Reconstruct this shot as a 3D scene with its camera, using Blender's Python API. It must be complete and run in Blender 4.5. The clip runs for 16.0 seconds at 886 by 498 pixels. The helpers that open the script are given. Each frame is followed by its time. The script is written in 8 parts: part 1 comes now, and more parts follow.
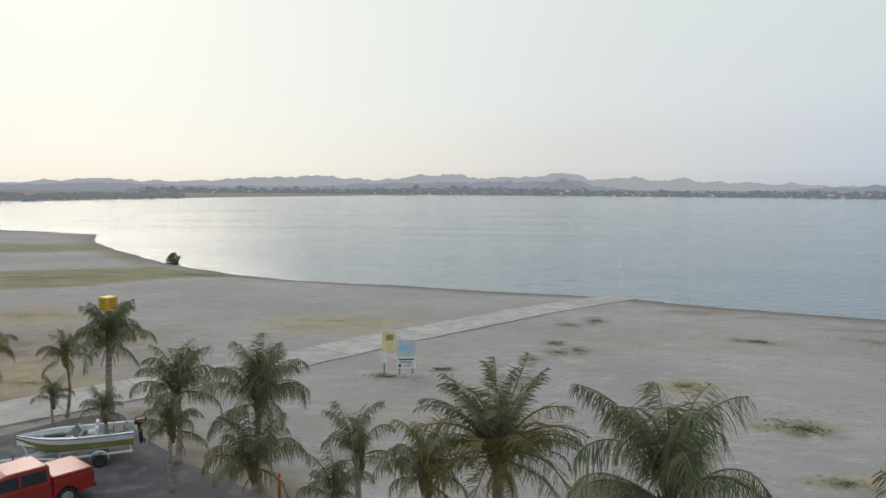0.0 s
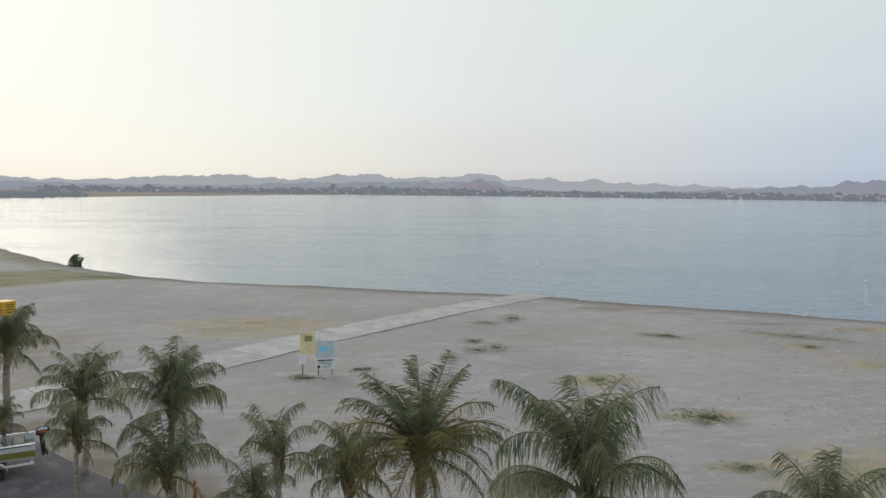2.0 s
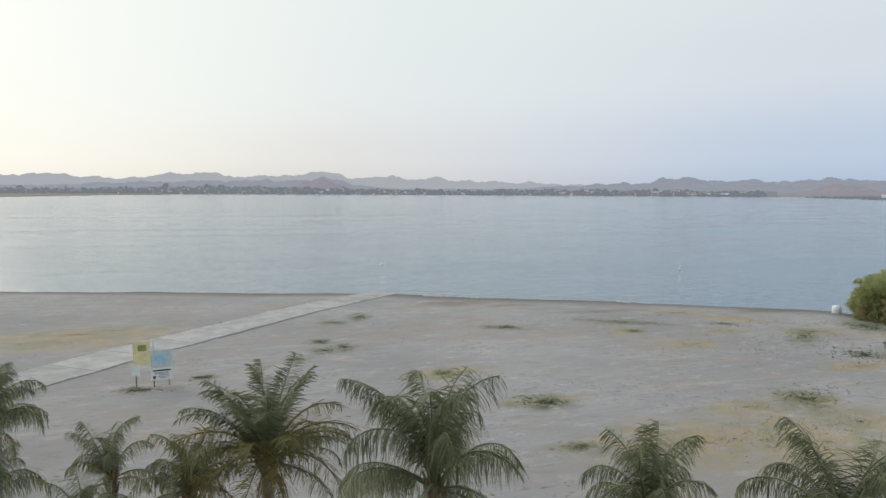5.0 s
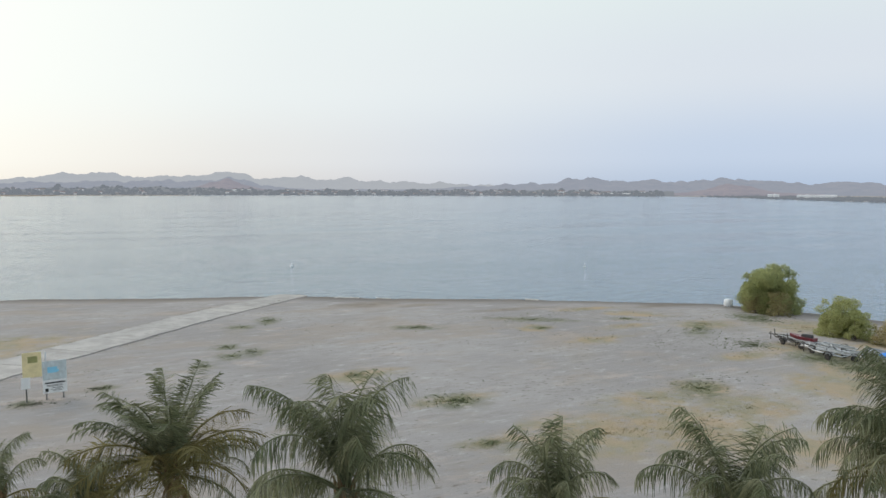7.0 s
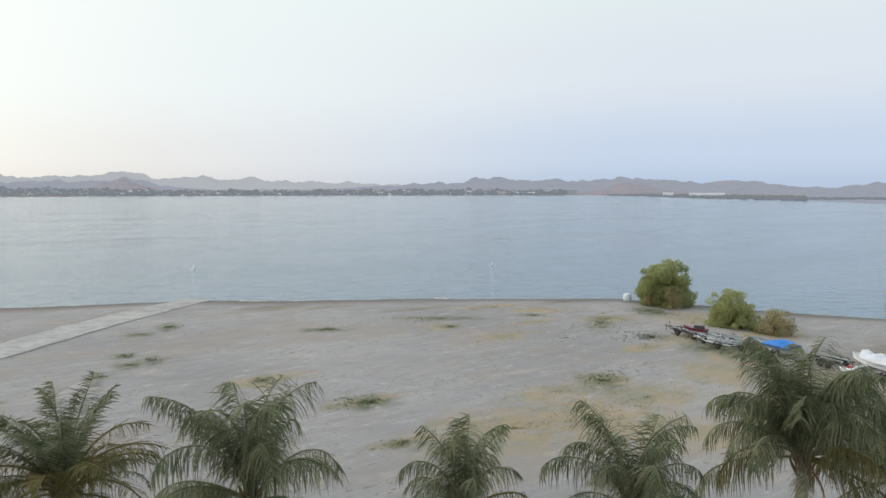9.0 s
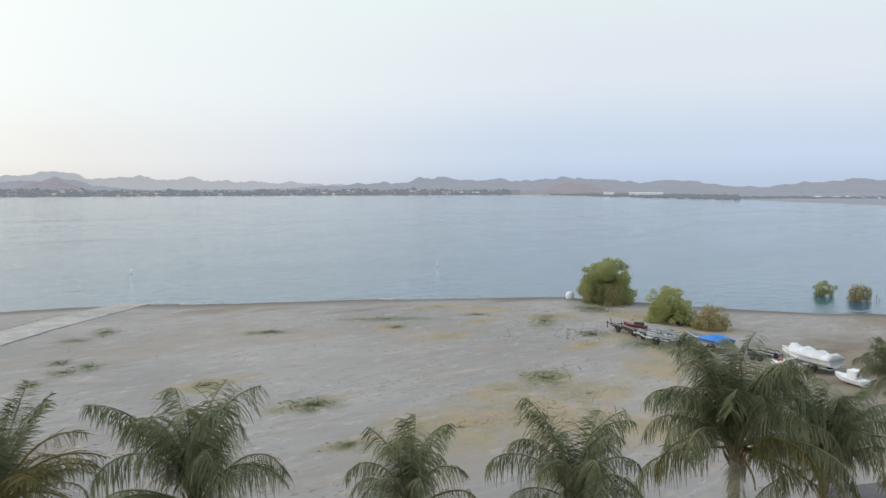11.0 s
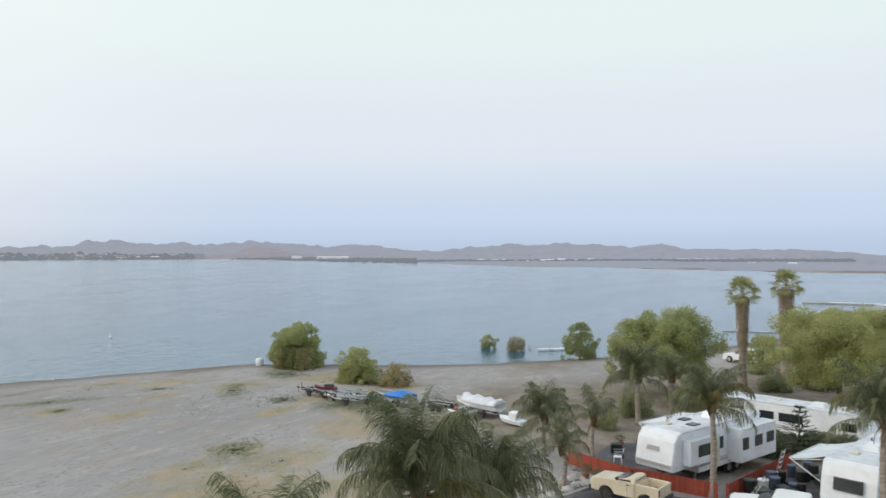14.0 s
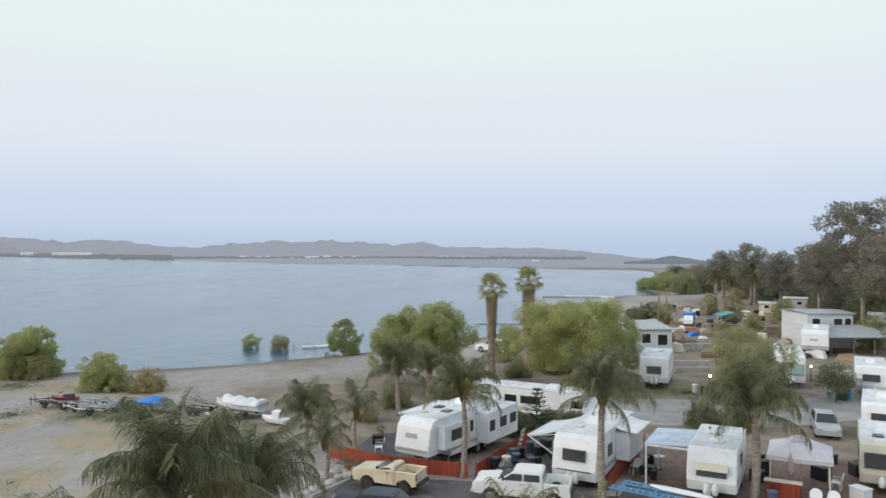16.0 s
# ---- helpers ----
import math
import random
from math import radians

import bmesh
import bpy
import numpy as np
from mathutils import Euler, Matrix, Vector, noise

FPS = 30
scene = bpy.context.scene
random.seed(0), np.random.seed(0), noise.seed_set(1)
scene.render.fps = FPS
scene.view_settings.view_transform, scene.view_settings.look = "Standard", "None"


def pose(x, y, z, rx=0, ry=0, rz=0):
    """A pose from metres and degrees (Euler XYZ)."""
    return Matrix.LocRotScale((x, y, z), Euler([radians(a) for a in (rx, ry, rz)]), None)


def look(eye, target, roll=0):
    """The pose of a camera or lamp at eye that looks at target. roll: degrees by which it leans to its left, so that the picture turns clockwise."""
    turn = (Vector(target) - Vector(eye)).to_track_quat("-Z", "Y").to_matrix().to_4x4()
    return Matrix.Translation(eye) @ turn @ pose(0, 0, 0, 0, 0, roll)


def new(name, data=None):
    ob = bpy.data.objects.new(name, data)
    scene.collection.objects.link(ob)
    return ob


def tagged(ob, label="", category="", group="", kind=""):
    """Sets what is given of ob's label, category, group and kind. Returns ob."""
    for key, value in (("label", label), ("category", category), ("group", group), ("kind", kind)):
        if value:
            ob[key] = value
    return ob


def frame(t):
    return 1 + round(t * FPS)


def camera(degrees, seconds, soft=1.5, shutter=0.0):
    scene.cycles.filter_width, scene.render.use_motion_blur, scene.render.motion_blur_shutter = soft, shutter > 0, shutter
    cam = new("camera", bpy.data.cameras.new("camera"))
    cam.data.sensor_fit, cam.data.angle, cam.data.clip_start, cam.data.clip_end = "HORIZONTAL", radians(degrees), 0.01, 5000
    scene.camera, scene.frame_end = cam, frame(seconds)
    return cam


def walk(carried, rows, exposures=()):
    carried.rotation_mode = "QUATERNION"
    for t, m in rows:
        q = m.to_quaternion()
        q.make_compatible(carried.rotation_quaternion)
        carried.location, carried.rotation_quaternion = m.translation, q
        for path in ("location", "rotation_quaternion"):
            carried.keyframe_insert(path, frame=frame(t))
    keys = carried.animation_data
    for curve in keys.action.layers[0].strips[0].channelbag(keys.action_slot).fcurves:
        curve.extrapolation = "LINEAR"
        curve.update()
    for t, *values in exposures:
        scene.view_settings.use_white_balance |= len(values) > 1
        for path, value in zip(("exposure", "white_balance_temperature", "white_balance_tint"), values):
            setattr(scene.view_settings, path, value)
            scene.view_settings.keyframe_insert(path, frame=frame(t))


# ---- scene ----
# ---------------------------------------------------------------- camera
cam = camera(63.5, 16.0, soft=1.5, shutter=0.22)
PATH = [
    (0, 0.26, 0.49, 12.41, 0.13, -4.68, 0.47),
    (0.5, 0.22, 0.47, 12.40, -1.88, -4.63, 0.53),
    (1, 0.19, 0.45, 12.39, -3.54, -4.61, 0.61),
    (1.5, 0.16, 0.43, 12.38, -4.97, -4.62, 0.64),
    (2, 0.15, 0.41, 12.38, -6.47, -4.62, 0.70),
    (2.5, 0.14, 0.39, 12.38, -8.11, -4.60, 0.68),
    (3, 0.14, 0.37, 12.38, -10.48, -4.57, 0.61),
    (3.5, 0.14, 0.35, 12.39, -12.43, -4.55, 0.50),
    (4, 0.15, 0.33, 12.39, -14.32, -4.58, 0.41),
    (6.5, 0.21, 0.22, 12.45, -24.68, -4.66, 0.21),
    (7, 0.22, 0.19, 12.46, -25.91, -4.61, 0.17),
    (7.5, 0.23, 0.16, 12.48, -27.82, -4.57, 0.07),
    (8, 0.24, 0.13, 12.49, -29.91, -4.59, 0.01),
    (8.5, 0.24, 0.10, 12.51, -31.88, -4.62, -0.04),
    (11, 0.15, -0.07, 12.59, -37.60, -4.66, -0.18),
    (11.5, 0.11, -0.12, 12.61, -40.35, -4.65, -0.25),
    (12, 0.05, -0.16, 12.63, -44.08, -4.13, -0.35),
    (12.5, -0.01, -0.21, 12.64, -48.40, -2.17, -0.38),
    (13, -0.09, -0.26, 12.66, -52.64, 0.07, -0.45),
    (13.5, -0.18, -0.31, 12.67, -57.17, 0.43, -0.40),
    (14, -0.29, -0.36, 12.68, -62.16, 0.36, -0.25),
    (14.5, -0.41, -0.42, 12.69, -66.86, 0.31, -0.19),
    (15, -0.55, -0.48, 12.70, -71.53, 0.22, -0.15),
    (15.5, -0.70, -0.55, 12.71, -76.75, 0.17, -0.02),
    (16, -0.88, -0.61, 12.72, -80.78, 0.11, 0.06),
]
walk(cam, [(t, pose(x, y, z, 90 + pitch, 0, yaw) @ pose(0, 0, 0, 0, 0, roll)) for t, x, y, z, yaw, pitch, roll in PATH],
     exposures=[(0, -0.31), (4, -0.22), (7, -0.09), (9.5, -0.03), (11.2, 0.0), (12.2, 0.11), (12.7, 0.10), (13.3, 0.0), (16, 0.0)])

# ---------------------------------------------------------------- world and sun
SUN_AZ, SUN_EL = radians(-28), radians(24)          # azimuth to the right of +y
SUN_DIR = Vector((math.sin(SUN_AZ) * math.cos(SUN_EL), math.cos(SUN_AZ) * math.cos(SUN_EL), math.sin(SUN_EL)))
world = bpy.data.worlds.new("dusk_sky")
scene.world = world
world.use_nodes = True
wt = world.node_tree
wt.nodes.clear()


def wnode(kind, **sets):
    n = wt.nodes.new(kind)
    for k, v in sets.items():
        setattr(n, k, v)
    return n


def ramp(tree, fac, stops, interp="EASE"):
    n = tree.nodes.new("ShaderNodeValToRGB")
    n.color_ramp.interpolation = interp
    els = n.color_ramp.elements
    while len(els) < len(stops):
        els.new(0.5)
    for e, (pos, col) in zip(els, stops):
        e.position, e.color = pos, (*col, 1) if len(col) == 3 else col
    tree.links.new(fac, n.inputs[0])
    return n.outputs[0]


def vmath(tree, op, a, b=None):
    n = tree.nodes.new("ShaderNodeMath")
    n.operation = op
    for i, v in enumerate((a, b)):
        if v is None:
            continue
        if isinstance(v, (int, float)):
            n.inputs[i].default_value = v
        else:
            tree.links.new(v, n.inputs[i])
    return n.outputs[0]


def cmix(tree, fac, a, b, blend="MIX"):
    n = tree.nodes.new("ShaderNodeMix")
    n.data_type, n.blend_type = "RGBA", blend
    for sock, v in ((n.inputs[0], fac), (n.inputs[6], a), (n.inputs[7], b)):
        if isinstance(v, (int, float)):
            sock.default_value = v
        elif isinstance(v, tuple):
            sock.default_value = (*v, 1) if len(v) == 3 else v
        else:
            tree.links.new(v, sock)
    return n.outputs[2]


sky = wnode("ShaderNodeTexSky", sky_type="NISHITA", sun_disc=False, sun_elevation=SUN_EL, sun_rotation=SUN_AZ,
            altitude=380, air_density=1.0, dust_density=3.0, ozone_density=1.0)
sky_bg = wnode("ShaderNodeBackground")
sky_bg.inputs[1].default_value = 0.09
wt.links.new(sky.outputs[0], sky_bg.inputs[0])
# thin bright dusk haze over the clear sky: warm round the sun, blue away from it
co = wnode("ShaderNodeTexCoord")
sep = wnode("ShaderNodeSeparateXYZ")
wt.links.new(co.outputs["Generated"], sep.inputs[0])
dot = wnode("ShaderNodeVectorMath", operation="DOT_PRODUCT")
wt.links.new(co.outputs["Generated"], dot.inputs[0])
dot.inputs[1].default_value = SUN_DIR
up_ = vmath(wt, "MULTIPLY", sep.outputs[2], 1.6)
warm = ramp(wt, up_, [(0.0, (1.03, 1.02, 0.93)), (0.06, (1.03, 1.04, 0.97)), (0.2, (1.0, 1.035, 0.985)), (0.48, (1.0, 1.035, 0.985)), (0.7, (2.3, 2.3, 2.1)), (1.0, (1.3, 1.35, 1.35))])
mid = ramp(wt, up_, [(0.0, (0.82, 0.78, 0.735)), (0.07, (0.865, 0.86, 0.835)), (0.22, (0.89, 0.94, 0.93)), (0.55, (0.885, 0.96, 0.94)), (1.0, (0.79, 0.91, 1.02))])
cool = ramp(wt, up_, [(0.0, (0.49, 0.60, 0.77)), (0.08, (0.585, 0.688, 0.85)), (0.25, (0.745, 0.803, 0.874)), (0.5, (0.80, 0.90, 0.885)), (1.0, (0.79, 0.91, 1.02))])
f1 = ramp(wt, dot.outputs["Value"], [(0.72, (0, 0, 0)), (0.97, (1, 1, 1))])
f0 = ramp(wt, dot.outputs["Value"], [(0.22, (0, 0, 0)), (0.88, (1, 1, 1))])
haze = cmix(wt, f1, cmix(wt, f0, cool, mid), warm)
haze_bg = wnode("ShaderNodeBackground")
wt.links.new(haze, haze_bg.inputs[0])
haze_bg.inputs[1].default_value = 1.05
mixw = wnode("ShaderNodeMixShader")
mixw.inputs[0].default_value = 0.93
wt.links.new(sky_bg.outputs[0], mixw.inputs[1])
wt.links.new(haze_bg.outputs[0], mixw.inputs[2])
wt.links.new(mixw.outputs[0], wnode("ShaderNodeOutputWorld").inputs[0])

sun = new("sun", bpy.data.lights.new("sun", "SUN"))
sun.data.energy, sun.data.angle, sun.data.color = 0.95, radians(30), (1.0, 0.88, 0.74)
sun.matrix_world = look(SUN_DIR * 100, (0, 0, 0))


# ---------------------------------------------------------------- material helpers
def surf(name, base, rough=0.8, metal=0.0, var=0.18, scale=1.5, fine=30.0, bump=0.15, second=None, amount=0.35, stretch=(1, 1, 1), vary=0.0, spec=0.5, coat=0.0, grit=0.35):
    """A surface with coarse and fine variation, stains of a second colour, fine relief and, with vary, a shade of its own for each object."""
    m = bpy.data.materials.new(name)
    m.use_nodes = True
    t = m.node_tree
    b = t.nodes["Principled BSDF"]
    tc = t.nodes.new("ShaderNodeTexCoord")
    mp = t.nodes.new("ShaderNodeMapping")
    mp.inputs["Scale"].default_value = stretch
    t.links.new(tc.outputs["Object"], mp.inputs[0])

    def tex(s, d=4.0):
        n = t.nodes.new("ShaderNodeTexNoise")
        n.inputs["Scale"].default_value, n.inputs["Detail"].default_value = s, d
        t.links.new(mp.outputs[0], n.inputs["Vector"])
        return n.outputs[0]
    big, small = tex(scale), tex(fine, 3.0)
    lo = tuple(c * (1 - var) for c in base)
    hi = tuple(min(1, c * (1 + var)) for c in base)
    col = cmix(t, ramp(t, big, [(0.3, (0, 0, 0)), (0.7, (1, 1, 1))]), lo, hi)
    if second:
        col = cmix(t, vmath(t, "MULTIPLY", ramp(t, tex(scale * 2.7, 6.0), [(0.48, (0, 0, 0)), (0.68, (1, 1, 1))]), amount), col, second)
    col = cmix(t, grit, col, ramp(t, small, [(0.25, (0.45,) * 3), (0.75, (1.0,) * 3)]), "MULTIPLY")
    if vary:
        oi = t.nodes.new("ShaderNodeObjectInfo")
        col = cmix(t, vary, col, ramp(t, oi.outputs["Random"], [(0.0, (0.35, 0.35, 0.33)), (0.5, (0.9, 0.9, 0.9)), (1.0, (1.0, 0.95, 0.85))], "LINEAR"), "MULTIPLY")
    t.links.new(col, b.inputs["Base Color"])
    t.links.new(vmath(t, "ADD", vmath(t, "MULTIPLY", small, 0.2), rough - 0.1), b.inputs["Roughness"])
    b.inputs["Metallic"].default_value = metal
    b.inputs["Specular IOR Level"].default_value = spec
    b.inputs["Coat Weight"].default_value = coat
    if bump:
        bn = t.nodes.new("ShaderNodeBump")
        bn.inputs["Strength"].default_value, bn.inputs["Distance"].default_value = bump, 0.02
        t.links.new(small, bn.inputs["Height"])
        t.links.new(bn.outputs[0], b.inputs["Normal"])
    return m


def leaf(name, base, second, rough=0.55, through_=0.25, low=0.55):
    """Leaves: colour differs leaf by leaf and clump by clump, with a little light through them."""
    m = bpy.data.materials.new(name)
    m.use_nodes = True
    t = m.node_tree
    b = t.nodes["Principled BSDF"]
    geo = t.nodes.new("ShaderNodeNewGeometry")
    oi = t.nodes.new("ShaderNodeObjectInfo")
    tc = t.nodes.new("ShaderNodeTexCoord")
    n = t.nodes.new("ShaderNodeTexNoise")
    n.inputs["Scale"].default_value = 0.9
    t.links.new(tc.outputs["Object"], n.inputs["Vector"])
    col = cmix(t, ramp(t, n.outputs[0], [(0.35, (0, 0, 0)), (0.68, (1, 1, 1))]), base, second)
    col = cmix(t, 0.75, col, ramp(t, geo.outputs["Random Per Island"], [(0.0, (low, low, low)), (0.6, (0.9, 0.9, 0.85)), (1.0, (1.0, 0.95, 0.8))], "LINEAR"), "MULTIPLY")
    col = cmix(t, 0.4, col, ramp(t, oi.outputs["Random"], [(0.0, (0.6, 0.65, 0.6)), (1.0, (1.0, 0.95, 0.85))], "LINEAR"), "MULTIPLY")
    t.links.new(col, b.inputs["Base Color"])
    b.inputs["Roughness"].default_value = rough
    b.inputs["Specular IOR Level"].default_value = 0.12
    tr = t.nodes.new("ShaderNodeBsdfTranslucent")
    t.links.new(col, tr.inputs[0])
    mx = t.nodes.new("ShaderNodeMixShader")
    mx.inputs[0].default_value = through_
    t.links.new(b.outputs[0], mx.inputs[1])
    t.links.new(tr.outputs[0], mx.inputs[2])
    t.links.new(mx.outputs[0], t.nodes["Material Output"].inputs[0])
    return m


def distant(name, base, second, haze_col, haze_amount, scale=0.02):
    """Far hills and land: bare ground and scrub seen through kilometres of air, whose own light is mixed in as a glow
    of haze_col.
    """
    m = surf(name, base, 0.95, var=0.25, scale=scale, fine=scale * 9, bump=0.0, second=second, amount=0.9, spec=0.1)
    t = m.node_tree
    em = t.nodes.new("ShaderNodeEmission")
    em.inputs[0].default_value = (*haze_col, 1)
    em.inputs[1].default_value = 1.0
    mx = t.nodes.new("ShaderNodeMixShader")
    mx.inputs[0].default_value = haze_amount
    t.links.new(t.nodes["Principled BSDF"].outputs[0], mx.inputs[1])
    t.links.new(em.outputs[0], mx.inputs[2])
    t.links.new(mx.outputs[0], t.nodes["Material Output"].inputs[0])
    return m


def glow(name, col, strength):
    m = surf(name, col, 0.5, bump=0)
    b = m.node_tree.nodes["Principled BSDF"]
    b.inputs["Emission Color"].default_value = (*col, 1)
    b.inputs["Emission Strength"].default_value = strength
    return m


# ---------------------------------------------------------------- mesh helpers
class Geo:
    """Collects vertices and faces of one part."""

    def __init__(self):
        self.v, self.f, self.smooth, self.raw = [], [], [], False

    def add(self, vs, fs, smooth=False):
        n = len(self.v)
        self.v += [tuple(p) for p in vs]
        self.f += [tuple(i + n for i in q) for q in fs]
        self.smooth += [smooth] * len(fs)
        return self

    def box(self, c, s, b=0.02, m=None):
        """A box with chamfered edges: centre c, size s, chamfer b."""
        h = [x / 2 for x in s]
        b = min(b, min(h) * 0.6)
        vs, idx = [], {}
        for sx in (-1, 1):
            for sy in (-1, 1):
                for sz in (-1, 1):
                    for ax in range(3):
                        p = [sx * h[0], sy * h[1], sz * h[2]]
                        for k in range(3):
                            if k != ax:
                                p[k] -= (sx, sy, sz)[k] * b
                        idx[sx, sy, sz, ax] = len(vs)
                        vs.append(p)
        fs = []
        for ax in range(3):
            o = [k for k in range(3) if k != ax]
            for s_ in (-1, 1):
                q = []
                for a1, a2 in ((-1, -1), (1, -1), (1, 1), (-1, 1)):
                    sg = [0, 0, 0]
                    sg[ax], sg[o[0]], sg[o[1]] = s_, a1, a2
                    q.append(idx[(*sg, ax)])
                flip = (s_ > 0) == (ax == 1)
                fs.append(q[::-1] if flip else q)
        for ax in range(3):
            o = [k for k in range(3) if k != ax]
            for a1 in (-1, 1):
                for a2 in (-1, 1):
                    q = []
                    for e, axx in ((-1, o[0]), (1, o[0]), (1, o[1]), (-1, o[1])):
                        sg = [0, 0, 0]
                        sg[ax], sg[o[0]], sg[o[1]] = e, a1, a2
                        q.append(idx[(*sg, axx)])
                    fs.append(q)
        for sx in (-1, 1):
            for sy in (-1, 1):
                for sz in (-1, 1):
                    fs.append([idx[sx, sy, sz, k] for k in range(3)])
        pts = [Vector(p) for p in vs]
        if m:
            pts = [m @ p for p in pts]
        return self.add([p + Vector(c) for p in pts], fs)

    def tube(self, pts, radii, seg=8, caps=True, smooth=True):
        """A round bar along points; radii a number or one for each point."""
        pts = [Vector(p) for p in pts]
        if isinstance(radii, (int, float)):
            radii = [radii] * len(pts)
        vs, fs = [], []
        for i, p in enumerate(pts):
            d = (pts[min(i + 1, len(pts) - 1)] - pts[max(i - 1, 0)]).normalized()
            a = d.orthogonal().normalized() if abs(d.z) < 0.9 else d.cross(Vector((1, 0, 0))).normalized()
            c = d.cross(a)
            for k in range(seg):
                w = 2 * math.pi * k / seg
                vs.append(p + (a * math.cos(w) + c * math.sin(w)) * radii[i])
        for i in range(len(pts) - 1):
            for k in range(seg):
                fs.append((i * seg + k, i * seg + (k + 1) % seg, (i + 1) * seg + (k + 1) % seg, (i + 1) * seg + k))
        self.add(vs, fs, smooth)
        if caps:
            n = len(self.v) - len(vs)
            self.f += [tuple(n + k for k in range(seg)), tuple(n + len(vs) - seg + k for k in range(seg))]
            self.smooth += [False, False]
        return self

    def loft(self, rings, closed=True, caps=True, smooth=False):
        """A skin through rings of equally many points."""
        n = len(rings[0])
        vs = [p for r in rings for p in r]
        fs = []
        for i in range(len(rings) - 1):
            for k in range(n if closed else n - 1):
                fs.append((i * n + k, i * n + (k + 1) % n, (i + 1) * n + (k + 1) % n, (i + 1) * n + k))
        self.add(vs, fs, smooth)
        if caps:
            o = len(self.v) - len(vs)
            self.f += [tuple(o + k for k in range(n)), tuple(o + len(vs) - n + k for k in range(n))]
            self.smooth += [False, False]
        return self

    def prism(self, outline, y0, y1, taper=0.0, b=0.0):
        """An outline in x and z drawn out from y0 to y1, with softened rims; taper pulls the rims in at the top."""
        cx = sum(p[0] for p in outline) / len(outline)
        cz = sum(p[1] for p in outline) / len(outline)
        top = max(p[1] for p in outline)
        bot = min(p[1] for p in outline)

        def ring(y, shrink, inset):
            out = []
            for x, z in outline:
                k = taper * max(0, (z - bot) / (top - bot) - 0.45) / 0.55
                out.append((x + (cx - x) * shrink, y + (k if y < (y0 + y1) / 2 else -k), z + (cz - z) * shrink))
            return out
        if b:
            s = b / max(0.3, (top - bot))
            rings = [ring(y0, s, 0), ring(y0 + b, 0, 0), ring(y1 - b, 0, 0), ring(y1, s, 0)]
        else:
            rings = [ring(y0, 0, 0), ring(y1, 0, 0)]
        return self.loft(rings)

    def disc(self, c, axis, r, w, seg=16):
        c, axis = Vector(c), Vector(axis).normalized()
        return self.tube([c - axis * w / 2, c - axis * w * 0.35, c + axis * w * 0.35, c + axis * w / 2], [r * 0.86, r, r, r * 0.86], seg)

    def mesh(self, name, material):
        me = bpy.data.meshes.new(name)
        me.from_pydata(self.v, [], self.f)
        me.polygons.foreach_set("use_smooth", self.smooth)
        me.materials.append(material)
        bm = bmesh.new()
        bm.from_mesh(me)
        if len(bm.faces) < 60000 and not self.raw:
            bmesh.ops.recalc_face_normals(bm, faces=bm.faces)
        bm.to_mesh(me)
        bm.free()
        me.update()
        return me


def part(name, g, material, parent, label="", at=None):
    """One mesh object under a thing or a part. g: a Geo or a finished mesh."""
    me = g if isinstance(g, bpy.types.Mesh) else g.mesh(name, material)
    ob = new(name, me)
    if parent:
        ob.parent = parent
    if at is not None:
        ob.matrix_basis = at
    return tagged(ob, label)


def thing(name, m, label, category, group="", kind=""):
    ob = new(name)
    ob.empty_display_size = 0.2
    ob.matrix_basis = m
    return tagged(ob, label, category, group, kind)


def solid(name, g, material, label, category, group="", kind="", m=None):
    ob = new(name, g if isinstance(g, bpy.types.Mesh) else g.mesh(name, material))
    if m is not None:
        ob.matrix_basis = m
    return tagged(ob, label, category, group, kind)


# ---------------------------------------------------------------- ground, lake, shore
WATER = -0.6
NEAR_SHORE = [(-200, 238), (-134.6, 216.8), (-115.8, 210.5), (-96.3, 199.6), (-83.8, 172.3), (-71, 153.4), (-46.9, 122.4), (-33.4, 109.9), (-21.2, 101.8),
              (-6.5, 98), (5, 93), (21.5, 87.8), (33, 80.3), (46, 73.5), (56.2, 66.7), (65.7, 60.6), (69, 52.6), (73, 43), (79, 34.5), (89, 24.6),
              (106, 12), (140, -2), (169, -11), (199, -13.7), (222, -20), (215, -32), (243, -29), (307, -36), (400, -51), (490, -62)]
FAR_SHORE = [(497, -30), (507, 0), (542, 60), (587, 120), (627, 180), (652, 262), (722, 350), (868, 500), (1000, 720), (1160, 950), (1400, 1330), (1400, 1700), (1043, 2100), (600, 2120), (166, 1990), (-5, 1900), (-218, 1500),
             (-350, 960), (-375, 650), (-520, 520), (-420, 330)]
LAKE = np.array(NEAR_SHORE + FAR_SHORE, float)


def shore_distance(x, y):
    """Metres from the waterline; positive on land."""
    x, y = np.asarray(x, float), np.asarray(y, float)
    best = np.full(x.shape, 1e9)
    inside = np.zeros(x.shape, bool)
    n = len(LAKE)
    for i in range(n):
        (x0, y0), (x1, y1) = LAKE[i], LAKE[(i + 1) % n]
        dx, dy = x1 - x0, y1 - y0
        k = np.clip(((x - x0) * dx + (y - y0) * dy) / (dx * dx + dy * dy), 0, 1)
        best = np.minimum(best, np.hypot(x - x0 - k * dx, y - y0 - k * dy))
        c = (y0 > y) != (y1 > y)
        with np.errstate(divide="ignore", invalid="ignore"):
            xi = x0 + (y - y0) * dx / (dy if dy else 1e-9)
        inside ^= c & (x < xi)
    return np.where(inside, -best, best)


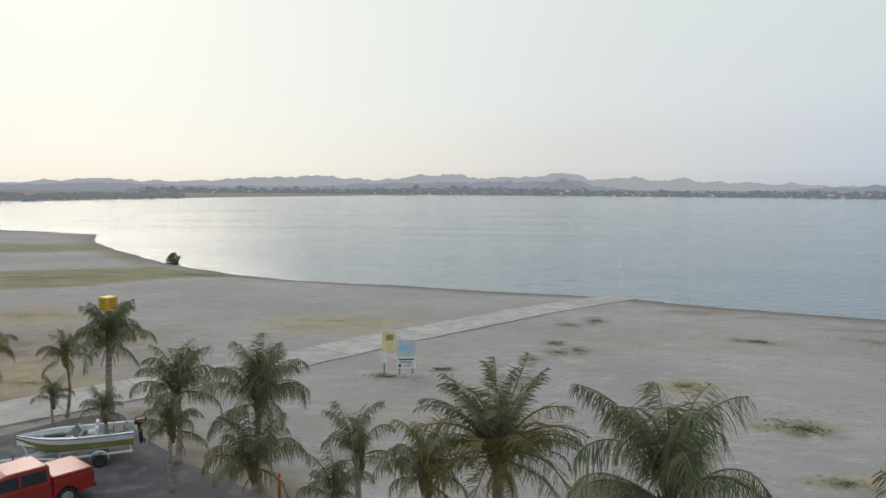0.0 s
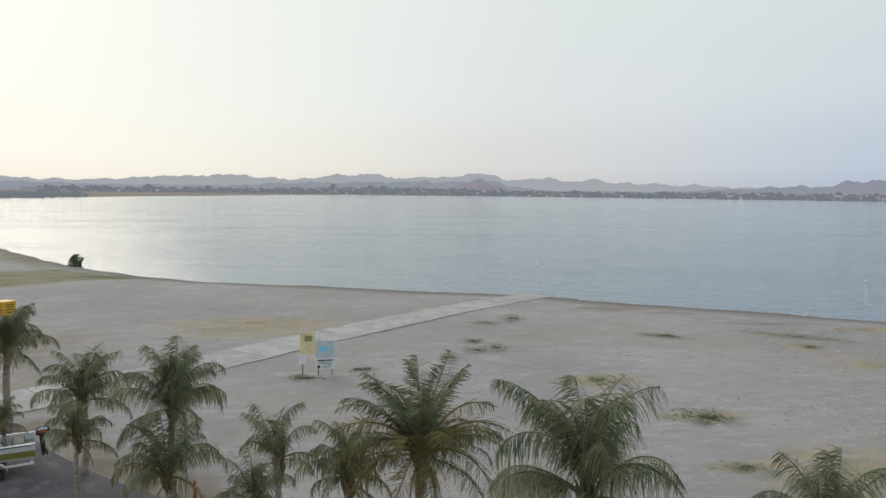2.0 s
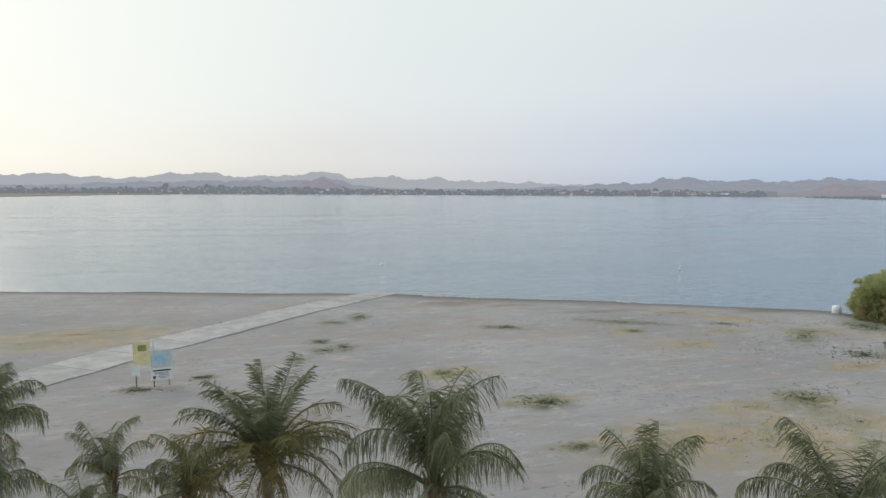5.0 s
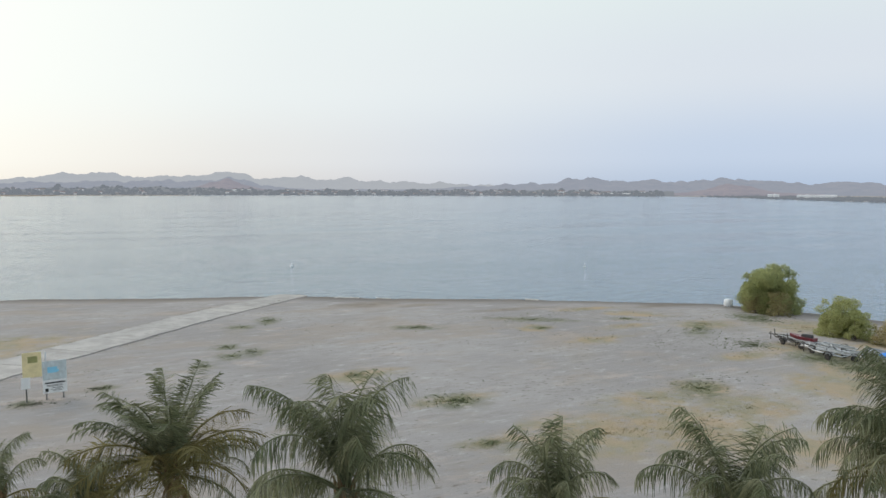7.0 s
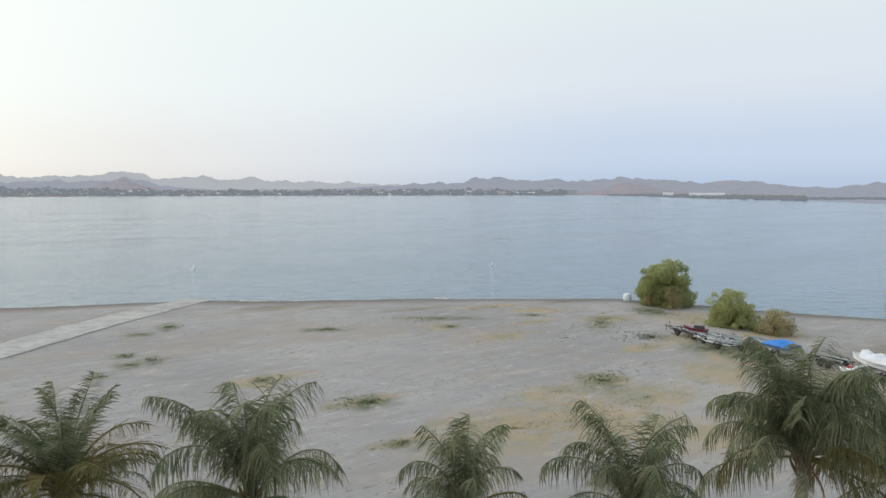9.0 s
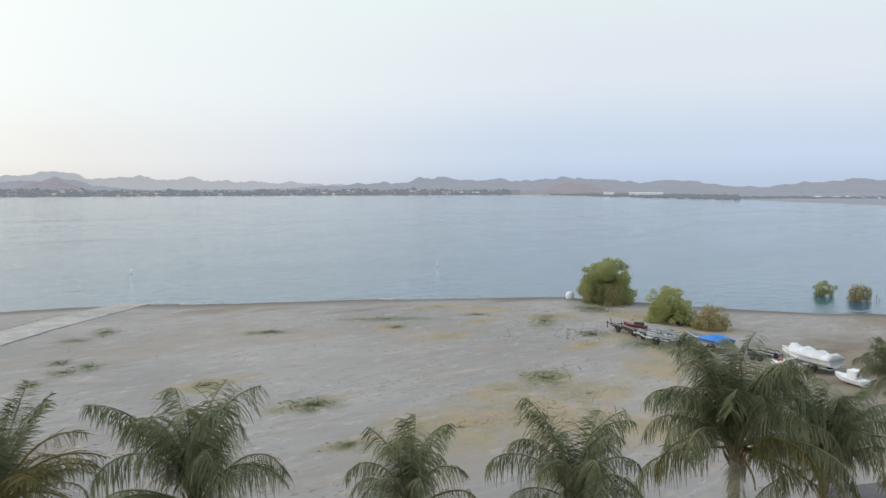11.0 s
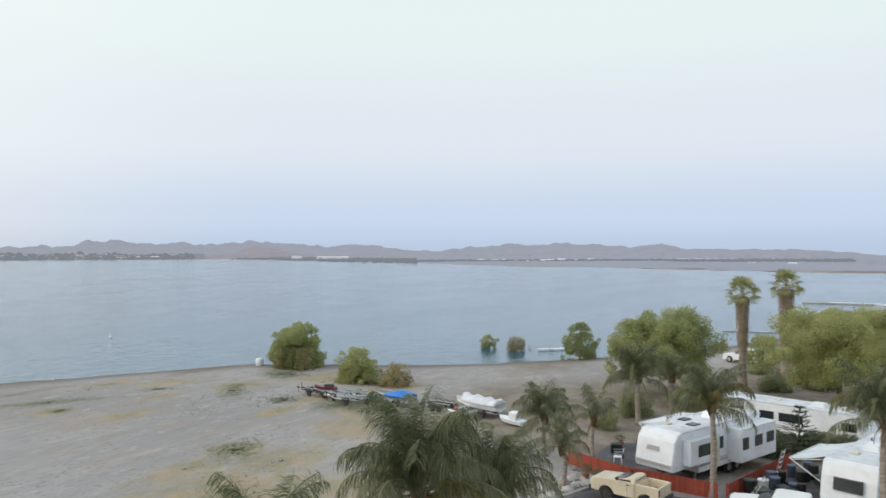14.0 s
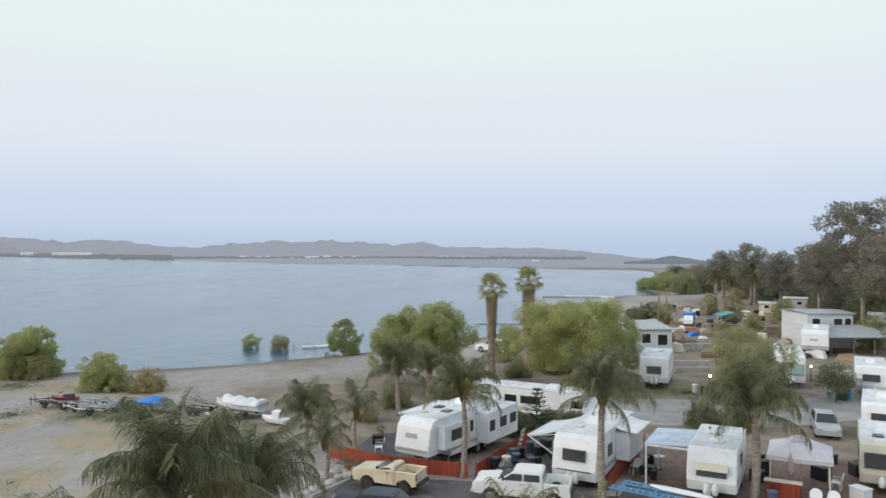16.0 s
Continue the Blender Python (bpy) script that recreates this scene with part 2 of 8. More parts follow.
def poly_distance(outline, x, y):
    """Metres inside the outline; negative outside."""
    best, inside = np.full(x.shape, 1e9), np.zeros(x.shape, bool)
    for (x0, y0), (x1, y1) in zip(outline, outline[1:] + outline[:1]):
        dx, dy = x1 - x0, y1 - y0
        k = np.clip(((x - x0) * dx + (y - y0) * dy) / (dx * dx + dy * dy), 0, 1)
        best = np.minimum(best, np.hypot(x - x0 - k * dx, y - y0 - k * dy))
        inside ^= ((y0 > y) != (y1 > y)) & (x < x0 + (y - y0) * dx / (dy if dy else 1e-9))
    return np.where(inside, best, -best)


def wobble(x, y, s, seed=0.0):
    return (np.sin(x / s + seed) * np.cos(y / s * 1.3 + seed * 2) + 0.5 * np.sin(x / s * 2.3 - y / s * 1.7 + seed) + 0.3 * np.sin(y / s * 4.1 + x / s * 3.3 + seed * 3)) / 1.8


def ground_z(x, y):
    x, y = np.asarray(x, float), np.asarray(y, float)
    d = shore_distance(x, y) + 0.5 * wobble(x, y, 5.0) + 0.25 * wobble(x, y, 1.7, 2.0)
    z = np.where(d > 0, WATER + 0.6 * np.clip(d / 18, 0, 1) ** 0.8, WATER + np.clip(d * 0.06, -3, 0))
    # the valley floor falls away beyond the eastern end of the lake
    east = np.clip((np.degrees(np.arctan2(x, y)) - 78) / 17, 0, 1) * (x > 0)
    return z - 0.017 * np.clip(np.hypot(x, y) - 620, 0, None) * east


def gz(x, y):
    return float(ground_z(np.array([x]), np.array([y]))[0])


def stretched(a, b, step, end, grow=1.16):
    mid_ = list(np.arange(a, b, step))
    lo, hi, s = [], [], step
    p = a
    while p > -end:
        s *= grow
        p -= s
        lo.append(max(p, -end))
    p, s = mid_[-1], step
    while p < end:
        s *= grow
        p += s
        hi.append(min(p, end))
    return np.array(lo[::-1] + mid_ + hi)


GX, GY = stretched(-62, 96, 0.6, 4900), stretched(-34, 104, 0.6, 4900)
gx, gy = np.meshgrid(GX, GY)
sd = shore_distance(gx, gy)
zz = ground_z(gx, gy) + 0.02 * wobble(gx, gy, 3.1, 5.0) * (sd > 4) * ((gx < 33) | (gy > 30))
nx, ny = len(GX), len(GY)
verts = np.stack([gx.ravel(), gy.ravel(), zz.ravel()], 1)
ii = (np.arange(ny - 1)[:, None] * nx + np.arange(nx - 1)[None, :]).ravel()
faces = np.stack([ii, ii + 1, ii + nx + 1, ii + nx], 1)
gme = bpy.data.meshes.new("ground")
gme.from_pydata(verts.tolist(), [], faces.tolist())
gme.polygons.foreach_set("use_smooth", [True] * len(faces))

# dry weed patches on the beach: x, y, reach along x, reach along y
PATCHES = [(-37, 106, 2, 2), (-52, 97, 2, 2), (-86, 147, 2, 2), (-40, 69, 10, 3), (-26, 45, 10, 2.6), (-9.7, 67.5, 9, 3),
           (36.6, 54.7, 1.8, 0.7), (38.4, 48.4, 3.5, 0.7), (34.6, 33.3, 2.2, 1.9),
           (16.2, 45.8, 3.5, 1.3), (19.1, 37.8, 3.0, 0.9), (23.6, 29, 6.5, 3.0), (34, 29, 4.5, 2.5), (28.5, 27.5, 5.0, 4.6), (30, 33, 4, 1.5), (44.7, 38.5, 3.2, 1.2), (52, 49.7, 3.5, 2.2), (50.5, 39, 3.5, 2.0),
           (17.7, 30.5, 2.2, 0.7), (32, 22, 4, 3), (40, 24, 3.5, 3), (47, 26, 3, 2.4), (60, 45, 5, 3.5), (58, 36, 4, 3), (45, 52, 3, 1.0), (48, 63, 4, 1.2)]
dry = np.zeros(gx.shape)
for px, py, rx_, ry_ in PATCHES:
    dry = np.maximum(dry, np.clip(1.25 - np.hypot((gx - px) / rx_, (gy - py) / ry_), 0, 1))
# green mats and tan patches: x, y, reach away from the walk, reach across, bearing in degrees
MATS = [(6.9, 52.7, 1.1, 0.8, 83), (9.3, 58.5, 1.1, 0.9, 81), (10.8, 55.8, 1.3, 1.0, 79), (9.1, 55.0, 1.2, 1.0, 81), (14.8, 68.8, 1.9, 1.0, 78), (11.9, 66.3, 0.9, 1.2, 80),
        (26.5, 59.7, 1.0, 2.4, 66), (-3.9, 47.6, 0.7, 0.6, 95), (0.4, 49.4, 0.6, 0.7, 90), (38.5, 58.7, 1.3, 4.2, 57), (36.7, 54.5, 0.7, 1.0, 56), (15.8, 45.7, 1.3, 0.8, 71),
        (19.5, 37.4, 0.6, 1.3, 63), (17.5, 30.1, 0.6, 1.3, 60), (34.6, 33.2, 2.6, 1.3, 44), (49.6, 48.2, 4.1, 1.1, 44), (49.1, 35.4, 2.6, 2.4, 36), (48.8, 32.2, 1.6, 2.5, 33),
        (60.4, 51.6, 3.8, 1.8, 41), (19.1, 37.6, 1.4, 2.0, 63), (47.3, 55.5, 1.0, 1.4, 50)]
TANS = [(22.4, 29.2, 2.9, 3.1, 53), (28.5, 29.2, 3.2, 1.9, 46), (30.0, 25.0, 3.3, 1.8, 40), (42.7, 30.1, 3.2, 2.3, 35), (15.5, 45.2, 1.7, 1.1, 71), (-9.9, 65.6, 4.2, 5.7, 99),
        (-39.7, 69.4, 6.3, 3.2, 120), (-27.3, 46.8, 5.8, 1.6, 121), (48.4, 32.4, 7.6, 2.3, 34), (35.9, 54.8, 1.4, 1.3, 57), (37.8, 48.0, 1.1, 1.7, 52), (50.4, 57.8, 1.5, 3.0, 49)]


def turned_patch(px, py, deep, wide, bearing, seed):
    c, s_ = math.cos(radians(bearing)), math.sin(radians(bearing))
    u, v = (gx - px) * c + (gy - py) * s_, -(gx - px) * s_ + (gy - py) * c
    return np.clip(1.45 - np.hypot(u / deep, v / wide) + 0.35 * wobble(gx, gy, 0.8, seed), 0, 1)


mats = np.zeros(gx.shape)
for p_ in MATS:
    mats = np.maximum(mats, turned_patch(*p_, p_[0]))
for p_ in TANS:
    dry = np.maximum(dry, turned_patch(*p_, p_[1]))
park = np.clip((gx - 41 - 0.12 * (gy - 10) + 2.0 * wobble(gx, gy, 4.0)) / 4, 0, 1) * np.clip((27 + 0.3 * (gx - 41) - gy + 2 * wobble(gx, gy, 3.0, 1.0)) / 6, 0, 1) * np.clip((sd - 12) / 10, 0, 1)
park = np.maximum(park, np.clip((-17 + 4 * wobble(gx, gy, 7.0) - gx) / 9, 0, 1) * np.clip((68 - gy) / 12, 0, 1) * 0.95)
for (x0, y0), (x1, y1) in (((-16.5, 38.6), (-13.9, 35.6)), ((-13.9, 35.6), (-11.2, 33.2)), ((-11.2, 33.2), (-6.6, 29.4)), ((-6.6, 29.4), (-3.5, 25.5))):
    k = np.clip(((gx - x0) * (x1 - x0) + (gy - y0) * (y1 - y0)) / ((x1 - x0) ** 2 + (y1 - y0) ** 2), 0, 1)
    park = np.maximum(park, np.clip(1.9 - np.hypot(gx - x0 - k * (x1 - x0), gy - y0 - k * (y1 - y0)) / 0.95 + 0.5 * wobble(gx, gy, 1.1), 0, 0.9))
for px, py, rx_, ry_ in ((-28, 46, 8, 7), (-16, 43, 4, 2.5), (50, 18, 9, 6), (58, 14, 8, 6), (27, 76, 4.5, 2.2), (33, 73, 3.0, 1.3), (58, 62, 5, 1.5), (80, 28, 10, 4), (40, 66, 5, 1.0)):
    park = np.maximum(park, 0.8 * np.clip(1.3 - np.hypot((gx - px) / rx_, (gy - py) / ry_) + 0.25 * wobble(gx, gy, 0.9, 3.0), 0, 1))
wet = np.clip(1.25 - sd / (3.6 + 1.4 * wobble(gx, gy, 9.0, 4.0)), 0, 1)
park = np.maximum(park, np.clip((np.hypot(gx, gy) - 420) / 80, 0, 0.9) * (gx < 300))
grassy = np.zeros(gx.shape)
for outline in ([(-110, 75), (-75, 78), (-52.5, 84.5), (-43, 91), (-37, 101), (-29, 104.5), (-31, 107.5), (-43, 115.5), (-53, 112), (-66, 106), (-110, 104)],
                [(62.3, -2), (62.8, -9), (63.6, -17), (66, -21), (72, -20), (71, -4)], [(-160, 150), (-96, 156), (-82, 166), (-71, 153), (-69, 142), (-84, 134), (-160, 118)], [(-74, 156), (-64, 141), (-45, 117), (-31, 105.5), (-33, 104), (-49, 113), (-68, 140), (-79, 160)]):
    grassy = np.maximum(grassy, np.clip((poly_distance(outline, gx, gy) + 1.4 * wobble(gx, gy, 3.5) + 1.0 * wobble(gx, gy, 1.6, 2.0)) / 2.4, 0, 1))
for nm, arr in (("mats", mats), ("dry", dry), ("park", park), ("wet", wet), ("grassy", grassy)):
    at_ = gme.attributes.new(nm, "FLOAT", "POINT")
    at_.data.foreach_set("value", arr.ravel().astype(np.float32))


def ground_material():
    m = bpy.data.materials.new("beach_sand")
    m.use_nodes = True
    t = m.node_tree
    b = t.nodes["Principled BSDF"]
    tc = t.nodes.new("ShaderNodeTexCoord")

    def tex(s, d=5.0, stretch=(1, 1, 1), turn=0.0, rough=0.55):
        mp = t.nodes.new("ShaderNodeMapping")
        mp.inputs["Scale"].default_value, mp.inputs["Rotation"].default_value = stretch, (0, 0, turn)
        t.links.new(tc.outputs["Object"], mp.inputs[0])
        n = t.nodes.new("ShaderNodeTexNoise")
        n.inputs["Scale"].default_value, n.inputs["Detail"].default_value, n.inputs["Roughness"].default_value = s, d, rough
        t.links.new(mp.outputs[0], n.inputs["Vector"])
        return n.outputs[0]

    def attr(nm):
        a = t.nodes.new("ShaderNodeAttribute")
        a.attribute_name = nm
        return a.outputs["Fac"]
    k = [(0, 0, 0), (1, 1, 1)]
    col = cmix(t, ramp(t, tex(0.06), [(0.35, k[0]), (0.65, k[1])]), (0.298, 0.278, 0.268), (0.372, 0.348, 0.334))
    # wheel tracks and drag marks run along the shore
    track = tex(0.9, 4.0, (0.06, 1.0, 1.0), radians(-20), 0.7)
    col = cmix(t, vmath(t, "MULTIPLY", ramp(t, track, [(0.54, k[0]), (0.74, k[1])]), 0.3), col, (0.28, 0.262, 0.255))
    track2 = tex(1.6, 3.0, (0.04, 1.0, 1.0), radians(-28), 0.6)
    col = cmix(t, vmath(t, "MULTIPLY", ramp(t, track2, [(0.54, k[0]), (0.68, k[1])]), 0.22), col, (0.50, 0.47, 0.445))
    col = cmix(t, vmath(t, "MULTIPLY", ramp(t, tex(0.22, 8.0), [(0.52, k[0]), (0.72, k[1])]), 0.5), col, (0.31, 0.275, 0.225))
    blotch = tex(0.16, 9.0, (0.7, 1.0, 1.0), radians(-25), 0.72)
    col = cmix(t, vmath(t, "MULTIPLY", ramp(t, blotch, [(0.40, k[1]), (0.56, k[0])]), 0.35), col, (0.30, 0.282, 0.275))
    col = cmix(t, vmath(t, "MULTIPLY", ramp(t, tex(0.28, 8.0, (0.6, 1.0, 1.0), radians(-25), 0.7), [(0.54, k[0]), (0.68, k[1])]), 0.7), col, (0.44, 0.37, 0.325))
    speck = tex(1.0, 7.0, (0.45, 1.0, 1.0), radians(-24), 0.8)
    col = cmix(t, vmath(t, "MULTIPLY", ramp(t, speck, [(0.51, k[0]), (0.62, k[1])]), 0.45), col, (0.255, 0.23, 0.205))
    col = cmix(t, vmath(t, "MULTIPLY", ramp(t, speck, [(0.36, k[1]), (0.45, k[0])]), 0.5), col, (0.50, 0.475, 0.46))
    pebbles = tex(2.6, 6.0, rough=0.75)
    clods = tex(3.2, 3.0, (0.6, 1.0, 1.0), radians(-20), 0.6)
    col = cmix(t, vmath(t, "MULTIPLY", ramp(t, vmath(t, "MULTIPLY", clods, ramp(t, tex(0.12, 4.0), [(0.35, (0.8, 0.8, 0.8)), (0.65, k[1])])), [(0.57, k[0]), (0.65, k[1])]), 0.65), col, (0.17, 0.15, 0.125))
    drift = tex(0.09, 7.0, (0.6, 1.0, 1.0), radians(-24), 0.7)
    col = cmix(t, vmath(t, "MULTIPLY", ramp(t, drift, [(0.5, k[0]), (0.62, k[1])]), 0.5), col, (0.34, 0.285, 0.235))
    col = cmix(t, vmath(t, "MULTIPLY", ramp(t, pebbles, [(0.6, k[0]), (0.75, k[1])]), 0.45), col, (0.2, 0.18, 0.15))
    # dirt of the park, dry weeds, wet rim
    brown = cmix(t, ramp(t, tex(0.5, 6.0), [(0.35, k[0]), (0.65, k[1])]), (0.20, 0.165, 0.132), (0.29, 0.245, 0.198))
    col = cmix(t, attr("park"), col, brown)
    grass = cmix(t, ramp(t, tex(0.35, 6.0), [(0.35, k[0]), (0.65, k[1])]), (0.41, 0.305, 0.185), (0.29, 0.262, 0.165))
    gm = vmath(t, "MULTIPLY", vmath(t, "MULTIPLY", attr("dry"), 1.6), ramp(t, tex(0.8, 8.0, rough=0.7), [(0.26, k[0]), (0.7, k[1])]))
    gm = vmath(t, "MINIMUM", gm, 0.78)
    col = cmix(t, gm, col, grass)
    mat_ = cmix(t, ramp(t, tex(0.9, 6.0), [(0.35, k[0]), (0.65, k[1])]), (0.12, 0.13, 0.075), (0.22, 0.215, 0.135))
    mm = vmath(t, "MULTIPLY", attr("mats"), ramp(t, tex(1.1, 9.0, (0.6, 1, 1), radians(-20), 0.75), [(0.38, k[0]), (0.52, k[1])]))
    col = cmix(t, vmath(t, "MULTIPLY", mm, 0.9), col, mat_)
    turf = cmix(t, ramp(t, tex(0.3, 7.0, (0.5, 1, 1), 0.3), [(0.35, k[0]), (0.65, k[1])]), (0.19, 0.18, 0.095), (0.27, 0.24, 0.145))
    col = cmix(t, vmath(t, "MULTIPLY", attr("grassy"), ramp(t, tex(0.6, 7.0, rough=0.7), [(0.25, (0.55, 0.55, 0.55)), (0.5, (0.95, 0.95, 0.95))])), col, turf)
    col = cmix(t, vmath(t, "MULTIPLY", attr("wet"), 0.75), col, (0.13, 0.11, 0.09))
    t.links.new(col, b.inputs["Base Color"])
    b.inputs["Roughness"].default_value = 0.95
    b.inputs["Specular IOR Level"].default_value = 0.15
    bn = t.nodes.new("ShaderNodeBump")
    bn.inputs["Strength"].default_value, bn.inputs["Distance"].default_value = 0.6, 0.08
    t.links.new(vmath(t, "ADD", pebbles, vmath(t, "ADD", track, tex(9.0, 3.0))), bn.inputs["Height"])
    t.links.new(bn.outputs[0], b.inputs["Normal"])
    return m


gme.materials.append(ground_material())
tagged(new("ground", gme), "pale grey sandy lake beach with wheel tracks and dry weeds", "ground", kind="structure")


def water_material():
    m = bpy.data.materials.new("lake_water")
    m.use_nodes = True
    t = m.node_tree
    b = t.nodes["Principled BSDF"]
    b.inputs["Base Color"].default_value = (0.014, 0.094, 0.155, 1)
    b.inputs["IOR"].default_value = 1.6
    tc = t.nodes.new("ShaderNodeTexCoord")
    mpw = t.nodes.new("ShaderNodeMapping")
    mpw.inputs["Scale"].default_value, mpw.inputs["Rotation"].default_value = (0.22, 1, 1), (0, 0, 0.25)
    t.links.new(tc.outputs["Object"], mpw.inputs[0])
    band = t.nodes.new("ShaderNodeTexNoise")
    band.inputs["Scale"].default_value, band.inputs["Detail"].default_value = 0.035, 5.0
    t.links.new(mpw.outputs[0], band.inputs["Vector"])
    t.links.new(ramp(t, band.outputs[0], [(0.38, (0.07, 0.07, 0.07)), (0.62, (0.15, 0.15, 0.15))]), b.inputs["Roughness"])
    total = None
    for s, w, st, turn in ((1.1, 1.3, (0.5, 1, 1), 0.6), (0.4, 1.7, (0.55, 1, 1), 0.5), (0.03, 3.0, (0.5, 1, 1), 0.6), (3.0, 0.4, (0.7, 1, 1), 0.7)):
        mp = t.nodes.new("ShaderNodeMapping")
        mp.inputs["Scale"].default_value, mp.inputs["Rotation"].default_value = st, (0, 0, turn)
        t.links.new(tc.outputs["Object"], mp.inputs[0])
        n = t.nodes.new("ShaderNodeTexNoise")
        n.inputs["Scale"].default_value, n.inputs["Detail"].default_value = s, 3.0
        t.links.new(mp.outputs[0], n.inputs["Vector"])
        v = vmath(t, "MULTIPLY", n.outputs[0], w)
        total = v if total is None else vmath(t, "ADD", total, v)
    bn = t.nodes.new("ShaderNodeBump")
    bn.inputs["Strength"].default_value, bn.inputs["Distance"].default_value = 0.6, 0.17
    t.links.new(total, bn.inputs["Height"])
    t.links.new(bn.outputs[0], b.inputs["Normal"])
    return m


g = Geo()
wx, wy = np.linspace(-800, 1700, 51), np.linspace(-120, 2300, 51)
g.add([(x, y, WATER) for y in wy for x in wx], [(j * 51 + i, j * 51 + i + 1, j * 51 + i + 52, j * 51 + i + 51) for j in range(50) for i in range(50) if not (wx[i] > 540 and wy[j] < 60 or wx[i] > 700 and wy[j] < 130)])
solid("water", g, water_material(), "calm rippled lake water under a pale dusk sky", "lake", kind="structure")


# ---------------------------------------------------------------- far hills: azimuth, height as degrees of elevation, width in degrees
def ridge(name, label, hills, r0, r1, az0, az1, material, step=0.12, base_el=-0.25, rough_=0.15, seed=0, fade=0.0):
    azs = np.arange(az0, az1, step)
    acc = np.exp(9 * base_el) * np.ones(azs.shape)
    for a, e, w in hills:
        acc = np.maximum(acc, 0) + np.exp(9 * (base_el + (e - 0.12 - base_el) * np.exp(-np.abs((azs - a) / (w * 2.0)) ** 1.6)))
    h = np.log(acc) / 9
    vals = []
    rows = 10
    for j in range(rows + 1):
        k = j / rows
        r = r0 + (r1 - r0) * k
        prof = k ** 0.75
        for i, a in enumerate(azs):
            nz = 1.1 * noise.fractal(Vector((a * 0.8, k * 3.0, seed)), 0.8, 2.2, 6) + 0.15 - 0.5 * abs(noise.noise(Vector((a * 1.3, k * 2.4, seed + 9))))
            el = base_el + (h[i] - base_el) * prof + rough_ * nz * (0.3 + k) * min(1, max(0.12, (h[i] - base_el)))
            el -= fade * max(0.0, min(1.0, (a - az1 + 12) / 12)) ** 1.3
            z = 12.4 + r * math.tan(radians(el)) if j else -60
            vals.append((r * math.sin(radians(a)), r * math.cos(radians(a)), z))
    n = len(azs)
    g = Geo()
    g.raw = True
    g.add(vals, [(j * n + i, j * n + i + 1, (j + 1) * n + i + 1, (j + 1) * n + i) for j in range(rows) for i in range(n - 1)], True)
    return solid(name, g, material, label, "hill", kind="structure")


# haze over the ridges and plain is put into these materials as a glow
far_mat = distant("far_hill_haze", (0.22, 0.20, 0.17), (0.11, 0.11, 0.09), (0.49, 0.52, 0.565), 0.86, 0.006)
mid_mat = distant("dry_hill_brush_haze", (0.27, 0.20, 0.15), (0.09, 0.09, 0.075), (0.365, 0.41, 0.50), 0.77, 0.011)
low_mat = distant("shore_scrub_haze", (0.20, 0.17, 0.13), (0.07, 0.075, 0.055), (0.30, 0.335, 0.385), 0.7, 0.02)
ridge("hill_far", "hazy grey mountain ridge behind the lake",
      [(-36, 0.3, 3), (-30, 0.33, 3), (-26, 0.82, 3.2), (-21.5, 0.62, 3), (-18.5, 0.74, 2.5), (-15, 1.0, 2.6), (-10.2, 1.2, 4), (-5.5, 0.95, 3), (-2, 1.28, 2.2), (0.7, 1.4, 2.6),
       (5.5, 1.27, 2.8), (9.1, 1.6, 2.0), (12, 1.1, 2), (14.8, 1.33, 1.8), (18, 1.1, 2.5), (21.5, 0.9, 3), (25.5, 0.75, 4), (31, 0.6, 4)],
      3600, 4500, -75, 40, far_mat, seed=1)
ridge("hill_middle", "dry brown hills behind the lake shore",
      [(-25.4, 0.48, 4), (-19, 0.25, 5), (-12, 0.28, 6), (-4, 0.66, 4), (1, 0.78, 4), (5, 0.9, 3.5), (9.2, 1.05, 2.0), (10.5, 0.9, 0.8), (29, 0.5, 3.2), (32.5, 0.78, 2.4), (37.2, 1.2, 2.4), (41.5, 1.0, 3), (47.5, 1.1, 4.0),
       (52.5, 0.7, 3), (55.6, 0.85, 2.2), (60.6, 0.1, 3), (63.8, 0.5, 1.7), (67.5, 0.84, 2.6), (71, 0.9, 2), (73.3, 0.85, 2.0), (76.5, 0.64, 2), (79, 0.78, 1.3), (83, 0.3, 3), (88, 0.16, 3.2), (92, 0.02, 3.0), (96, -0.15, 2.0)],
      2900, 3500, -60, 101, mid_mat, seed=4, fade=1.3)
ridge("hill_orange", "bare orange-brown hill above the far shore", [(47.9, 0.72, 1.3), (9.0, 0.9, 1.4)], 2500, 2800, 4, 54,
      distant("bare_orange_hill_haze", (0.36, 0.24, 0.17), (0.16, 0.13, 0.10), (0.35, 0.36, 0.435), 0.74, 0.02), seed=6)
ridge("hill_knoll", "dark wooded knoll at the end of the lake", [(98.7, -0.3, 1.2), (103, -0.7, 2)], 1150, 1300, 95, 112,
      distant("wooded_knoll_haze", (0.12, 0.12, 0.085), (0.06, 0.07, 0.05), (0.26, 0.30, 0.37), 0.55, 0.03), base_el=-1.0, seed=8, rough_=0.08)
plain_mat = distant("plain_scrub_haze", (0.22, 0.19, 0.155), (0.10, 0.10, 0.085), (0.36, 0.40, 0.49), 0.82, 0.004)
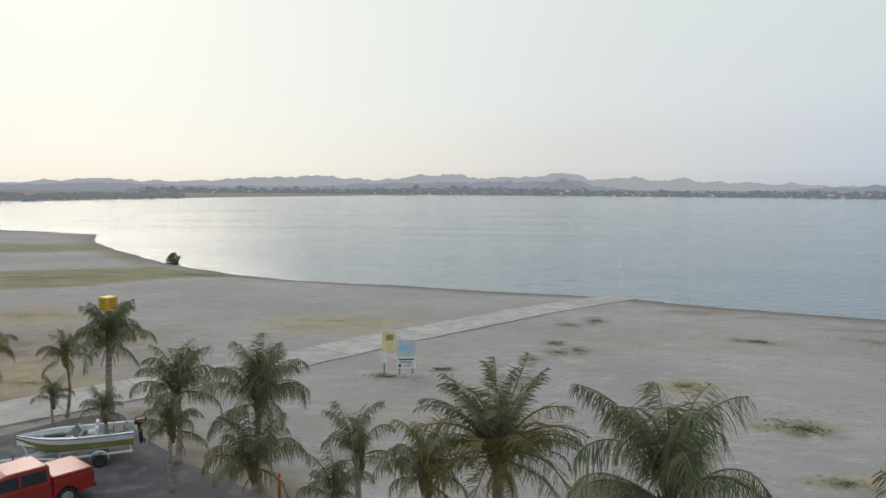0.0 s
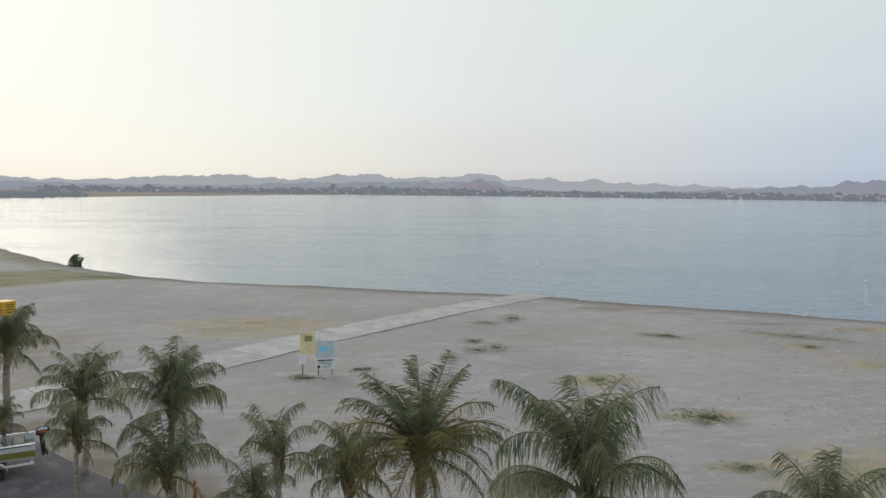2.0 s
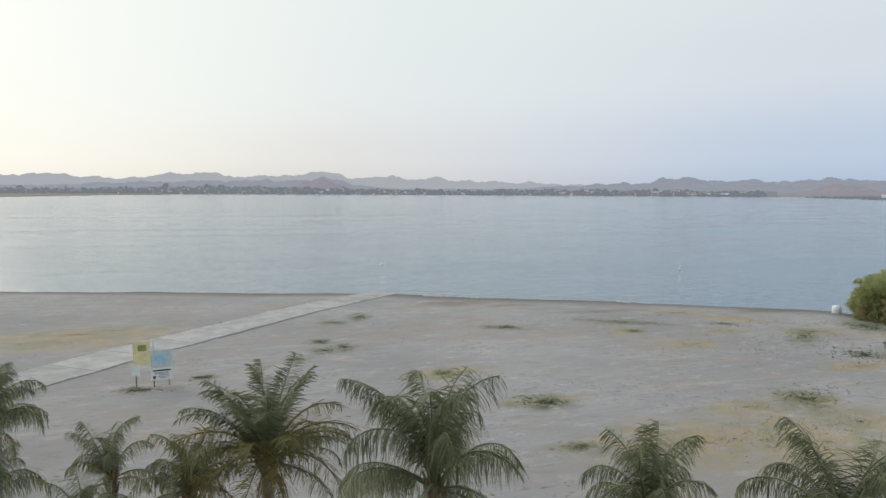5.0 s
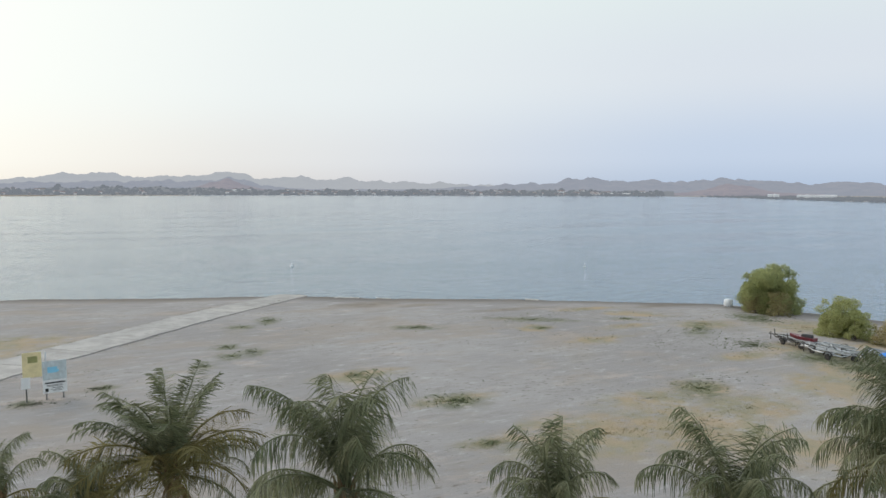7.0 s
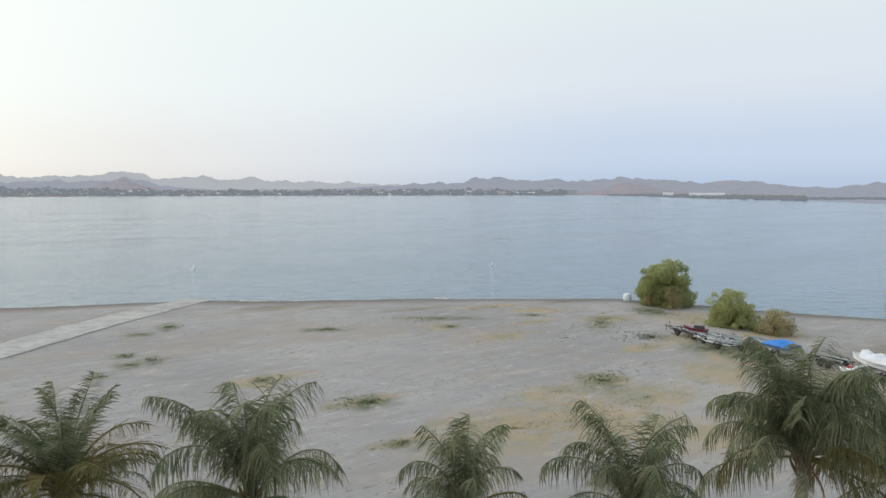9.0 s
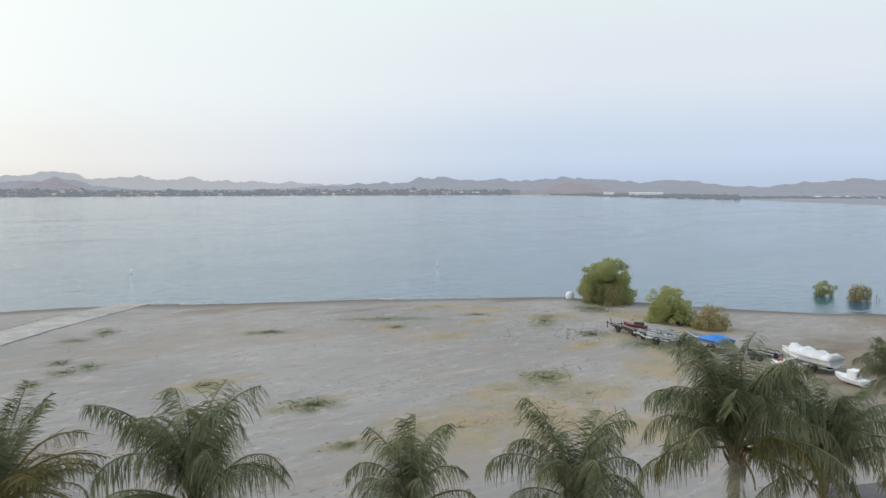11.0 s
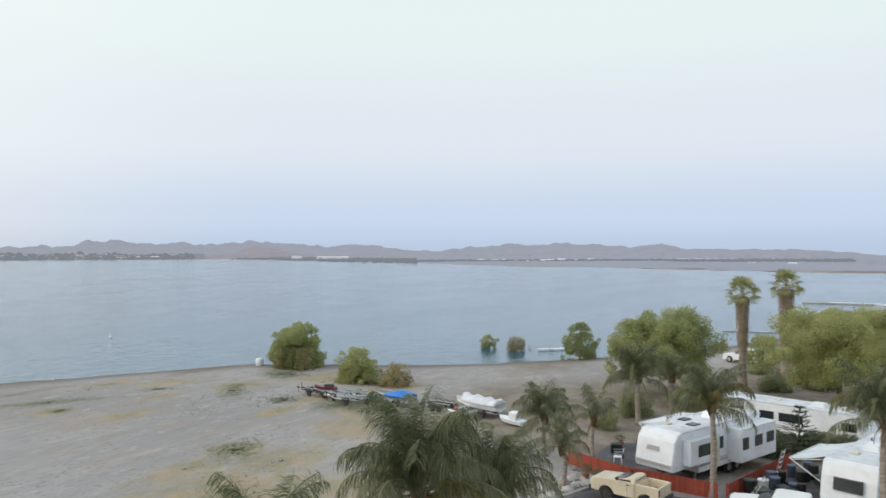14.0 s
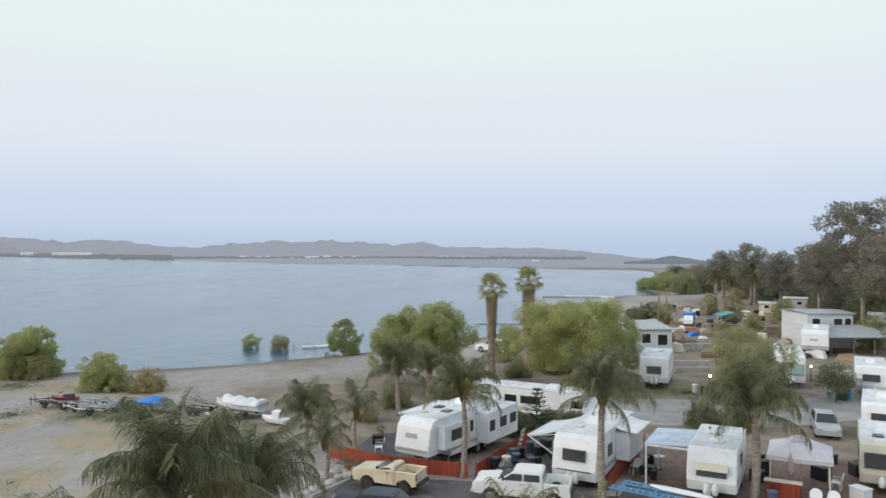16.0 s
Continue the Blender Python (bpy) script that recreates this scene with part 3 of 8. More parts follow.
# low scrub plain that begins behind the far strip of sand
g = Geo()
g.raw = True
az_list = np.arange(60, 104, 0.2)
ks = [0, 0.02, 0.08, 0.2, 0.4, 0.7, 1.0]
starts = []
for a_ in az_list:
    rs_ = np.arange(430, 1900, 6.0)
    d_ = shore_distance(rs_ * math.sin(radians(a_)), rs_ * math.cos(radians(a_)))
    starts.append(float(rs_[np.argmax((d_ > 9) & (rs_ > 470 if a_ > 80 else rs_ > 600))]) + 8 * math.sin(a_ * 3.1))
vals = []
for k_ in ks:
    for a_, s_ in zip(az_list, starts):
        q = s_ + (3000 - s_) * k_
        x_, y_ = q * math.sin(radians(a_)), q * math.cos(radians(a_))
        vals.append((x_, y_, gz(x_, y_) + (0.25 + 0.7 * min(1, k_ * 6) if k_ else -0.5)))
n_ = len(az_list)
g.add(vals, [(j * n_ + i, j * n_ + i + 1, (j + 1) * n_ + i + 1, (j + 1) * n_ + i) for j in range(len(ks) - 1) for i in range(n_ - 1)], True)
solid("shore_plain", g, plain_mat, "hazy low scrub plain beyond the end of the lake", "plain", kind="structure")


def shore_slope(az, r):
    """Height of the low rise behind the far shore."""
    k = min(1.0, max(0.0, (r - 2150) / 420))
    return -0.3 + k * (13 + 11 * math.exp(-((az - 3) / 9) ** 2) + 5 * math.exp(-((az - 30) / 9) ** 2) + 2.5 * math.sin(az * 1.9) + 1.5 * math.sin(az * 4.7))


g = Geo()
g.raw = True
az_list = np.arange(-24, 44, 0.25)
r_list = [2130, 2160, 2210, 2280, 2360, 2450, 2560]
g.add([(r * math.sin(radians(a)), r * math.cos(radians(a)), shore_slope(a, r) if r > 2140 else -1.0) for r in r_list for a in az_list],
      [(j * len(az_list) + i, j * len(az_list) + i + 1, (j + 1) * len(az_list) + i + 1, (j + 1) * len(az_list) + i) for j in range(len(r_list) - 1) for i in range(len(az_list) - 1)], True)
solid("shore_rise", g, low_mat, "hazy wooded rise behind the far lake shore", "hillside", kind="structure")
# ---------------------------------------------------------------- palms
PALM_LEAF = leaf("palm_leaf_green", (0.18, 0.205, 0.12), (0.35, 0.35, 0.225), 0.45, 0.3, 0.28)
PALM_DRY = leaf("palm_leaf_yellowing", (0.30, 0.255, 0.115), (0.21, 0.185, 0.08), 0.6, 0.35, 0.45)
PALM_DEAD = leaf("palm_leaf_dead", (0.36, 0.24, 0.12), (0.26, 0.17, 0.09), 0.8, 0.1)
TRUNK = surf("palm_trunk", (0.36, 0.30, 0.25), 0.9, var=0.3, scale=2.5, fine=25, bump=0.6, second=(0.16, 0.12, 0.10), amount=0.6, stretch=(1, 1, 4))
TRUNK_BOOT = surf("palm_leaf_sheath", (0.22, 0.14, 0.07), 0.85, var=0.3, scale=4, fine=30, bump=0.5, second=(0.12, 0.13, 0.05), amount=0.5)


def frond_mesh(name, length, rise, droop, seed, material, hang=0.55, density=1.0, blade=0.2, late=1.5):
    """A feather palm leaf along +x: a rib that rises and bends over towards its tip, with two rows of leaflets.
    hang: how fast the leaflets turn down. blade: their length as a share of the leaf's. late: how late the rib bends."""
    rng = random.Random(seed)
    g = Geo()
    n = 18
    pts, p = [], Vector((0, 0, 0))
    for i in range(n + 1):
        pts.append(p.copy())
        ang = rise - droop * ((i + 0.5) / n) ** late
        p = p + Vector((math.cos(ang), 0.05 * math.sin(i * 0.5 + seed), math.sin(ang))) * (length / n)
    g.tube(pts, [0.034 * (1 - 0.85 * i / n) + 0.004 for i in range(n + 1)], 4, False)
    count = int(74 * density * (length / 2.2) ** 0.7)
    for k in range(count):
        s = 0.16 + 0.84 * (k + rng.random() * 0.6) / count
        f = min(s * n, n - 0.001)
        i = int(f)
        base = pts[i].lerp(pts[i + 1], f - i)
        along = (pts[i + 1] - pts[i]).normalized()
        ll = length * blade * (math.sin(math.pi * min(1, s * 0.84 + 0.1)) ** 0.55) * rng.uniform(0.6, 1.2)
        upv = along.cross(Vector((0, 1, 0)))
        upv = (upv if upv.z >= 0 else -upv).normalized()
        for side in (-1, 1):
            out = (Vector((0, side, 0)) + along * rng.uniform(0.1, 1.0) + upv * rng.uniform(-0.5, 0.6)).normalized()
            w = 0.0098 * rng.uniform(0.75, 1.3) * (length / 2.2) ** 0.5
            a, d = base, out
            across = along.cross(out).normalized().lerp(along, 0.6).normalized() * w
            row = [(a - across * 0.6, a + across * 0.6)]
            for j in range(3):
                d = (d + Vector((0, 0, -1)) * hang * rng.uniform(0.3, 1.7)).normalized()
                a = a + d * ll / 3
                ww = across * (1.0, 0.8, 0.12)[j]
                row.append((a - ww, a + ww))
            vs = [q for r in row for q in r]
            g.add(vs, [(2 * j, 2 * j + 1, 2 * j + 3, 2 * j + 2) for j in range(3)])
    g.raw = True
    return g.mesh(name, material)


# each habit: rise and bend of the rib and hang of the leaflets, from the spear leaves down to the old ones
HABITS = {"arch": (("up", 1.5, 1.35, 0.5), ("mid", 1.2, 2.3, 0.75), ("low", 0.72, 2.15, 0.9), ("old", 0.0, 1.4, 1.0)),
          "stiff": (("up", 1.22, 0.7, 0.16), ("mid", 0.9, 1.2, 0.22), ("low", 0.5, 1.4, 0.3), ("old", -0.05, 1.2, 0.4))}
FRONDS = {}
for habit_, kinds_ in HABITS.items():
    for kind_, rise_, droop_, hang_ in kinds_:
        for size in (1.5, 2.2, 2.9):
            FRONDS[habit_, kind_, size] = [frond_mesh("frond", size, rise_ + d_, droop_ + e_, s_ * 7 + int(size * 10), PALM_LEAF, hang_, late=2.0 if habit_ == "arch" else 2.2, blade=0.30 if habit_ == "arch" else 0.2)
                                           for s_, d_, e_ in ((1, 0.0, 0.0), (2, 0.12, 0.3), (3, -0.14, -0.2))]
        FRONDS[habit_, kind_, "dry"] = [frond_mesh("frond", 2.2, rise_ - 0.1, droop_ + 0.2, 91, PALM_DRY, hang_ + 0.1, 0.85, 0.27)]
FRONDS["dead"] = [frond_mesh("frond", 1.5, -0.75, 0.85, 97, PALM_DEAD, 0.9, 0.7)]


def palm_trunk(h, r, seed):
    rng = random.Random(seed)
    g = Geo()
    n = max(10, int(h / 0.22))
    pts, rad = [], []
    bend = (rng.uniform(-0.15, 0.15), rng.uniform(-0.15, 0.15))
    for i in range(n + 1):
        k = i / n
        pts.append((bend[0] * math.sin(k * math.pi), bend[1] * math.sin(k * math.pi), h * k - (0.05 if i == 0 else 0)))
        rad.append(r * (1.35 if k < 0.04 else 1.0 - 0.3 * k) * (1.06 if i % 2 else 0.95) * rng.uniform(0.96, 1.04))
    return g.tube(pts, rad, 10)


def palm(x, y, heart, size, fronds, seed, dry, dead, radius, habit, group):
    """heart: height of the point from which the fronds spring. size: their length."""
    rng = random.Random(seed)
    fronds = int(fronds * 1.4)
    z0 = gz(x, y)
    h = heart - z0
    ob = thing("palm_tree", pose(x, y, z0), "feathery queen palm with drooping green fronds and a grey trunk" if habit == "arch" else "stiff yellow-green palm with a brown skirt of dead fronds", "palm tree", group)
    part("trunk", palm_trunk(h - 0.1, radius, seed), TRUNK, ob)
    g = Geo()
    for k in range(14):
        a = k * 2.4
        rr = radius * 0.9
        zb = h - 0.75 + 0.045 * k
        c, s = math.cos(a), math.sin(a)
        g.tube([(c * rr * 0.6, s * rr * 0.6, zb), (c * rr * 1.35, s * rr * 1.35, zb + 0.25), (c * rr * 1.9, s * rr * 1.9, zb + 0.5)], [0.06, 0.05, 0.02], 5)
    part("leaf_sheath", g, TRUNK_BOOT, ob, "brown fibrous leaf bases")
    near = min((1.5, 2.2, 2.9), key=lambda v: abs(v - size))
    for k in range(fronds):
        q = (k + 0.5) / fronds
        kind_ = "up" if q < 0.32 else "mid" if q < 0.64 else "low" if q < 0.9 else "old"
        meshes = FRONDS[habit, kind_, "dry" if rng.random() < dry and q > 0.3 else near]
        base_size = 2.2 if len(meshes) == 1 else near
        a = math.degrees(k * 2.39996) + rng.uniform(-16, 16) + seed * 47
        sc = size / base_size * rng.uniform(0.85, 1.08)
        o = part("frond", meshes[rng.randrange(len(meshes))], None, ob)
        tip = (1 - q) * 0.3
        o.matrix_basis = pose(0.5 * radius * math.cos(radians(a)), 0.5 * radius * math.sin(radians(a)), h - 0.25 + tip, rng.uniform(-18, 18), rng.uniform(-10, 10), a) @ Matrix.Diagonal((sc, sc, sc, 1))
    for k in range(dead):
        o = part("frond", FRONDS["dead"][0], None, ob, "hanging dead brown frond")
        o.matrix_basis = pose(0, 0, h - 0.3, 0, 0, rng.uniform(0, 360)) @ Matrix.Diagonal((0.8, 0.8, 0.8, 1))
    return ob


ROW = "queen palms in a row along the beach"
#      x, y, height of the heart, frond length, fronds, seed, share of yellowing, dead fronds, trunk radius, habit
for spec in (
        (-23.2, 36.2, 4.00, 2.1, 18, 1, .35, 2, .15, 'arch'),
        (-20.1, 38.3, 3.45, 1.7, 11, 2, .7, 1, .10, 'arch'),
        (-20.0, 36.8, 1.66, 1.3, 10, 3, .3, 0, .08, 'arch'),
        (-17.4, 37.8, 4.42, 2.5, 24, 4, .25, 4, .2, 'arch'),
        (-15.1, 32.2, 2.46, 1.3, 12, 5, .1, 1, .09, 'arch'),
        (-11.7, 31.9, 3.52, 2.5, 15, 6, .1, 1, .15, 'arch'),
        (-10.8, 28.9, 2.82, 1.7, 13, 7, .1, 1, .11, 'arch'),
        (-7.3, 29.1, 3.89, 2.9, 18, 8, .05, 1, .16, 'arch'),
        (-7.1, 27.5, 1.66, 2.7, 13, 33, .1, 1, .14, 'arch'),
        (-2.5, 23.3, 3.86, 1.9, 11, 9, .1, 0, .13, 'arch'),
        (-3.01, 21.44, 3.21, 1.7, 12, 10, .1, 1, .12, 'arch'),
        (-0.2, 19.5, 4.69, 1.75, 17, 11, .1, 1, .13, 'arch'),
        (1.75, 19.4, 5.43, 2.65, 30, 12, .55, 12, .19, 'stiff'),
        (4.95, 14.7, 6.14, 3.0, 15, 13, .03, 1, .17, 'arch'),
        (8.44, 11.85, 6.09, 2.0, 15, 14, .05, 1, .14, 'arch'),
        (13.04, 11.47, 5.20, 2.6, 17, 15, .12, 1, .15, 'arch'),
        (18.39, 10.33, 5.68, 3.3, 30, 16, .2, 5, .21, 'arch'),
        (21.22, 9.15, 4.82, 2.8, 24, 17, .3, 5, .2, 'arch'),
        (13.1, 0.2, 7.1, 1.3, 12, 18, .2, 1, .14, 'arch'),
        (12.1, -1.1, 7.35, 1.3, 12, 19, .8, 3, .14, 'stiff')):
    palm(*spec, ROW)
PARKROW = "queen palms between the campsites"
for spec in (
        (42.3, 15.0, 2.65, 2.5, 22, 21, .15, 1, .18, 'arch'),
        (36.7, 12.0, 2.48, 1.9, 12, 22, .2, 2, .15, 'arch'),
        (41.0, 11.5, 3.20, 2.0, 9, 23, .1, 1, .13, 'arch'),
        (53.1, 11.6, 3.71, 2.9, 22, 24, .1, 1, .2, 'arch'),
        (56.5, 9.8, 3.31, 2.1, 14, 25, .4, 3, .18, 'arch'),
        (38.9, 4.7, 4.98, 2.6, 20, 26, .15, 2, .18, 'arch'),
        (35.5, -2.73, 5.7, 2.85, 22, 27, .1, 5, .2, 'arch'),
        (37.3, -10.3, 4.79, 3.2, 22, 28, .15, 3, .24, 'arch')):
    palm(*spec, PARKROW)


def fan_leaf(seed):
    rng = random.Random(seed)
    g = Geo()
    g.tube([(0, 0, 0), (0.45, 0, 0.12), (0.85, 0, 0.1)], [0.025, 0.02, 0.012], 4)
    for k in range(19):
        a = radians(-110 + 220 * k / 18)
        l_ = 0.85 * (1 - 0.25 * abs(k - 9) / 9) * rng.uniform(0.85, 1.1)
        d, c = Vector((math.cos(a), math.sin(a), 0.1)), Vector((-math.sin(a), math.cos(a), 0.25)) * 0.05
        o = Vector((0.85, 0, 0.1))
        m1, e1 = o + d * l_ * 0.6, o + d * l_ + Vector((0, 0, -0.28))
        g.add([o, m1 - c, m1 + c, e1], [(0, 1, 2), (1, 3, 2)])
    g.raw = True
    return g.mesh("frond", FANLEAF)


FANLEAF = leaf("fan_palm_leaf", (0.40, 0.42, 0.23), (0.48, 0.47, 0.26), 0.5, 0.4)
FAN = [fan_leaf(s) for s in (1, 2, 3)]
SKIRT = leaf("palm_thatch", (0.50, 0.41, 0.31), (0.38, 0.30, 0.22), 0.9, 0.15)
FANTRUNK = surf("fan_palm_trunk", (0.36, 0.30, 0.245), 0.9, var=0.25, scale=2, bump=0.5, stretch=(1, 1, 5), second=(0.17, 0.12, 0.085))


def fan_palm(x, y, top, seed, r, skirt):
    rng = random.Random(seed)
    ob = thing("fan_palm_tree", pose(x, y, gz(x, y)), "tall fan palm with a shaggy brown skirt under its crown", "palm tree", "tall fan palms by the water")
    h = top - 1.0
    g = Geo()
    n = 40
    g.tube([(0, 0, h * i / n - 0.05) for i in range(n + 1)], [r * (1.2 - 0.4 * i / n) * rng.uniform(0.93, 1.07) for i in range(n + 1)], 12)
    part("trunk", g, FANTRUNK, ob)
    g = Geo()
    for k in range(900):
        a, z = rng.uniform(0, 6.283), h - 0.2 - skirt * rng.random() ** 1.2
        rr = r * rng.uniform(0.8, 1.2) + 0.18 * (1 - (h - 0.2 - z) / skirt) ** 0.7
        p, d = Vector((math.cos(a) * rr, math.sin(a) * rr, z)), Vector((math.cos(a) * 0.25, math.sin(a) * 0.25, -0.75)) * rng.uniform(0.5, 1.0)
        w = Vector((-math.sin(a), math.cos(a), 0)) * 0.05
        g.add([p - w, p + w, p + d], [(0, 1, 2)])
    g.raw = True
    part("dead_skirt", g, SKIRT, ob, "shaggy brown skirt of dead leaves")
    for k in range(20):
        q = (k + 0.5) / 20
        el = 76 - 112 * q
        o = part("frond", FAN[k % 3], None, ob)
        o.matrix_basis = pose(0, 0, h + 0.1 - 0.3 * q, 0, -el, math.degrees(k * 2.39996)) @ pose(0, 0, 0, rng.uniform(-30, 30), 0, 0) @ Matrix.Diagonal((1.15, 1.15, 1.15, 1))
    return ob


fan_palm(73.3, 6.3, 9.7, 1, 0.34, 4.6)
fan_palm(77.6, 2.7, 10.3, 2, 0.46, 5.5)

# ---------------------------------------------------------------- broad-leaved trees and bushes
BARK = surf("bark", (0.16, 0.125, 0.095), 0.9, var=0.3, scale=3, bump=0.6, stretch=(1, 1, 0.3))
PALE_BARK = surf("pale_bark", (0.36, 0.31, 0.26), 0.85, var=0.3, scale=2, bump=0.3, second=(0.2, 0.16, 0.12), stretch=(1, 1, 0.4))
WILLOW = leaf("willow_leaf", (0.52, 0.55, 0.285), (0.42, 0.46, 0.235), 0.7, 0.55, 0.7)
WILLOW_B = leaf("yellow_green_leaf", (0.57, 0.58, 0.29), (0.46, 0.49, 0.245), 0.7, 0.55, 0.7)
TAN_LEAF = leaf("dry_bush_leaf", (0.50, 0.43, 0.25), (0.40, 0.37, 0.19), 0.7, 0.4)
DARK_LEAF = leaf("dark_green_leaf", (0.22, 0.25, 0.165), (0.29, 0.30, 0.195), 0.7, 0.45)
EUCA = leaf("eucalyptus_leaf", (0.34, 0.335, 0.30), (0.39, 0.345, 0.30), 0.7, 0.5)
OLIVE = leaf("olive_leaf", (0.42, 0.44, 0.27), (0.48, 0.46, 0.29), 0.7, 0.52, 0.65)


def leaf_cloud(clumps, per, size, seed, material, fuzz=0.6, strand=0.0):
    """One mesh of many small leaves round the clumps: (x, y, z, r). strand: how far leaves hang."""
    rs = np.random.RandomState(seed)
    c = np.repeat(np.array(clumps, float), [max(6, int(per * q[3] ** 2)) for q in clumps], axis=0)
    n = len(c)

    def unit(v):
        return v / np.maximum(np.linalg.norm(v, axis=1, keepdims=True), 1e-6)
    u = unit(rs.normal(size=(n, 3)))
    r = c[:, 3:4] * (1.05 - fuzz * rs.rand(n, 1) ** 1.5 + 0.5 * rs.rand(n, 1) ** 4)
    p = c[:, :3] + u * r * np.array([1.0, 1.0, 0.82])
    p[:, 2] = np.maximum(p[:, 2], 0.05)
    d = unit(u * 0.7 + rs.uniform(-1, 1, (n, 3)) * np.array([1, 1, 0.7]) - np.array([0, 0, strand]))
    w = unit(np.cross(d, rs.uniform(-1, 1, (n, 3))))
    s = size * rs.uniform(0.6, 1.35, (n, 1))
    vs = np.stack([p - d * s * 0.5, p + w * s * 0.27, p + d * s * 0.5, p - w * s * 0.27], 1).reshape(-1, 3)
    me = bpy.data.meshes.new("crown")
    me.from_pydata(vs.tolist(), [], np.arange(4 * n).reshape(-1, 4).tolist())
    me.materials.append(material)
    return me


def tree(x, y, height, width, seed, leaves, bark=BARK, stem=0.25, label="", category="tree", group="", per=420, size=0.14, clumps=16, shape=1.0, strand=0.0, name="tree", low=0.25, sink=0.0, lobes=0.5, open_=0.0):
    """A trunk with limbs that end in clumps of leaves. low: where the crown begins, as a share of the height.
    shape: 1 for a dome, 0 for a cone. lobes: how uneven the outline is. open_: share of clumps left out at random."""
    rng = random.Random(seed)
    ob = thing(name, pose(x, y, gz(x, y) if not sink else WATER - sink), label, category, group)
    bush = low <= 0.1
    zc = height * (0.40 if bush else (low + 1) / 2 - 0.04)
    rz = height * 0.98 - zc
    rz_low = zc if bush else zc - height * low
    cl = []
    clumps = int(clumps * 2.4)
    rad = width * (0.085 if clumps > 60 else 0.1 if clumps > 30 else 0.13)
    for k in range(clumps):
        uz = 1 - (1.98 if bush else 1.75) * (k + 0.5) / clumps
        a = k * 2.39996 + rng.uniform(-0.4, 0.4)
        ur = math.sqrt(max(0, 1 - uz * uz))
        if rng.random() < open_:
            continue
        u = Vector((ur * math.cos(a), ur * math.sin(a), uz))
        lump = 1 + lobes * noise.noise(u * 1.7 + Vector((seed * 3.7, 0, 0))) + 0.35 * lobes * noise.noise(u * 4.1 + Vector((0, seed * 2.3, 0)))
        q = rng.uniform(0.68, 1.0) * lump
        r = rad * rng.uniform(0.65, 1.45)
        taper = shape + (1 - shape) * (1.25 - 0.95 * max(0, uz))
        rr = (width / 2 - r * 0.6) * (max(ur, 0.88) if bush and uz < 0 else ur) * q * taper
        z = zc + uz * (rz if uz > 0 else rz_low) * min(1.08, q + 0.1)
        cl.append((math.cos(a) * rr, math.sin(a) * rr, max(min(z, height - r * 0.55), r * 0.5), r))
    for k in range(max(3, clumps // 9)):
        a = rng.uniform(0, 6.283)
        rr = width * 0.16 * rng.random()
        cl.append((math.cos(a) * rr, math.sin(a) * rr, zc + rng.uniform(-0.5, 0.5) * rz, rad * 1.6))
    g = Geo()
    ty = height * min(0.85, low + 0.4)
    sway = [rng.uniform(-0.04, 0.04) * height for _ in range(4)]
    trunk_pts = [(0, 0, -0.1), (sway[0] * 0.3, sway[1] * 0.3, ty * 0.35), (sway[0], sway[1], ty * 0.7), (sway[2], sway[3], ty)]
    part("trunk", g.tube(trunk_pts, [stem, stem * 0.8, stem * 0.55, stem * 0.25], 8), bark, ob)
    for cx, cy, cz, r in cl[::max(1, len(cl) // 9)]:
        k = rng.uniform(0.35, 0.8)
        s = Vector(trunk_pts[1]).lerp(Vector(trunk_pts[2]), k)
        e = Vector((cx, cy, cz))
        m_ = s.lerp(e, 0.5) + Vector((0, 0, 0.06 * height))
        part("limb", Geo().tube([s, m_, e], [stem * 0.4, stem * 0.25, stem * 0.08], 6), bark, ob)
    part("crown", leaf_cloud(cl, per, size, seed, leaves, strand=strand), None, ob)
    return ob


SHORE = "bushes along the shore"
tree(65.6, 54.0, 5.0, 6.6, 31, WILLOW, stem=0.16, label="dense round green willow bush by the shore", category="bush", group=SHORE, low=0.02, clumps=30, per=1500, size=0.17, name="bush", lobes=0.45, strand=-0.5)
tree(67.4, 55.8, 4.3, 4.4, 40, WILLOW, stem=0.12, label="green willow bush beside a larger one", category="bush", group=SHORE, low=0.02, clumps=20, per=1300, size=0.14, name="bush", shape=0.5)
tree(63.6, 53.9, 2.2, 2.6, 41, TAN_LEAF, stem=0.06, label="half-bare straw-coloured bush by the shore", category="bush", group=SHORE, low=0.02, clumps=12, per=700, size=0.12, name="bush", shape=0.5)
tree(63.8, 51.2, 2.6, 3.0, 32, TAN_LEAF, stem=0.07, label="small yellowish dry bush by the shore", category="bush", group=SHORE, low=0.02, clumps=14, per=1300, size=0.12, name="bush")
tree(58.9, 40.8, 3.3, 4.2, 33, WILLOW_B, stem=0.1, label="bright green shrub behind the parked trailers", category="bush", group=SHORE, low=0.02, clumps=22, per=1700, size=0.13, name="bush")
tree(58.2, 39.0, 2.6, 3.0, 39, WILLOW_B, stem=0.1, label="bright green shrub behind the parked trailers", category="bush", group=SHORE, low=0.02, clumps=14, per=1700, size=0.13, name="bush")
tree(58.4, 36.0, 2.1, 3.2, 34, TAN_LEAF, stem=0.07, label="brownish dry shrub behind the parked trailers", category="bush", group=SHORE, low=0.02, clumps=16, per=1300, size=0.12, name="bush")
tree(91.6, 41.0, 1.9, 2.6, 35, WILLOW, stem=0.06, label="small green bush standing in the lake", category="bush", group=SHORE, low=0.05, clumps=13, per=1900, size=0.13, name="bush", sink=0.1)
tree(90.6, 36.4, 1.9, 3.0, 36, TAN_LEAF, stem=0.06, label="brown half-bare bush standing in the lake", category="bush", group=SHORE, low=0.1, clumps=13, per=1200, size=0.13, name="bush", sink=0.1)
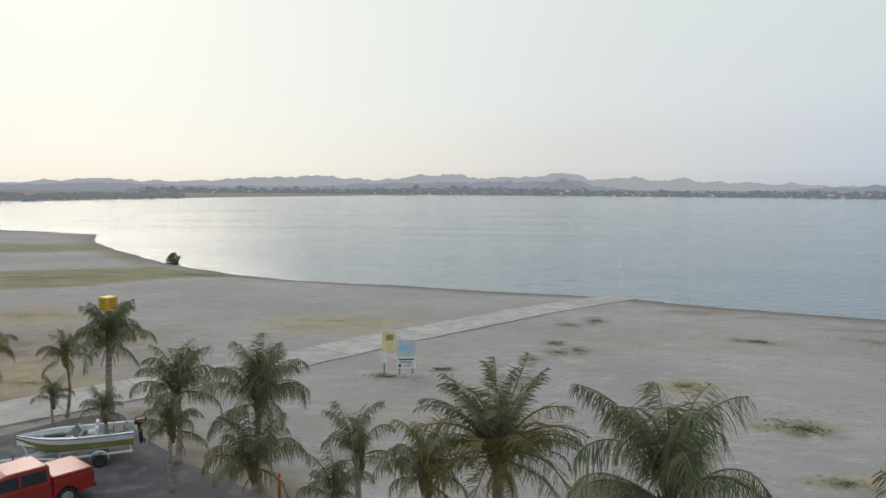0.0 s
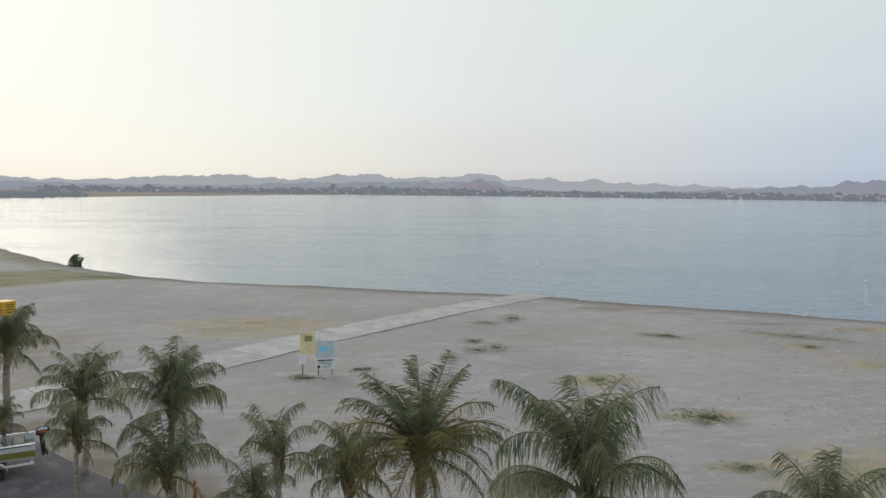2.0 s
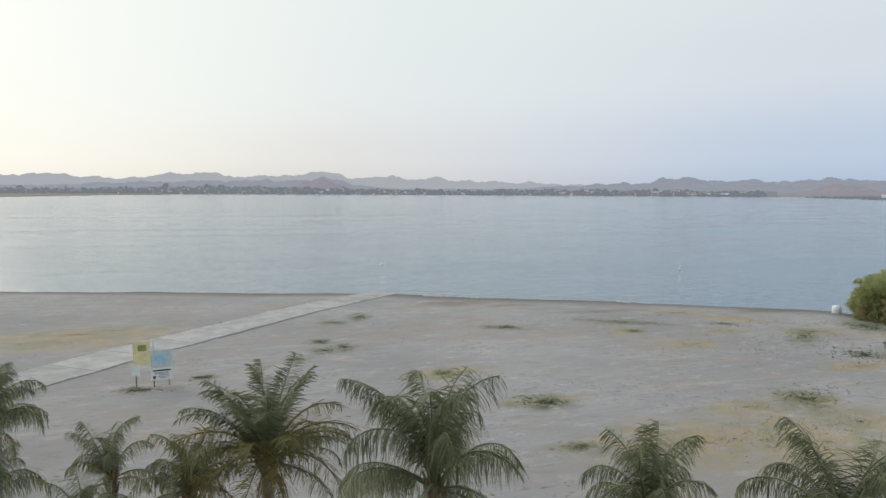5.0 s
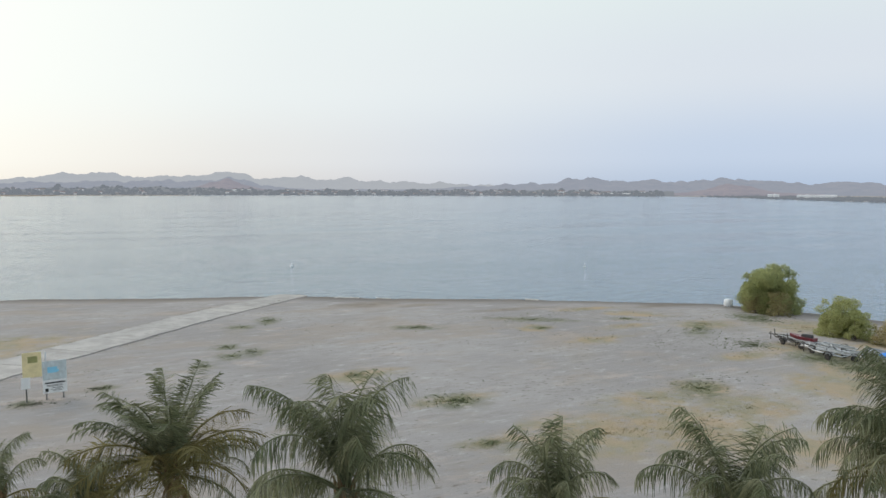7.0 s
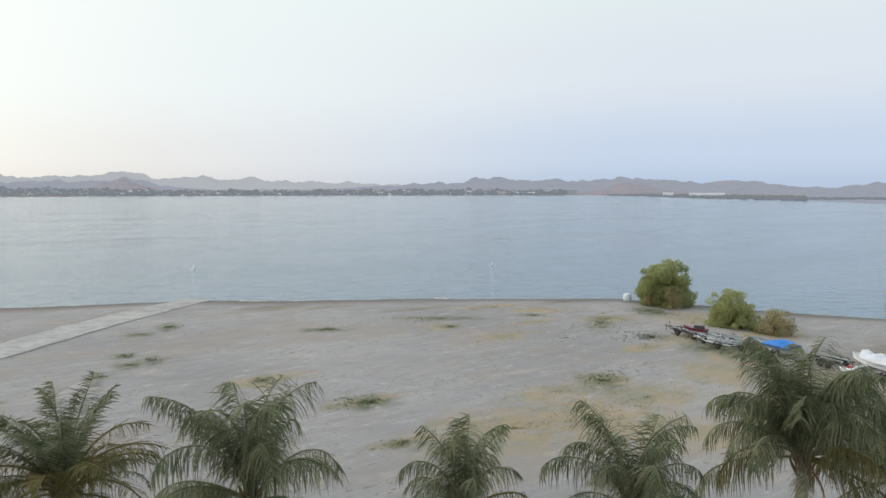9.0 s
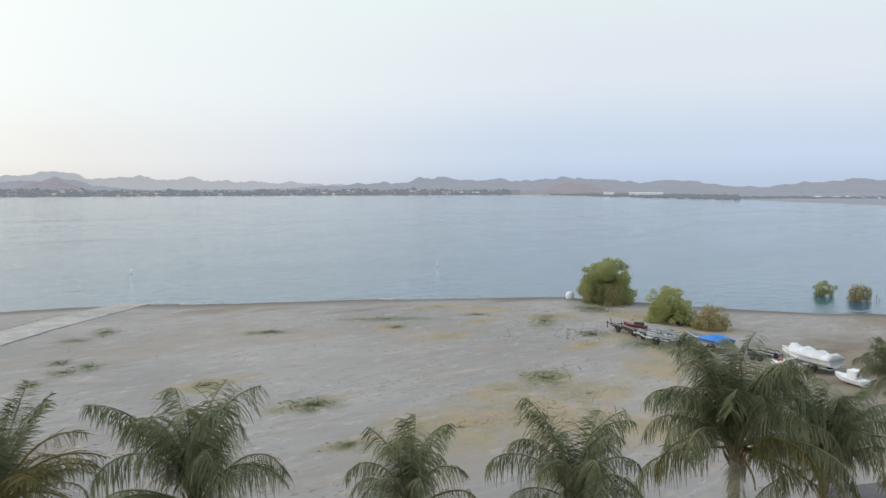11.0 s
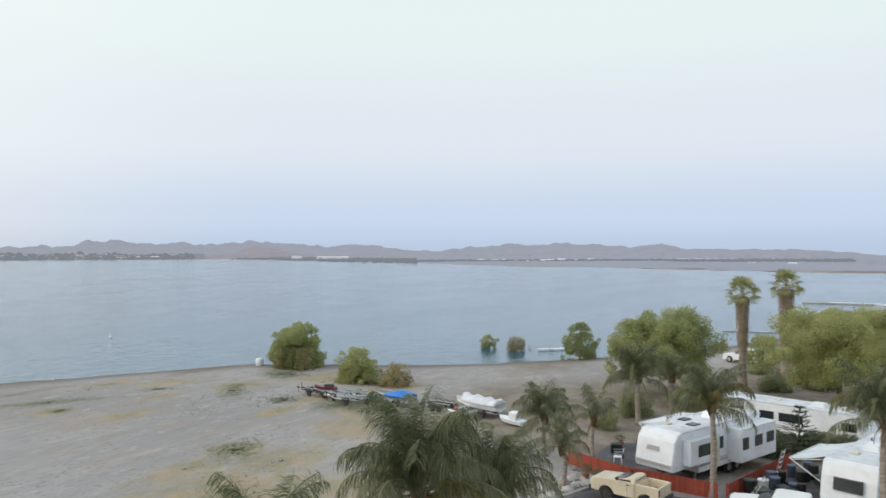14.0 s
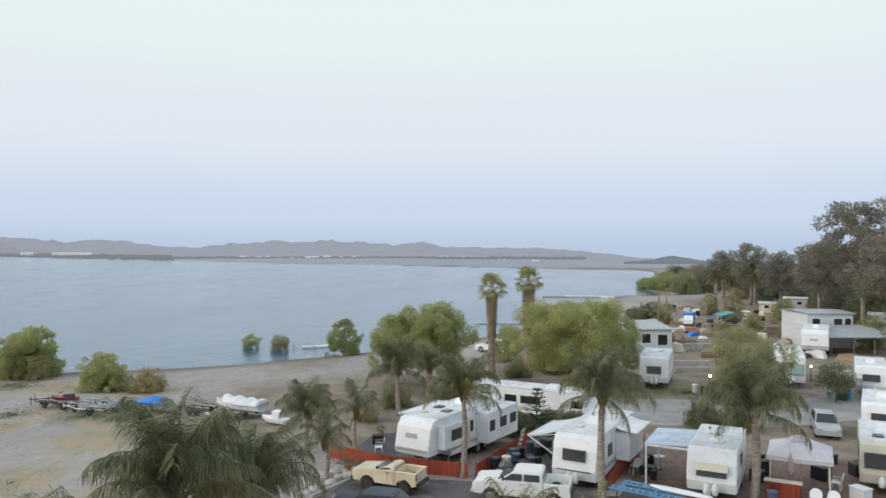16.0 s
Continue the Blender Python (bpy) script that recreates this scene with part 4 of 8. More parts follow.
tree(87.6, 26.6, 4.5, 4.4, 37, WILLOW, stem=0.14, label="cone-shaped green willow at the water's edge", category="bush", group=SHORE, low=0.02, clumps=26, per=1700, size=0.14, shape=0.4, name="bush")
tree(-47.0, 124.6, 1.9, 2.3, 38, DARK_LEAF, stem=0.08, label="lone dark bush on the spit by the water", category="bush", low=0.0, clumps=16, per=1500, size=0.18, name="bush", shape=0.3)
# ---------------------------------------------------------------- paints and stuffs of the park
WHITE = surf("white_gelcoat", grit=0.06, base=(0.80, 0.815, 0.84), rough=0.4, var=0.06, scale=0.8, fine=12, bump=0.02, second=(0.63, 0.62, 0.60), amount=0.3)
CREAM = surf("cream_siding", grit=0.06, base=(0.66, 0.61, 0.50), rough=0.5, var=0.07, scale=0.8, fine=12, bump=0.03, second=(0.52, 0.47, 0.38), amount=0.35)
ROOFW = surf("dusty_roof_membrane", grit=0.06, base=(0.65, 0.67, 0.70), rough=0.7, var=0.1, scale=0.9, fine=9, bump=0.05, second=(0.45, 0.43, 0.40), amount=0.5)
STRIPE = surf("grey_stripe", (0.42, 0.41, 0.40), 0.5, var=0.05, bump=0)
GLASS = surf("dark_window_glass", (0.025, 0.03, 0.035), 0.12, var=0.2, scale=0.7, bump=0, spec=0.6)
FRAME = surf("dark_window_frame", (0.06, 0.06, 0.06), 0.5, bump=0)
ALU = surf("aluminium", (0.62, 0.63, 0.64), 0.4, metal=0.6, var=0.12, scale=2, bump=0.04)
GALV = surf("galvanised_steel", (0.45, 0.46, 0.47), 0.45, metal=0.7, var=0.2, scale=3, bump=0.05)
RUBBER = surf("rubber", (0.03, 0.03, 0.03), 0.85, var=0.3, scale=4, bump=0.2)
BLACK = surf("black_plastic", (0.03, 0.03, 0.032), 0.5, var=0.2, bump=0.05)
DARKM = surf("dark_metal", (0.07, 0.065, 0.06), 0.6, metal=0.3, var=0.3, second=(0.12, 0.07, 0.04), amount=0.4)
REDP = surf("red_paint", grit=0.06, base=(0.28, 0.022, 0.016), rough=0.35, var=0.08, scale=1, bump=0.0, coat=0.2)
TANP = surf("tan_paint", grit=0.06, base=(0.68, 0.58, 0.42), rough=0.4, var=0.08, scale=1, bump=0.0, coat=0.2)
WHITEP = surf("white_car_paint", grit=0.06, base=(0.76, 0.76, 0.75), rough=0.3, var=0.04, scale=1, bump=0.0, coat=0.4)
BLUEP = surf("dark_blue_paint", grit=0.06, base=(0.02, 0.032, 0.06), rough=0.4, var=0.1, scale=1, bump=0.0, coat=0.1, spec=0.3)
GREYP = surf("silver_paint", grit=0.06, base=(0.42, 0.44, 0.46), rough=0.35, metal=0.3, var=0.08, bump=0.0, coat=0.4)
OLIVEP = surf("olive_hull_paint", grit=0.06, base=(0.26, 0.255, 0.055), rough=0.3, var=0.1, scale=1.2, bump=0.0, coat=0.3)
REDWOOD = surf("red_stained_wood", (0.42, 0.075, 0.04), 0.75, var=0.25, scale=2.5, fine=30, bump=0.3, second=(0.2, 0.04, 0.022), amount=0.6, stretch=(1, 1, 0.15), vary=0.5)
WOOD = surf("weathered_wood", (0.30, 0.22, 0.15), 0.85, var=0.3, scale=2, fine=30, bump=0.3, stretch=(0.2, 1, 1), vary=0.4)
ASPHALT = surf("asphalt", (0.135, 0.127, 0.132), 0.95, var=0.22, scale=0.35, fine=9, bump=0.5, second=(0.23, 0.208, 0.198), amount=0.7, spec=0.2, grit=0.5)
CONCRETE = surf("concrete", (0.45, 0.425, 0.40), 0.9, var=0.14, scale=0.5, fine=10, bump=0.2, second=(0.35, 0.325, 0.295), amount=0.6, vary=0.2)
GRAVEL = surf("gravel_road", (0.33, 0.325, 0.325), 0.95, var=0.15, scale=0.4, fine=8, bump=0.4, second=(0.25, 0.22, 0.19), amount=0.5)
BLUETARP = surf("blue_tarpaulin", (0.02, 0.22, 0.70), 0.5, var=0.2, scale=1.5, fine=6, bump=0.3)
WHITETARP = surf("white_tarpaulin", grit=0.06, base=(0.72, 0.72, 0.74), rough=0.6, var=0.12, scale=1.5, fine=5, bump=0.5, second=(0.5, 0.5, 0.52))
TEAL = surf("teal_tarpaulin", (0.02, 0.30, 0.32), 0.5, var=0.2, bump=0.2)
SIGNY = surf("yellow_sign", (0.78, 0.67, 0.38), 0.5, var=0.1, scale=2, bump=0.0)
SIGNW = surf("white_sign", grit=0.06, base=(0.74, 0.75, 0.75), rough=0.5, var=0.05, bump=0.0)
SIGNG = surf("grey_map", (0.54, 0.61, 0.63), 0.5, var=0.12, scale=4, bump=0.0)
SIGNB = surf("light_blue_print", (0.25, 0.60, 0.80), 0.5, var=0.05, bump=0.0)
INK = surf("black_print", (0.03, 0.03, 0.03), 0.6, bump=0.0)
SIGNO = surf("orange_yellow_box", (0.75, 0.43, 0.02), 0.5, var=0.08, scale=2, bump=0.0)
ORANGE = surf("orange_plastic", (0.75, 0.12, 0.03), 0.5, bump=0.0)
BLUEPL = surf("blue_fibreglass", (0.08, 0.35, 0.66), 0.45, var=0.1, bump=0.0)
AWN = surf("awning_cloth", grit=0.06, base=(0.72, 0.73, 0.74), rough=0.7, var=0.08, scale=0.9, bump=0.1, second=(0.58, 0.58, 0.58))
BLUEROOF = surf("blue_grey_awning", grit=0.06, base=(0.46, 0.55, 0.66), rough=0.6, var=0.15, scale=0.8, bump=0.05, second=(0.60, 0.64, 0.68), amount=0.7)
METALROOF = surf("grey_metal_roof", (0.45, 0.47, 0.49), 0.5, metal=0.2, var=0.12, scale=0.5, bump=0.05, second=(0.34, 0.34, 0.34))
GAZ = surf("gazebo_cloth", grit=0.06, base=(0.62, 0.58, 0.62), rough=0.8, var=0.08, scale=0.8, bump=0.1, second=(0.48, 0.44, 0.47))
TERRA = surf("terracotta", (0.42, 0.20, 0.11), 0.8, var=0.2, scale=3, bump=0.2)
STONE = surf("pale_stone", (0.52, 0.49, 0.45), 0.85, var=0.2, scale=2, bump=0.4, vary=0.4)
SIDING = surf("pale_siding", grit=0.06, base=(0.61, 0.64, 0.67), rough=0.7, var=0.08, scale=0.6, bump=0.05, second=(0.52, 0.53, 0.53), stretch=(0.2, 0.2, 3))
LAMPGLOW = glow("lamp_glass", (1.0, 0.78, 0.3), 6.0)
# lit motorhome windscreen: its brightness is put into a pale teal colour
LITPANE = surf("lit_windscreen_teal", (0.40, 0.62, 0.62), 0.3, var=0.2, scale=0.8, bump=0.0)


# ---------------------------------------------------------------- paved ground
def sheet(name, outline, z, material, label, category, depth=0.1):
    """A flat paved field with an edge, laid just above the ground."""
    g = Geo()
    g.loft([[(x, y, z - depth) for x, y in outline], [(x, y, z) for x, y in outline]])
    return solid(name, g, material, label, category, kind="structure")


sheet("road_1", [(-25.5, 31.5), (-22.2, 34.6), (-19.9, 37.9), (-18.0, 39.2), (-16.4, 37.4), (-14.6, 35.2), (-11.9, 32.5), (-9.6, 30.6), (-7.5, 29.0), (-6.3, 25), (-10, 17), (-32, 22), (-33, 30)], 0.03, ASPHALT, "dark patched asphalt of a small car park", "car park")
sheet("road_2", [(30.5, 13.4), (34.3, 11.7), (38.0, 10.1), (38.3, 4.0), (37.0, -3.0), (36.2, -10), (34, -20), (22, -24), (20, -4), (24, 8)], 0.03, ASPHALT, "grey asphalt drive in front of the campsites", "road")
sheet("road_3", [(53.0, 4), (61.0, 3), (62.4, -8), (63.4, -20), (69, -26), (76, -34), (70, -38), (60, -29), (53.8, -16), (53.0, -6)], 0.025, GRAVEL, "pale gravel lane through the trailer park", "lane")
sheet("road_4", [(38.6, 3.4), (46.4, 1.0), (46.8, -5.4), (38.2, -2.6)], 0.02, ASPHALT, "paved campsite pad", "pad")
sheet("road_5", [(40.2, 12.6), (47.5, 12), (49, 4), (39.2, 6)], 0.02, ASPHALT, "paved campsite pad", "pad")
PAVER = surf("brick_pavers", (0.20, 0.13, 0.105), 0.85, var=0.25, scale=2, fine=12, bump=0.3, second=(0.2, 0.15, 0.12))
sheet("road_6", [(37.6, -3.8), (46.5, -6.6), (46.0, -20), (36.5, -18)], 0.02, PAVER, "reddish brown paved patio", "patio")

ramp_line = [Vector((-46, 16, 0)), Vector((-24.0, 38.6, 0)), Vector((-19.0, 43.6, 0)), Vector((-12.1, 50.1, 0)), Vector((-4.5, 59.2, 0)), Vector((4.8, 69.0, 0)), Vector((19.4, 85.0, 0)), Vector((25.5, 92.6, 0))]


def along_line(pts, s):
    for a, b in zip(pts, pts[1:]):
        l_ = (b - a).length
        if s <= l_:
            return a.lerp(b, s / l_), (b - a).normalized()
        s -= l_
    return pts[-1], (pts[-1] - pts[-2]).normalized()


total_len = sum((b - a).length for a, b in zip(ramp_line, ramp_line[1:]))
ramp_ob = tagged(thing("pavement", pose(0, 0, 0), "pale concrete boat ramp running down into the lake", "boat ramp"), kind="structure")
s, rng = 0.0, random.Random(5)
while s < total_len - 1:
    l_ = min(4.9, total_len - s)
    rows_ = []
    for q in (s + 0.03, s + l_ / 2, s + l_ - 0.03):
        p, d = along_line(ramp_line, q)
        nrm = Vector((-d.y, d.x, 0))
        edge = 2.6 - 0.62 * q / total_len + 0.1 * math.sin(q * 1.3)
        rows_.append((p, nrm, edge))
    g = Geo()
    rings = []
    for p, nrm, e in rows_:
        z = gz(p.x, p.y) + 0.09
        a, b = p + nrm * e, p - nrm * e
        rings.append([(a.x, a.y, z - 0.2), (b.x, b.y, z - 0.2), (b.x, b.y, z - 0.01), (b.x + nrm.x * .03, b.y + nrm.y * .03, z), (a.x - nrm.x * .03, a.y - nrm.y * .03, z), (a.x, a.y, z - 0.01)])
    part("slab", g.loft(rings), CONCRETE, ramp_ob)
    s += l_

# ---------------------------------------------------------------- the notice boards and the box sign
ob = thing("notice_board", pose(-3.0, 48.05, 0, 0, 0, 8), "yellow and white lakeside notice boards on thin posts", "sign")
for px in (-0.75, 0.28, 1.18):
    part("post", Geo().tube([(px, 0.05, -0.1), (px, 0.05, 2.9 if px < 1 else 2.3)], 0.045, 8), GALV, ob)
yp = part("yellow_panel", Geo().box((-0.42, 0, 2.2), (1.0, 0.03, 1.5), 0.008), SIGNY, ob, "faded yellow panel")
part("picture", Geo().box((-0.38, -0.02, 2.52), (0.5, 0.008, 0.38), 0.002), surf("dull_green_print", (0.30, 0.30, 0.12), 0.6), yp)
wp = part("white_panel", Geo().box((-0.78, -0.03, 1.15), (0.46, 0.02, 0.68), 0.006), SIGNW, ob)
mp_ = part("map_panel", Geo().box((0.74, 0, 1.75), (1.28, 0.03, 1.15), 0.008), SIGNG, ob, "grey lake map panel")
part("map_lake", Geo().box((0.62, -0.02, 1.78), (0.52, 0.008, 0.36), 0.002), SIGNB, mp_)
part("map_lake_arm", Geo().box((0.86, -0.02, 1.72), (0.2, 0.009, 0.16), 0.002), SIGNB, mp_)
lp = part("rules_panel", Geo().box((0.74, -0.005, 0.77), (1.28, 0.03, 0.78), 0.008), SIGNW, ob, "white rules panel")
for zz_, w_, x_, h_ in ((1.0, 1.05, 0.74, 0.09), (0.86, 0.8, 0.7, 0.025), (0.8, 0.85, 0.74, 0.025), (0.7, 0.6, 0.86, 0.025), (0.6, 0.7, 0.86, 0.025), (0.52, 0.5, 0.86, 0.02)):
    part("line_of_text", Geo().box((x_, -0.025, zz_), (w_, 0.008, h_), 0.002), INK, lp)
part("symbol", Geo().box((0.3, -0.025, 0.58), (0.17, 0.008, 0.2), 0.002), INK, lp)

ob = thing("box_sign", pose(-18.3, 39.6, -0.22, 0, 0, 62), "orange-yellow box sign on a tall pole", "sign")
part("pole", Geo().tube([(0, 0, -0.3), (0, 0, 5.9)], 0.06, 10), GALV, ob)
bx = part("box", Geo().box((0, 0, 6.25), (0.72, 0.72, 0.78), 0.02), SIGNO, ob)
for a in range(4):
    m_ = Matrix.Rotation(a * math.pi / 2, 4, "Z")
    for z_, w_ in ((6.46, 0.46), (6.34, 0.4), (6.2, 0.5), (6.06, 0.34)):
        g = Geo().box((0, 0, 0), (w_, 0.008, 0.045), 0.002)
        part("line_of_text", g, INK, bx, at=m_ @ pose(0, -0.364, z_))

ob = thing("marker_post", pose(-6.3, 28.4, 0), "thin orange-red plastic marker post", "post")
part("shaft", Geo().tube([(0, 0, -0.05), (0, 0, 0.95), (0, 0, 1.05)], [0.06, 0.055, 0.03], 8), ORANGE, ob)
part("band", Geo().tube([(0, 0, 0.74), (0, 0, 0.82)], 0.058, 8), SIGNW, ob)


# ---------------------------------------------------------------- wheels and vehicles
def wheel(parent, x, y, z, r, w, rim=GALV):
    t_ = part("wheel", Geo().disc((0, 0, 0), (0, 1, 0), r, w, 20), RUBBER, parent, at=pose(x, y, z))
    side = -1 if y < 0 else 1
    g = Geo().disc((0, side * w * 0.46, 0), (0, 1, 0), r * 0.62, w * 0.12, 16)
    g.disc((0, side * w * 0.52, 0), (0, 1, 0), r * 0.2, w * 0.1, 10)
    part("rim", g, rim, t_)
    return t_


def slab_poly(g, pts, thick):
    """A flat pane: outline pts in space, drawn out along its own normal."""
    pts = [Vector(p) for p in pts]
    n = (pts[1] - pts[0]).cross(pts[2] - pts[0]).normalized() * thick
    return g.loft([[p - n for p in pts], [p + n for p in pts]])


def pickup(m, paint, label, length=5.3, width=1.9, height=1.85, crew=True, cover=None, lift=0.0, group="", rim=GALV, grille=BLACK):
    """A pickup that faces local +x, standing on z = 0, centred on its wheels."""
    ob = thing("pickup_truck", m, label, "pickup truck", group)
    L, W = length / 2, width / 2
    r = 0.36 + lift * 0.3
    z0, belt, roof = 0.42 + lift, 1.14 + lift * 0.8, height
    fx, rx_ = L - 0.92, -L + 1.12
    cab_f, cab_b = L - 1.3, (-1.1 if crew else -0.62)

    def arch(cx):
        return [(cx + (r + 0.09) * math.cos(a), max(z0, r + (r + 0.09) * math.sin(a))) for a in [math.pi * k / 8 for k in range(9)]]
    out = [(L - 0.03, z0 + 0.05), (L, belt - 0.32), (L - 0.1, belt - 0.08), (cab_f + 0.1, belt + 0.03), (cab_b, belt + 0.03), (cab_b, z0)] + arch(fx)[::-1]
    body = part("body", Geo().prism(out, -W, W, 0.03, 0.05), paint, ob)
    g = Geo()
    rx_ = min(rx_, cab_b - r - 0.16)
    side_out = [(cab_b - 0.04, z0), (cab_b - 0.04, belt + 0.02), (-L + 0.06, belt + 0.02), (-L, belt - 0.05), (-L, z0 + 0.08)] + arch(rx_)[::-1]
    for sgn in (-1, 1):
        g.prism(side_out, sgn * W - (0.14 if sgn > 0 else 0), sgn * W + (0.14 if sgn < 0 else 0), 0.0, 0.02)
    g.box(((cab_b - L) / 2, 0, z0 + 0.2), (abs(-L - cab_b) - 0.06, width - 0.2, 0.08), 0.01)
    g.box((-L + 0.05, 0, belt - 0.22), (0.09, width - 0.26, 0.52), 0.02)
    g.box((cab_b - 0.09, 0, belt - 0.22), (0.06, width - 0.26, 0.5), 0.01)
    part("cargo_bed", g, paint, ob)
    if cover:
        part("bed_cover", Geo().box(((cab_b - L) / 2, 0, belt + 0.09), (abs(-L - cab_b) - 0.06, width - 0.06, 0.15), 0.05), cover, ob, "flat hard bed cover")
    gl_f, gl_b = cab_f + 0.02, cab_b + 0.02
    cab_out = [(gl_f, belt), (gl_f - 0.78, roof - 0.06), (gl_f - 0.98, roof), (gl_b + 0.12, roof), (gl_b + 0.02, roof - 0.06), (gl_b - 0.0, belt)]
    part("cab", Geo().prism(cab_out, -W + 0.06, W - 0.06, 0.13, 0.05), paint, ob)

    def yy(z):
        k = max(0, (z - belt) / (roof - belt) - 0.45) / 0.55
        return W - 0.06 - 0.13 * k + 0.004
    z1, z2 = belt + 0.06, roof - 0.14
    for sgn in (-1, 1):
        xm = (gl_f - 0.2 + gl_b) / 2 - (0.05 if crew else 0.3)
        panes = [((gl_f - 0.2, gl_f - 0.7), (xm + 0.04, xm + 0.04))]
        if crew:
            panes.append(((xm - 0.04, xm - 0.04), (gl_b + 0.14, gl_b + 0.16)))
        for (a1, a2), (b1, b2) in panes:
            g = Geo()
            slab_poly(g, [(a1, sgn * yy(z1), z1), (b1, sgn * yy(z1), z1), (b2, sgn * yy(z2), z2), (a2, sgn * yy(z2), z2)], 0.006)
            part("side_window", g, GLASS, ob)
    g = Geo()
    slab_poly(g, [(gl_f - 0.03, -W + 0.14, belt + 0.06), (gl_f - 0.03, W - 0.14, belt + 0.06), (gl_f - 0.74, W - 0.26, roof - 0.09), (gl_f - 0.74, -W + 0.26, roof - 0.09)], 0.012)
    part("windscreen", g, GLASS, ob)
    g = Geo()
    slab_poly(g, [(gl_b - 0.0, -W + 0.2, belt + 0.1), (gl_b - 0.0, W - 0.2, belt + 0.1), (gl_b + 0.03, W - 0.3, roof - 0.14), (gl_b + 0.03, -W + 0.3, roof - 0.14)], 0.012)
    part("rear_window", g, GLASS, ob)
    part("front_bumper", Geo().box((L + 0.03, 0, z0 + 0.1), (0.16, width * 0.98, 0.2), 0.05), ALU if paint is not TANP else BLACK, ob)
    part("rear_bumper", Geo().box((-L - 0.05, 0, z0 + 0.12), (0.16, width * 0.96, 0.18), 0.04), BLACK, ob)
    part("grille", Geo().box((L + 0.0, 0, belt - 0.24), (0.05, width * 0.55, 0.2), 0.02), grille, ob)
    for sgn in (-1, 1):
        part("headlight", Geo().box((L - 0.02, sgn * width * 0.4, belt - 0.24), (0.07, 0.22, 0.2), 0.03), surf("clear_lens", (0.7, 0.72, 0.72), 0.1, bump=0) if "clear_lens" not in bpy.data.materials else bpy.data.materials["clear_lens"], ob)
        part("tail_light", Geo().box((-L + 0.02, sgn * (W - 0.06), belt - 0.2), (0.06, 0.13, 0.32), 0.02), REDP if paint is not REDP else BLACK, ob)
        part("mirror", Geo().box((gl_f - 0.3, sgn * (W + 0.1), belt + 0.16), (0.1, 0.2, 0.16), 0.03), BLACK, ob)
        part("door_handle", Geo().box((gl_b + 1.05 if crew else gl_b + 0.35, sgn * (W + 0.005), belt - 0.1), (0.16, 0.03, 0.035), 0.01), BLACK, ob)
        part("door_seam", Geo().box(((gl_f + gl_b) / 2 - 0.2, sgn * (W + 0.001), (belt + z0) / 2), (0.012, 0.01, belt - z0 - 0.1), 0.002), BLACK, ob)
        for x in (fx, rx_):
            wheel(ob, x, sgn * (W - 0.13), r, r, 0.25, rim)
    part("chassis", Geo().box((-0.1, 0, z0 - 0.03), (length - 1.2, width * 0.6, 0.14), 0.03), DARKM, ob)
    return ob


def sedan(m, paint, label, length=4.6, width=1.78, height=1.38, suv=False, name="car", group=""):
    ob = thing(name, m, label, "car", group)
    L, W, r = length / 2, width / 2, 0.33 + 0.03 * suv
    belt = height * 0.6
    fx, rx_ = L - 0.85, -L + 0.85

    def arch(cx):
        return [(cx + (r + 0.06) * math.cos(a), r + (r + 0.06) * math.sin(a)) for a in [math.pi * k / 8 for k in range(9)]]
    out = [(L, 0.3), (L - 0.02, belt - 0.25), (L - 0.18, belt - 0.08), (L - 1.3, belt + 0.04), (-L + (0.1 if suv else 0.75), belt + 0.06), (-L + 0.05, belt - 0.02), (-L, 0.45), (-L + 0.1, 0.24)] + arch(rx_)[::-1] + arch(fx)[::-1] + [(L - 0.1, 0.24)]
    part("body", Geo().prism(out, -W, W, 0.05, 0.06), paint, ob)
    f, b = L - 1.25, (-L + 0.12 if suv else -L + 0.55)
    cab = [(f, belt), (f - 0.75, height - 0.05), (f - 0.95, height), (b + 0.7, height), (b + 0.5, height - 0.04), (b, belt)]
    part("roof", Geo().prism(cab, -W + 0.08, W - 0.08, 0.16, 0.05), paint, ob)
    k = 0.86
    for sgn in (-1, 1):
        y1, y2 = sgn * (W - 0.074), sgn * (W - 0.17)
        for x1, x2, x3, x4 in ((f - 0.16, -0.1, -0.1, f - 0.7), (-0.18, b + 0.18, b + 0.55, -0.18)):
            part("side_window", slab_poly(Geo(), [(x1, y1, belt + 0.05), (x2, y1, belt + 0.05), (x3, y2, height - 0.1), (x4, y2, height - 0.1)], 0.012), GLASS, ob)
        part("headlight", Geo().box((L - 0.08, sgn * (W - 0.22), belt - 0.2), (0.14, 0.34, 0.14), 0.03), GALV, ob)
        part("tail_light", Geo().box((-L + 0.04, sgn * (W - 0.2), belt - 0.15), (0.08, 0.3, 0.14), 0.03), REDP, ob)
        part("mirror", Geo().box((f - 0.35, sgn * (W + 0.07), belt + 0.1), (0.1, 0.16, 0.12), 0.03), paint, ob)
        for x in (fx, rx_):
            wheel(ob, x, sgn * (W - 0.11), r, r, 0.2)
    part("windscreen", slab_poly(Geo(), [(f - 0.02, -W + 0.16, belt + 0.04), (f - 0.02, W - 0.16, belt + 0.04), (f - 0.7, W - 0.28, height - 0.06), (f - 0.7, -W + 0.28, height - 0.06)], 0.014), GLASS, ob)
    part("rear_window", slab_poly(Geo(), [(b + 0.05, -W + 0.16, belt + 0.06), (b + 0.05, W - 0.16, belt + 0.06), (b + 0.47, W - 0.28, height - 0.07), (b + 0.47, -W + 0.28, height - 0.07)], 0.014), GLASS, ob)
    return ob


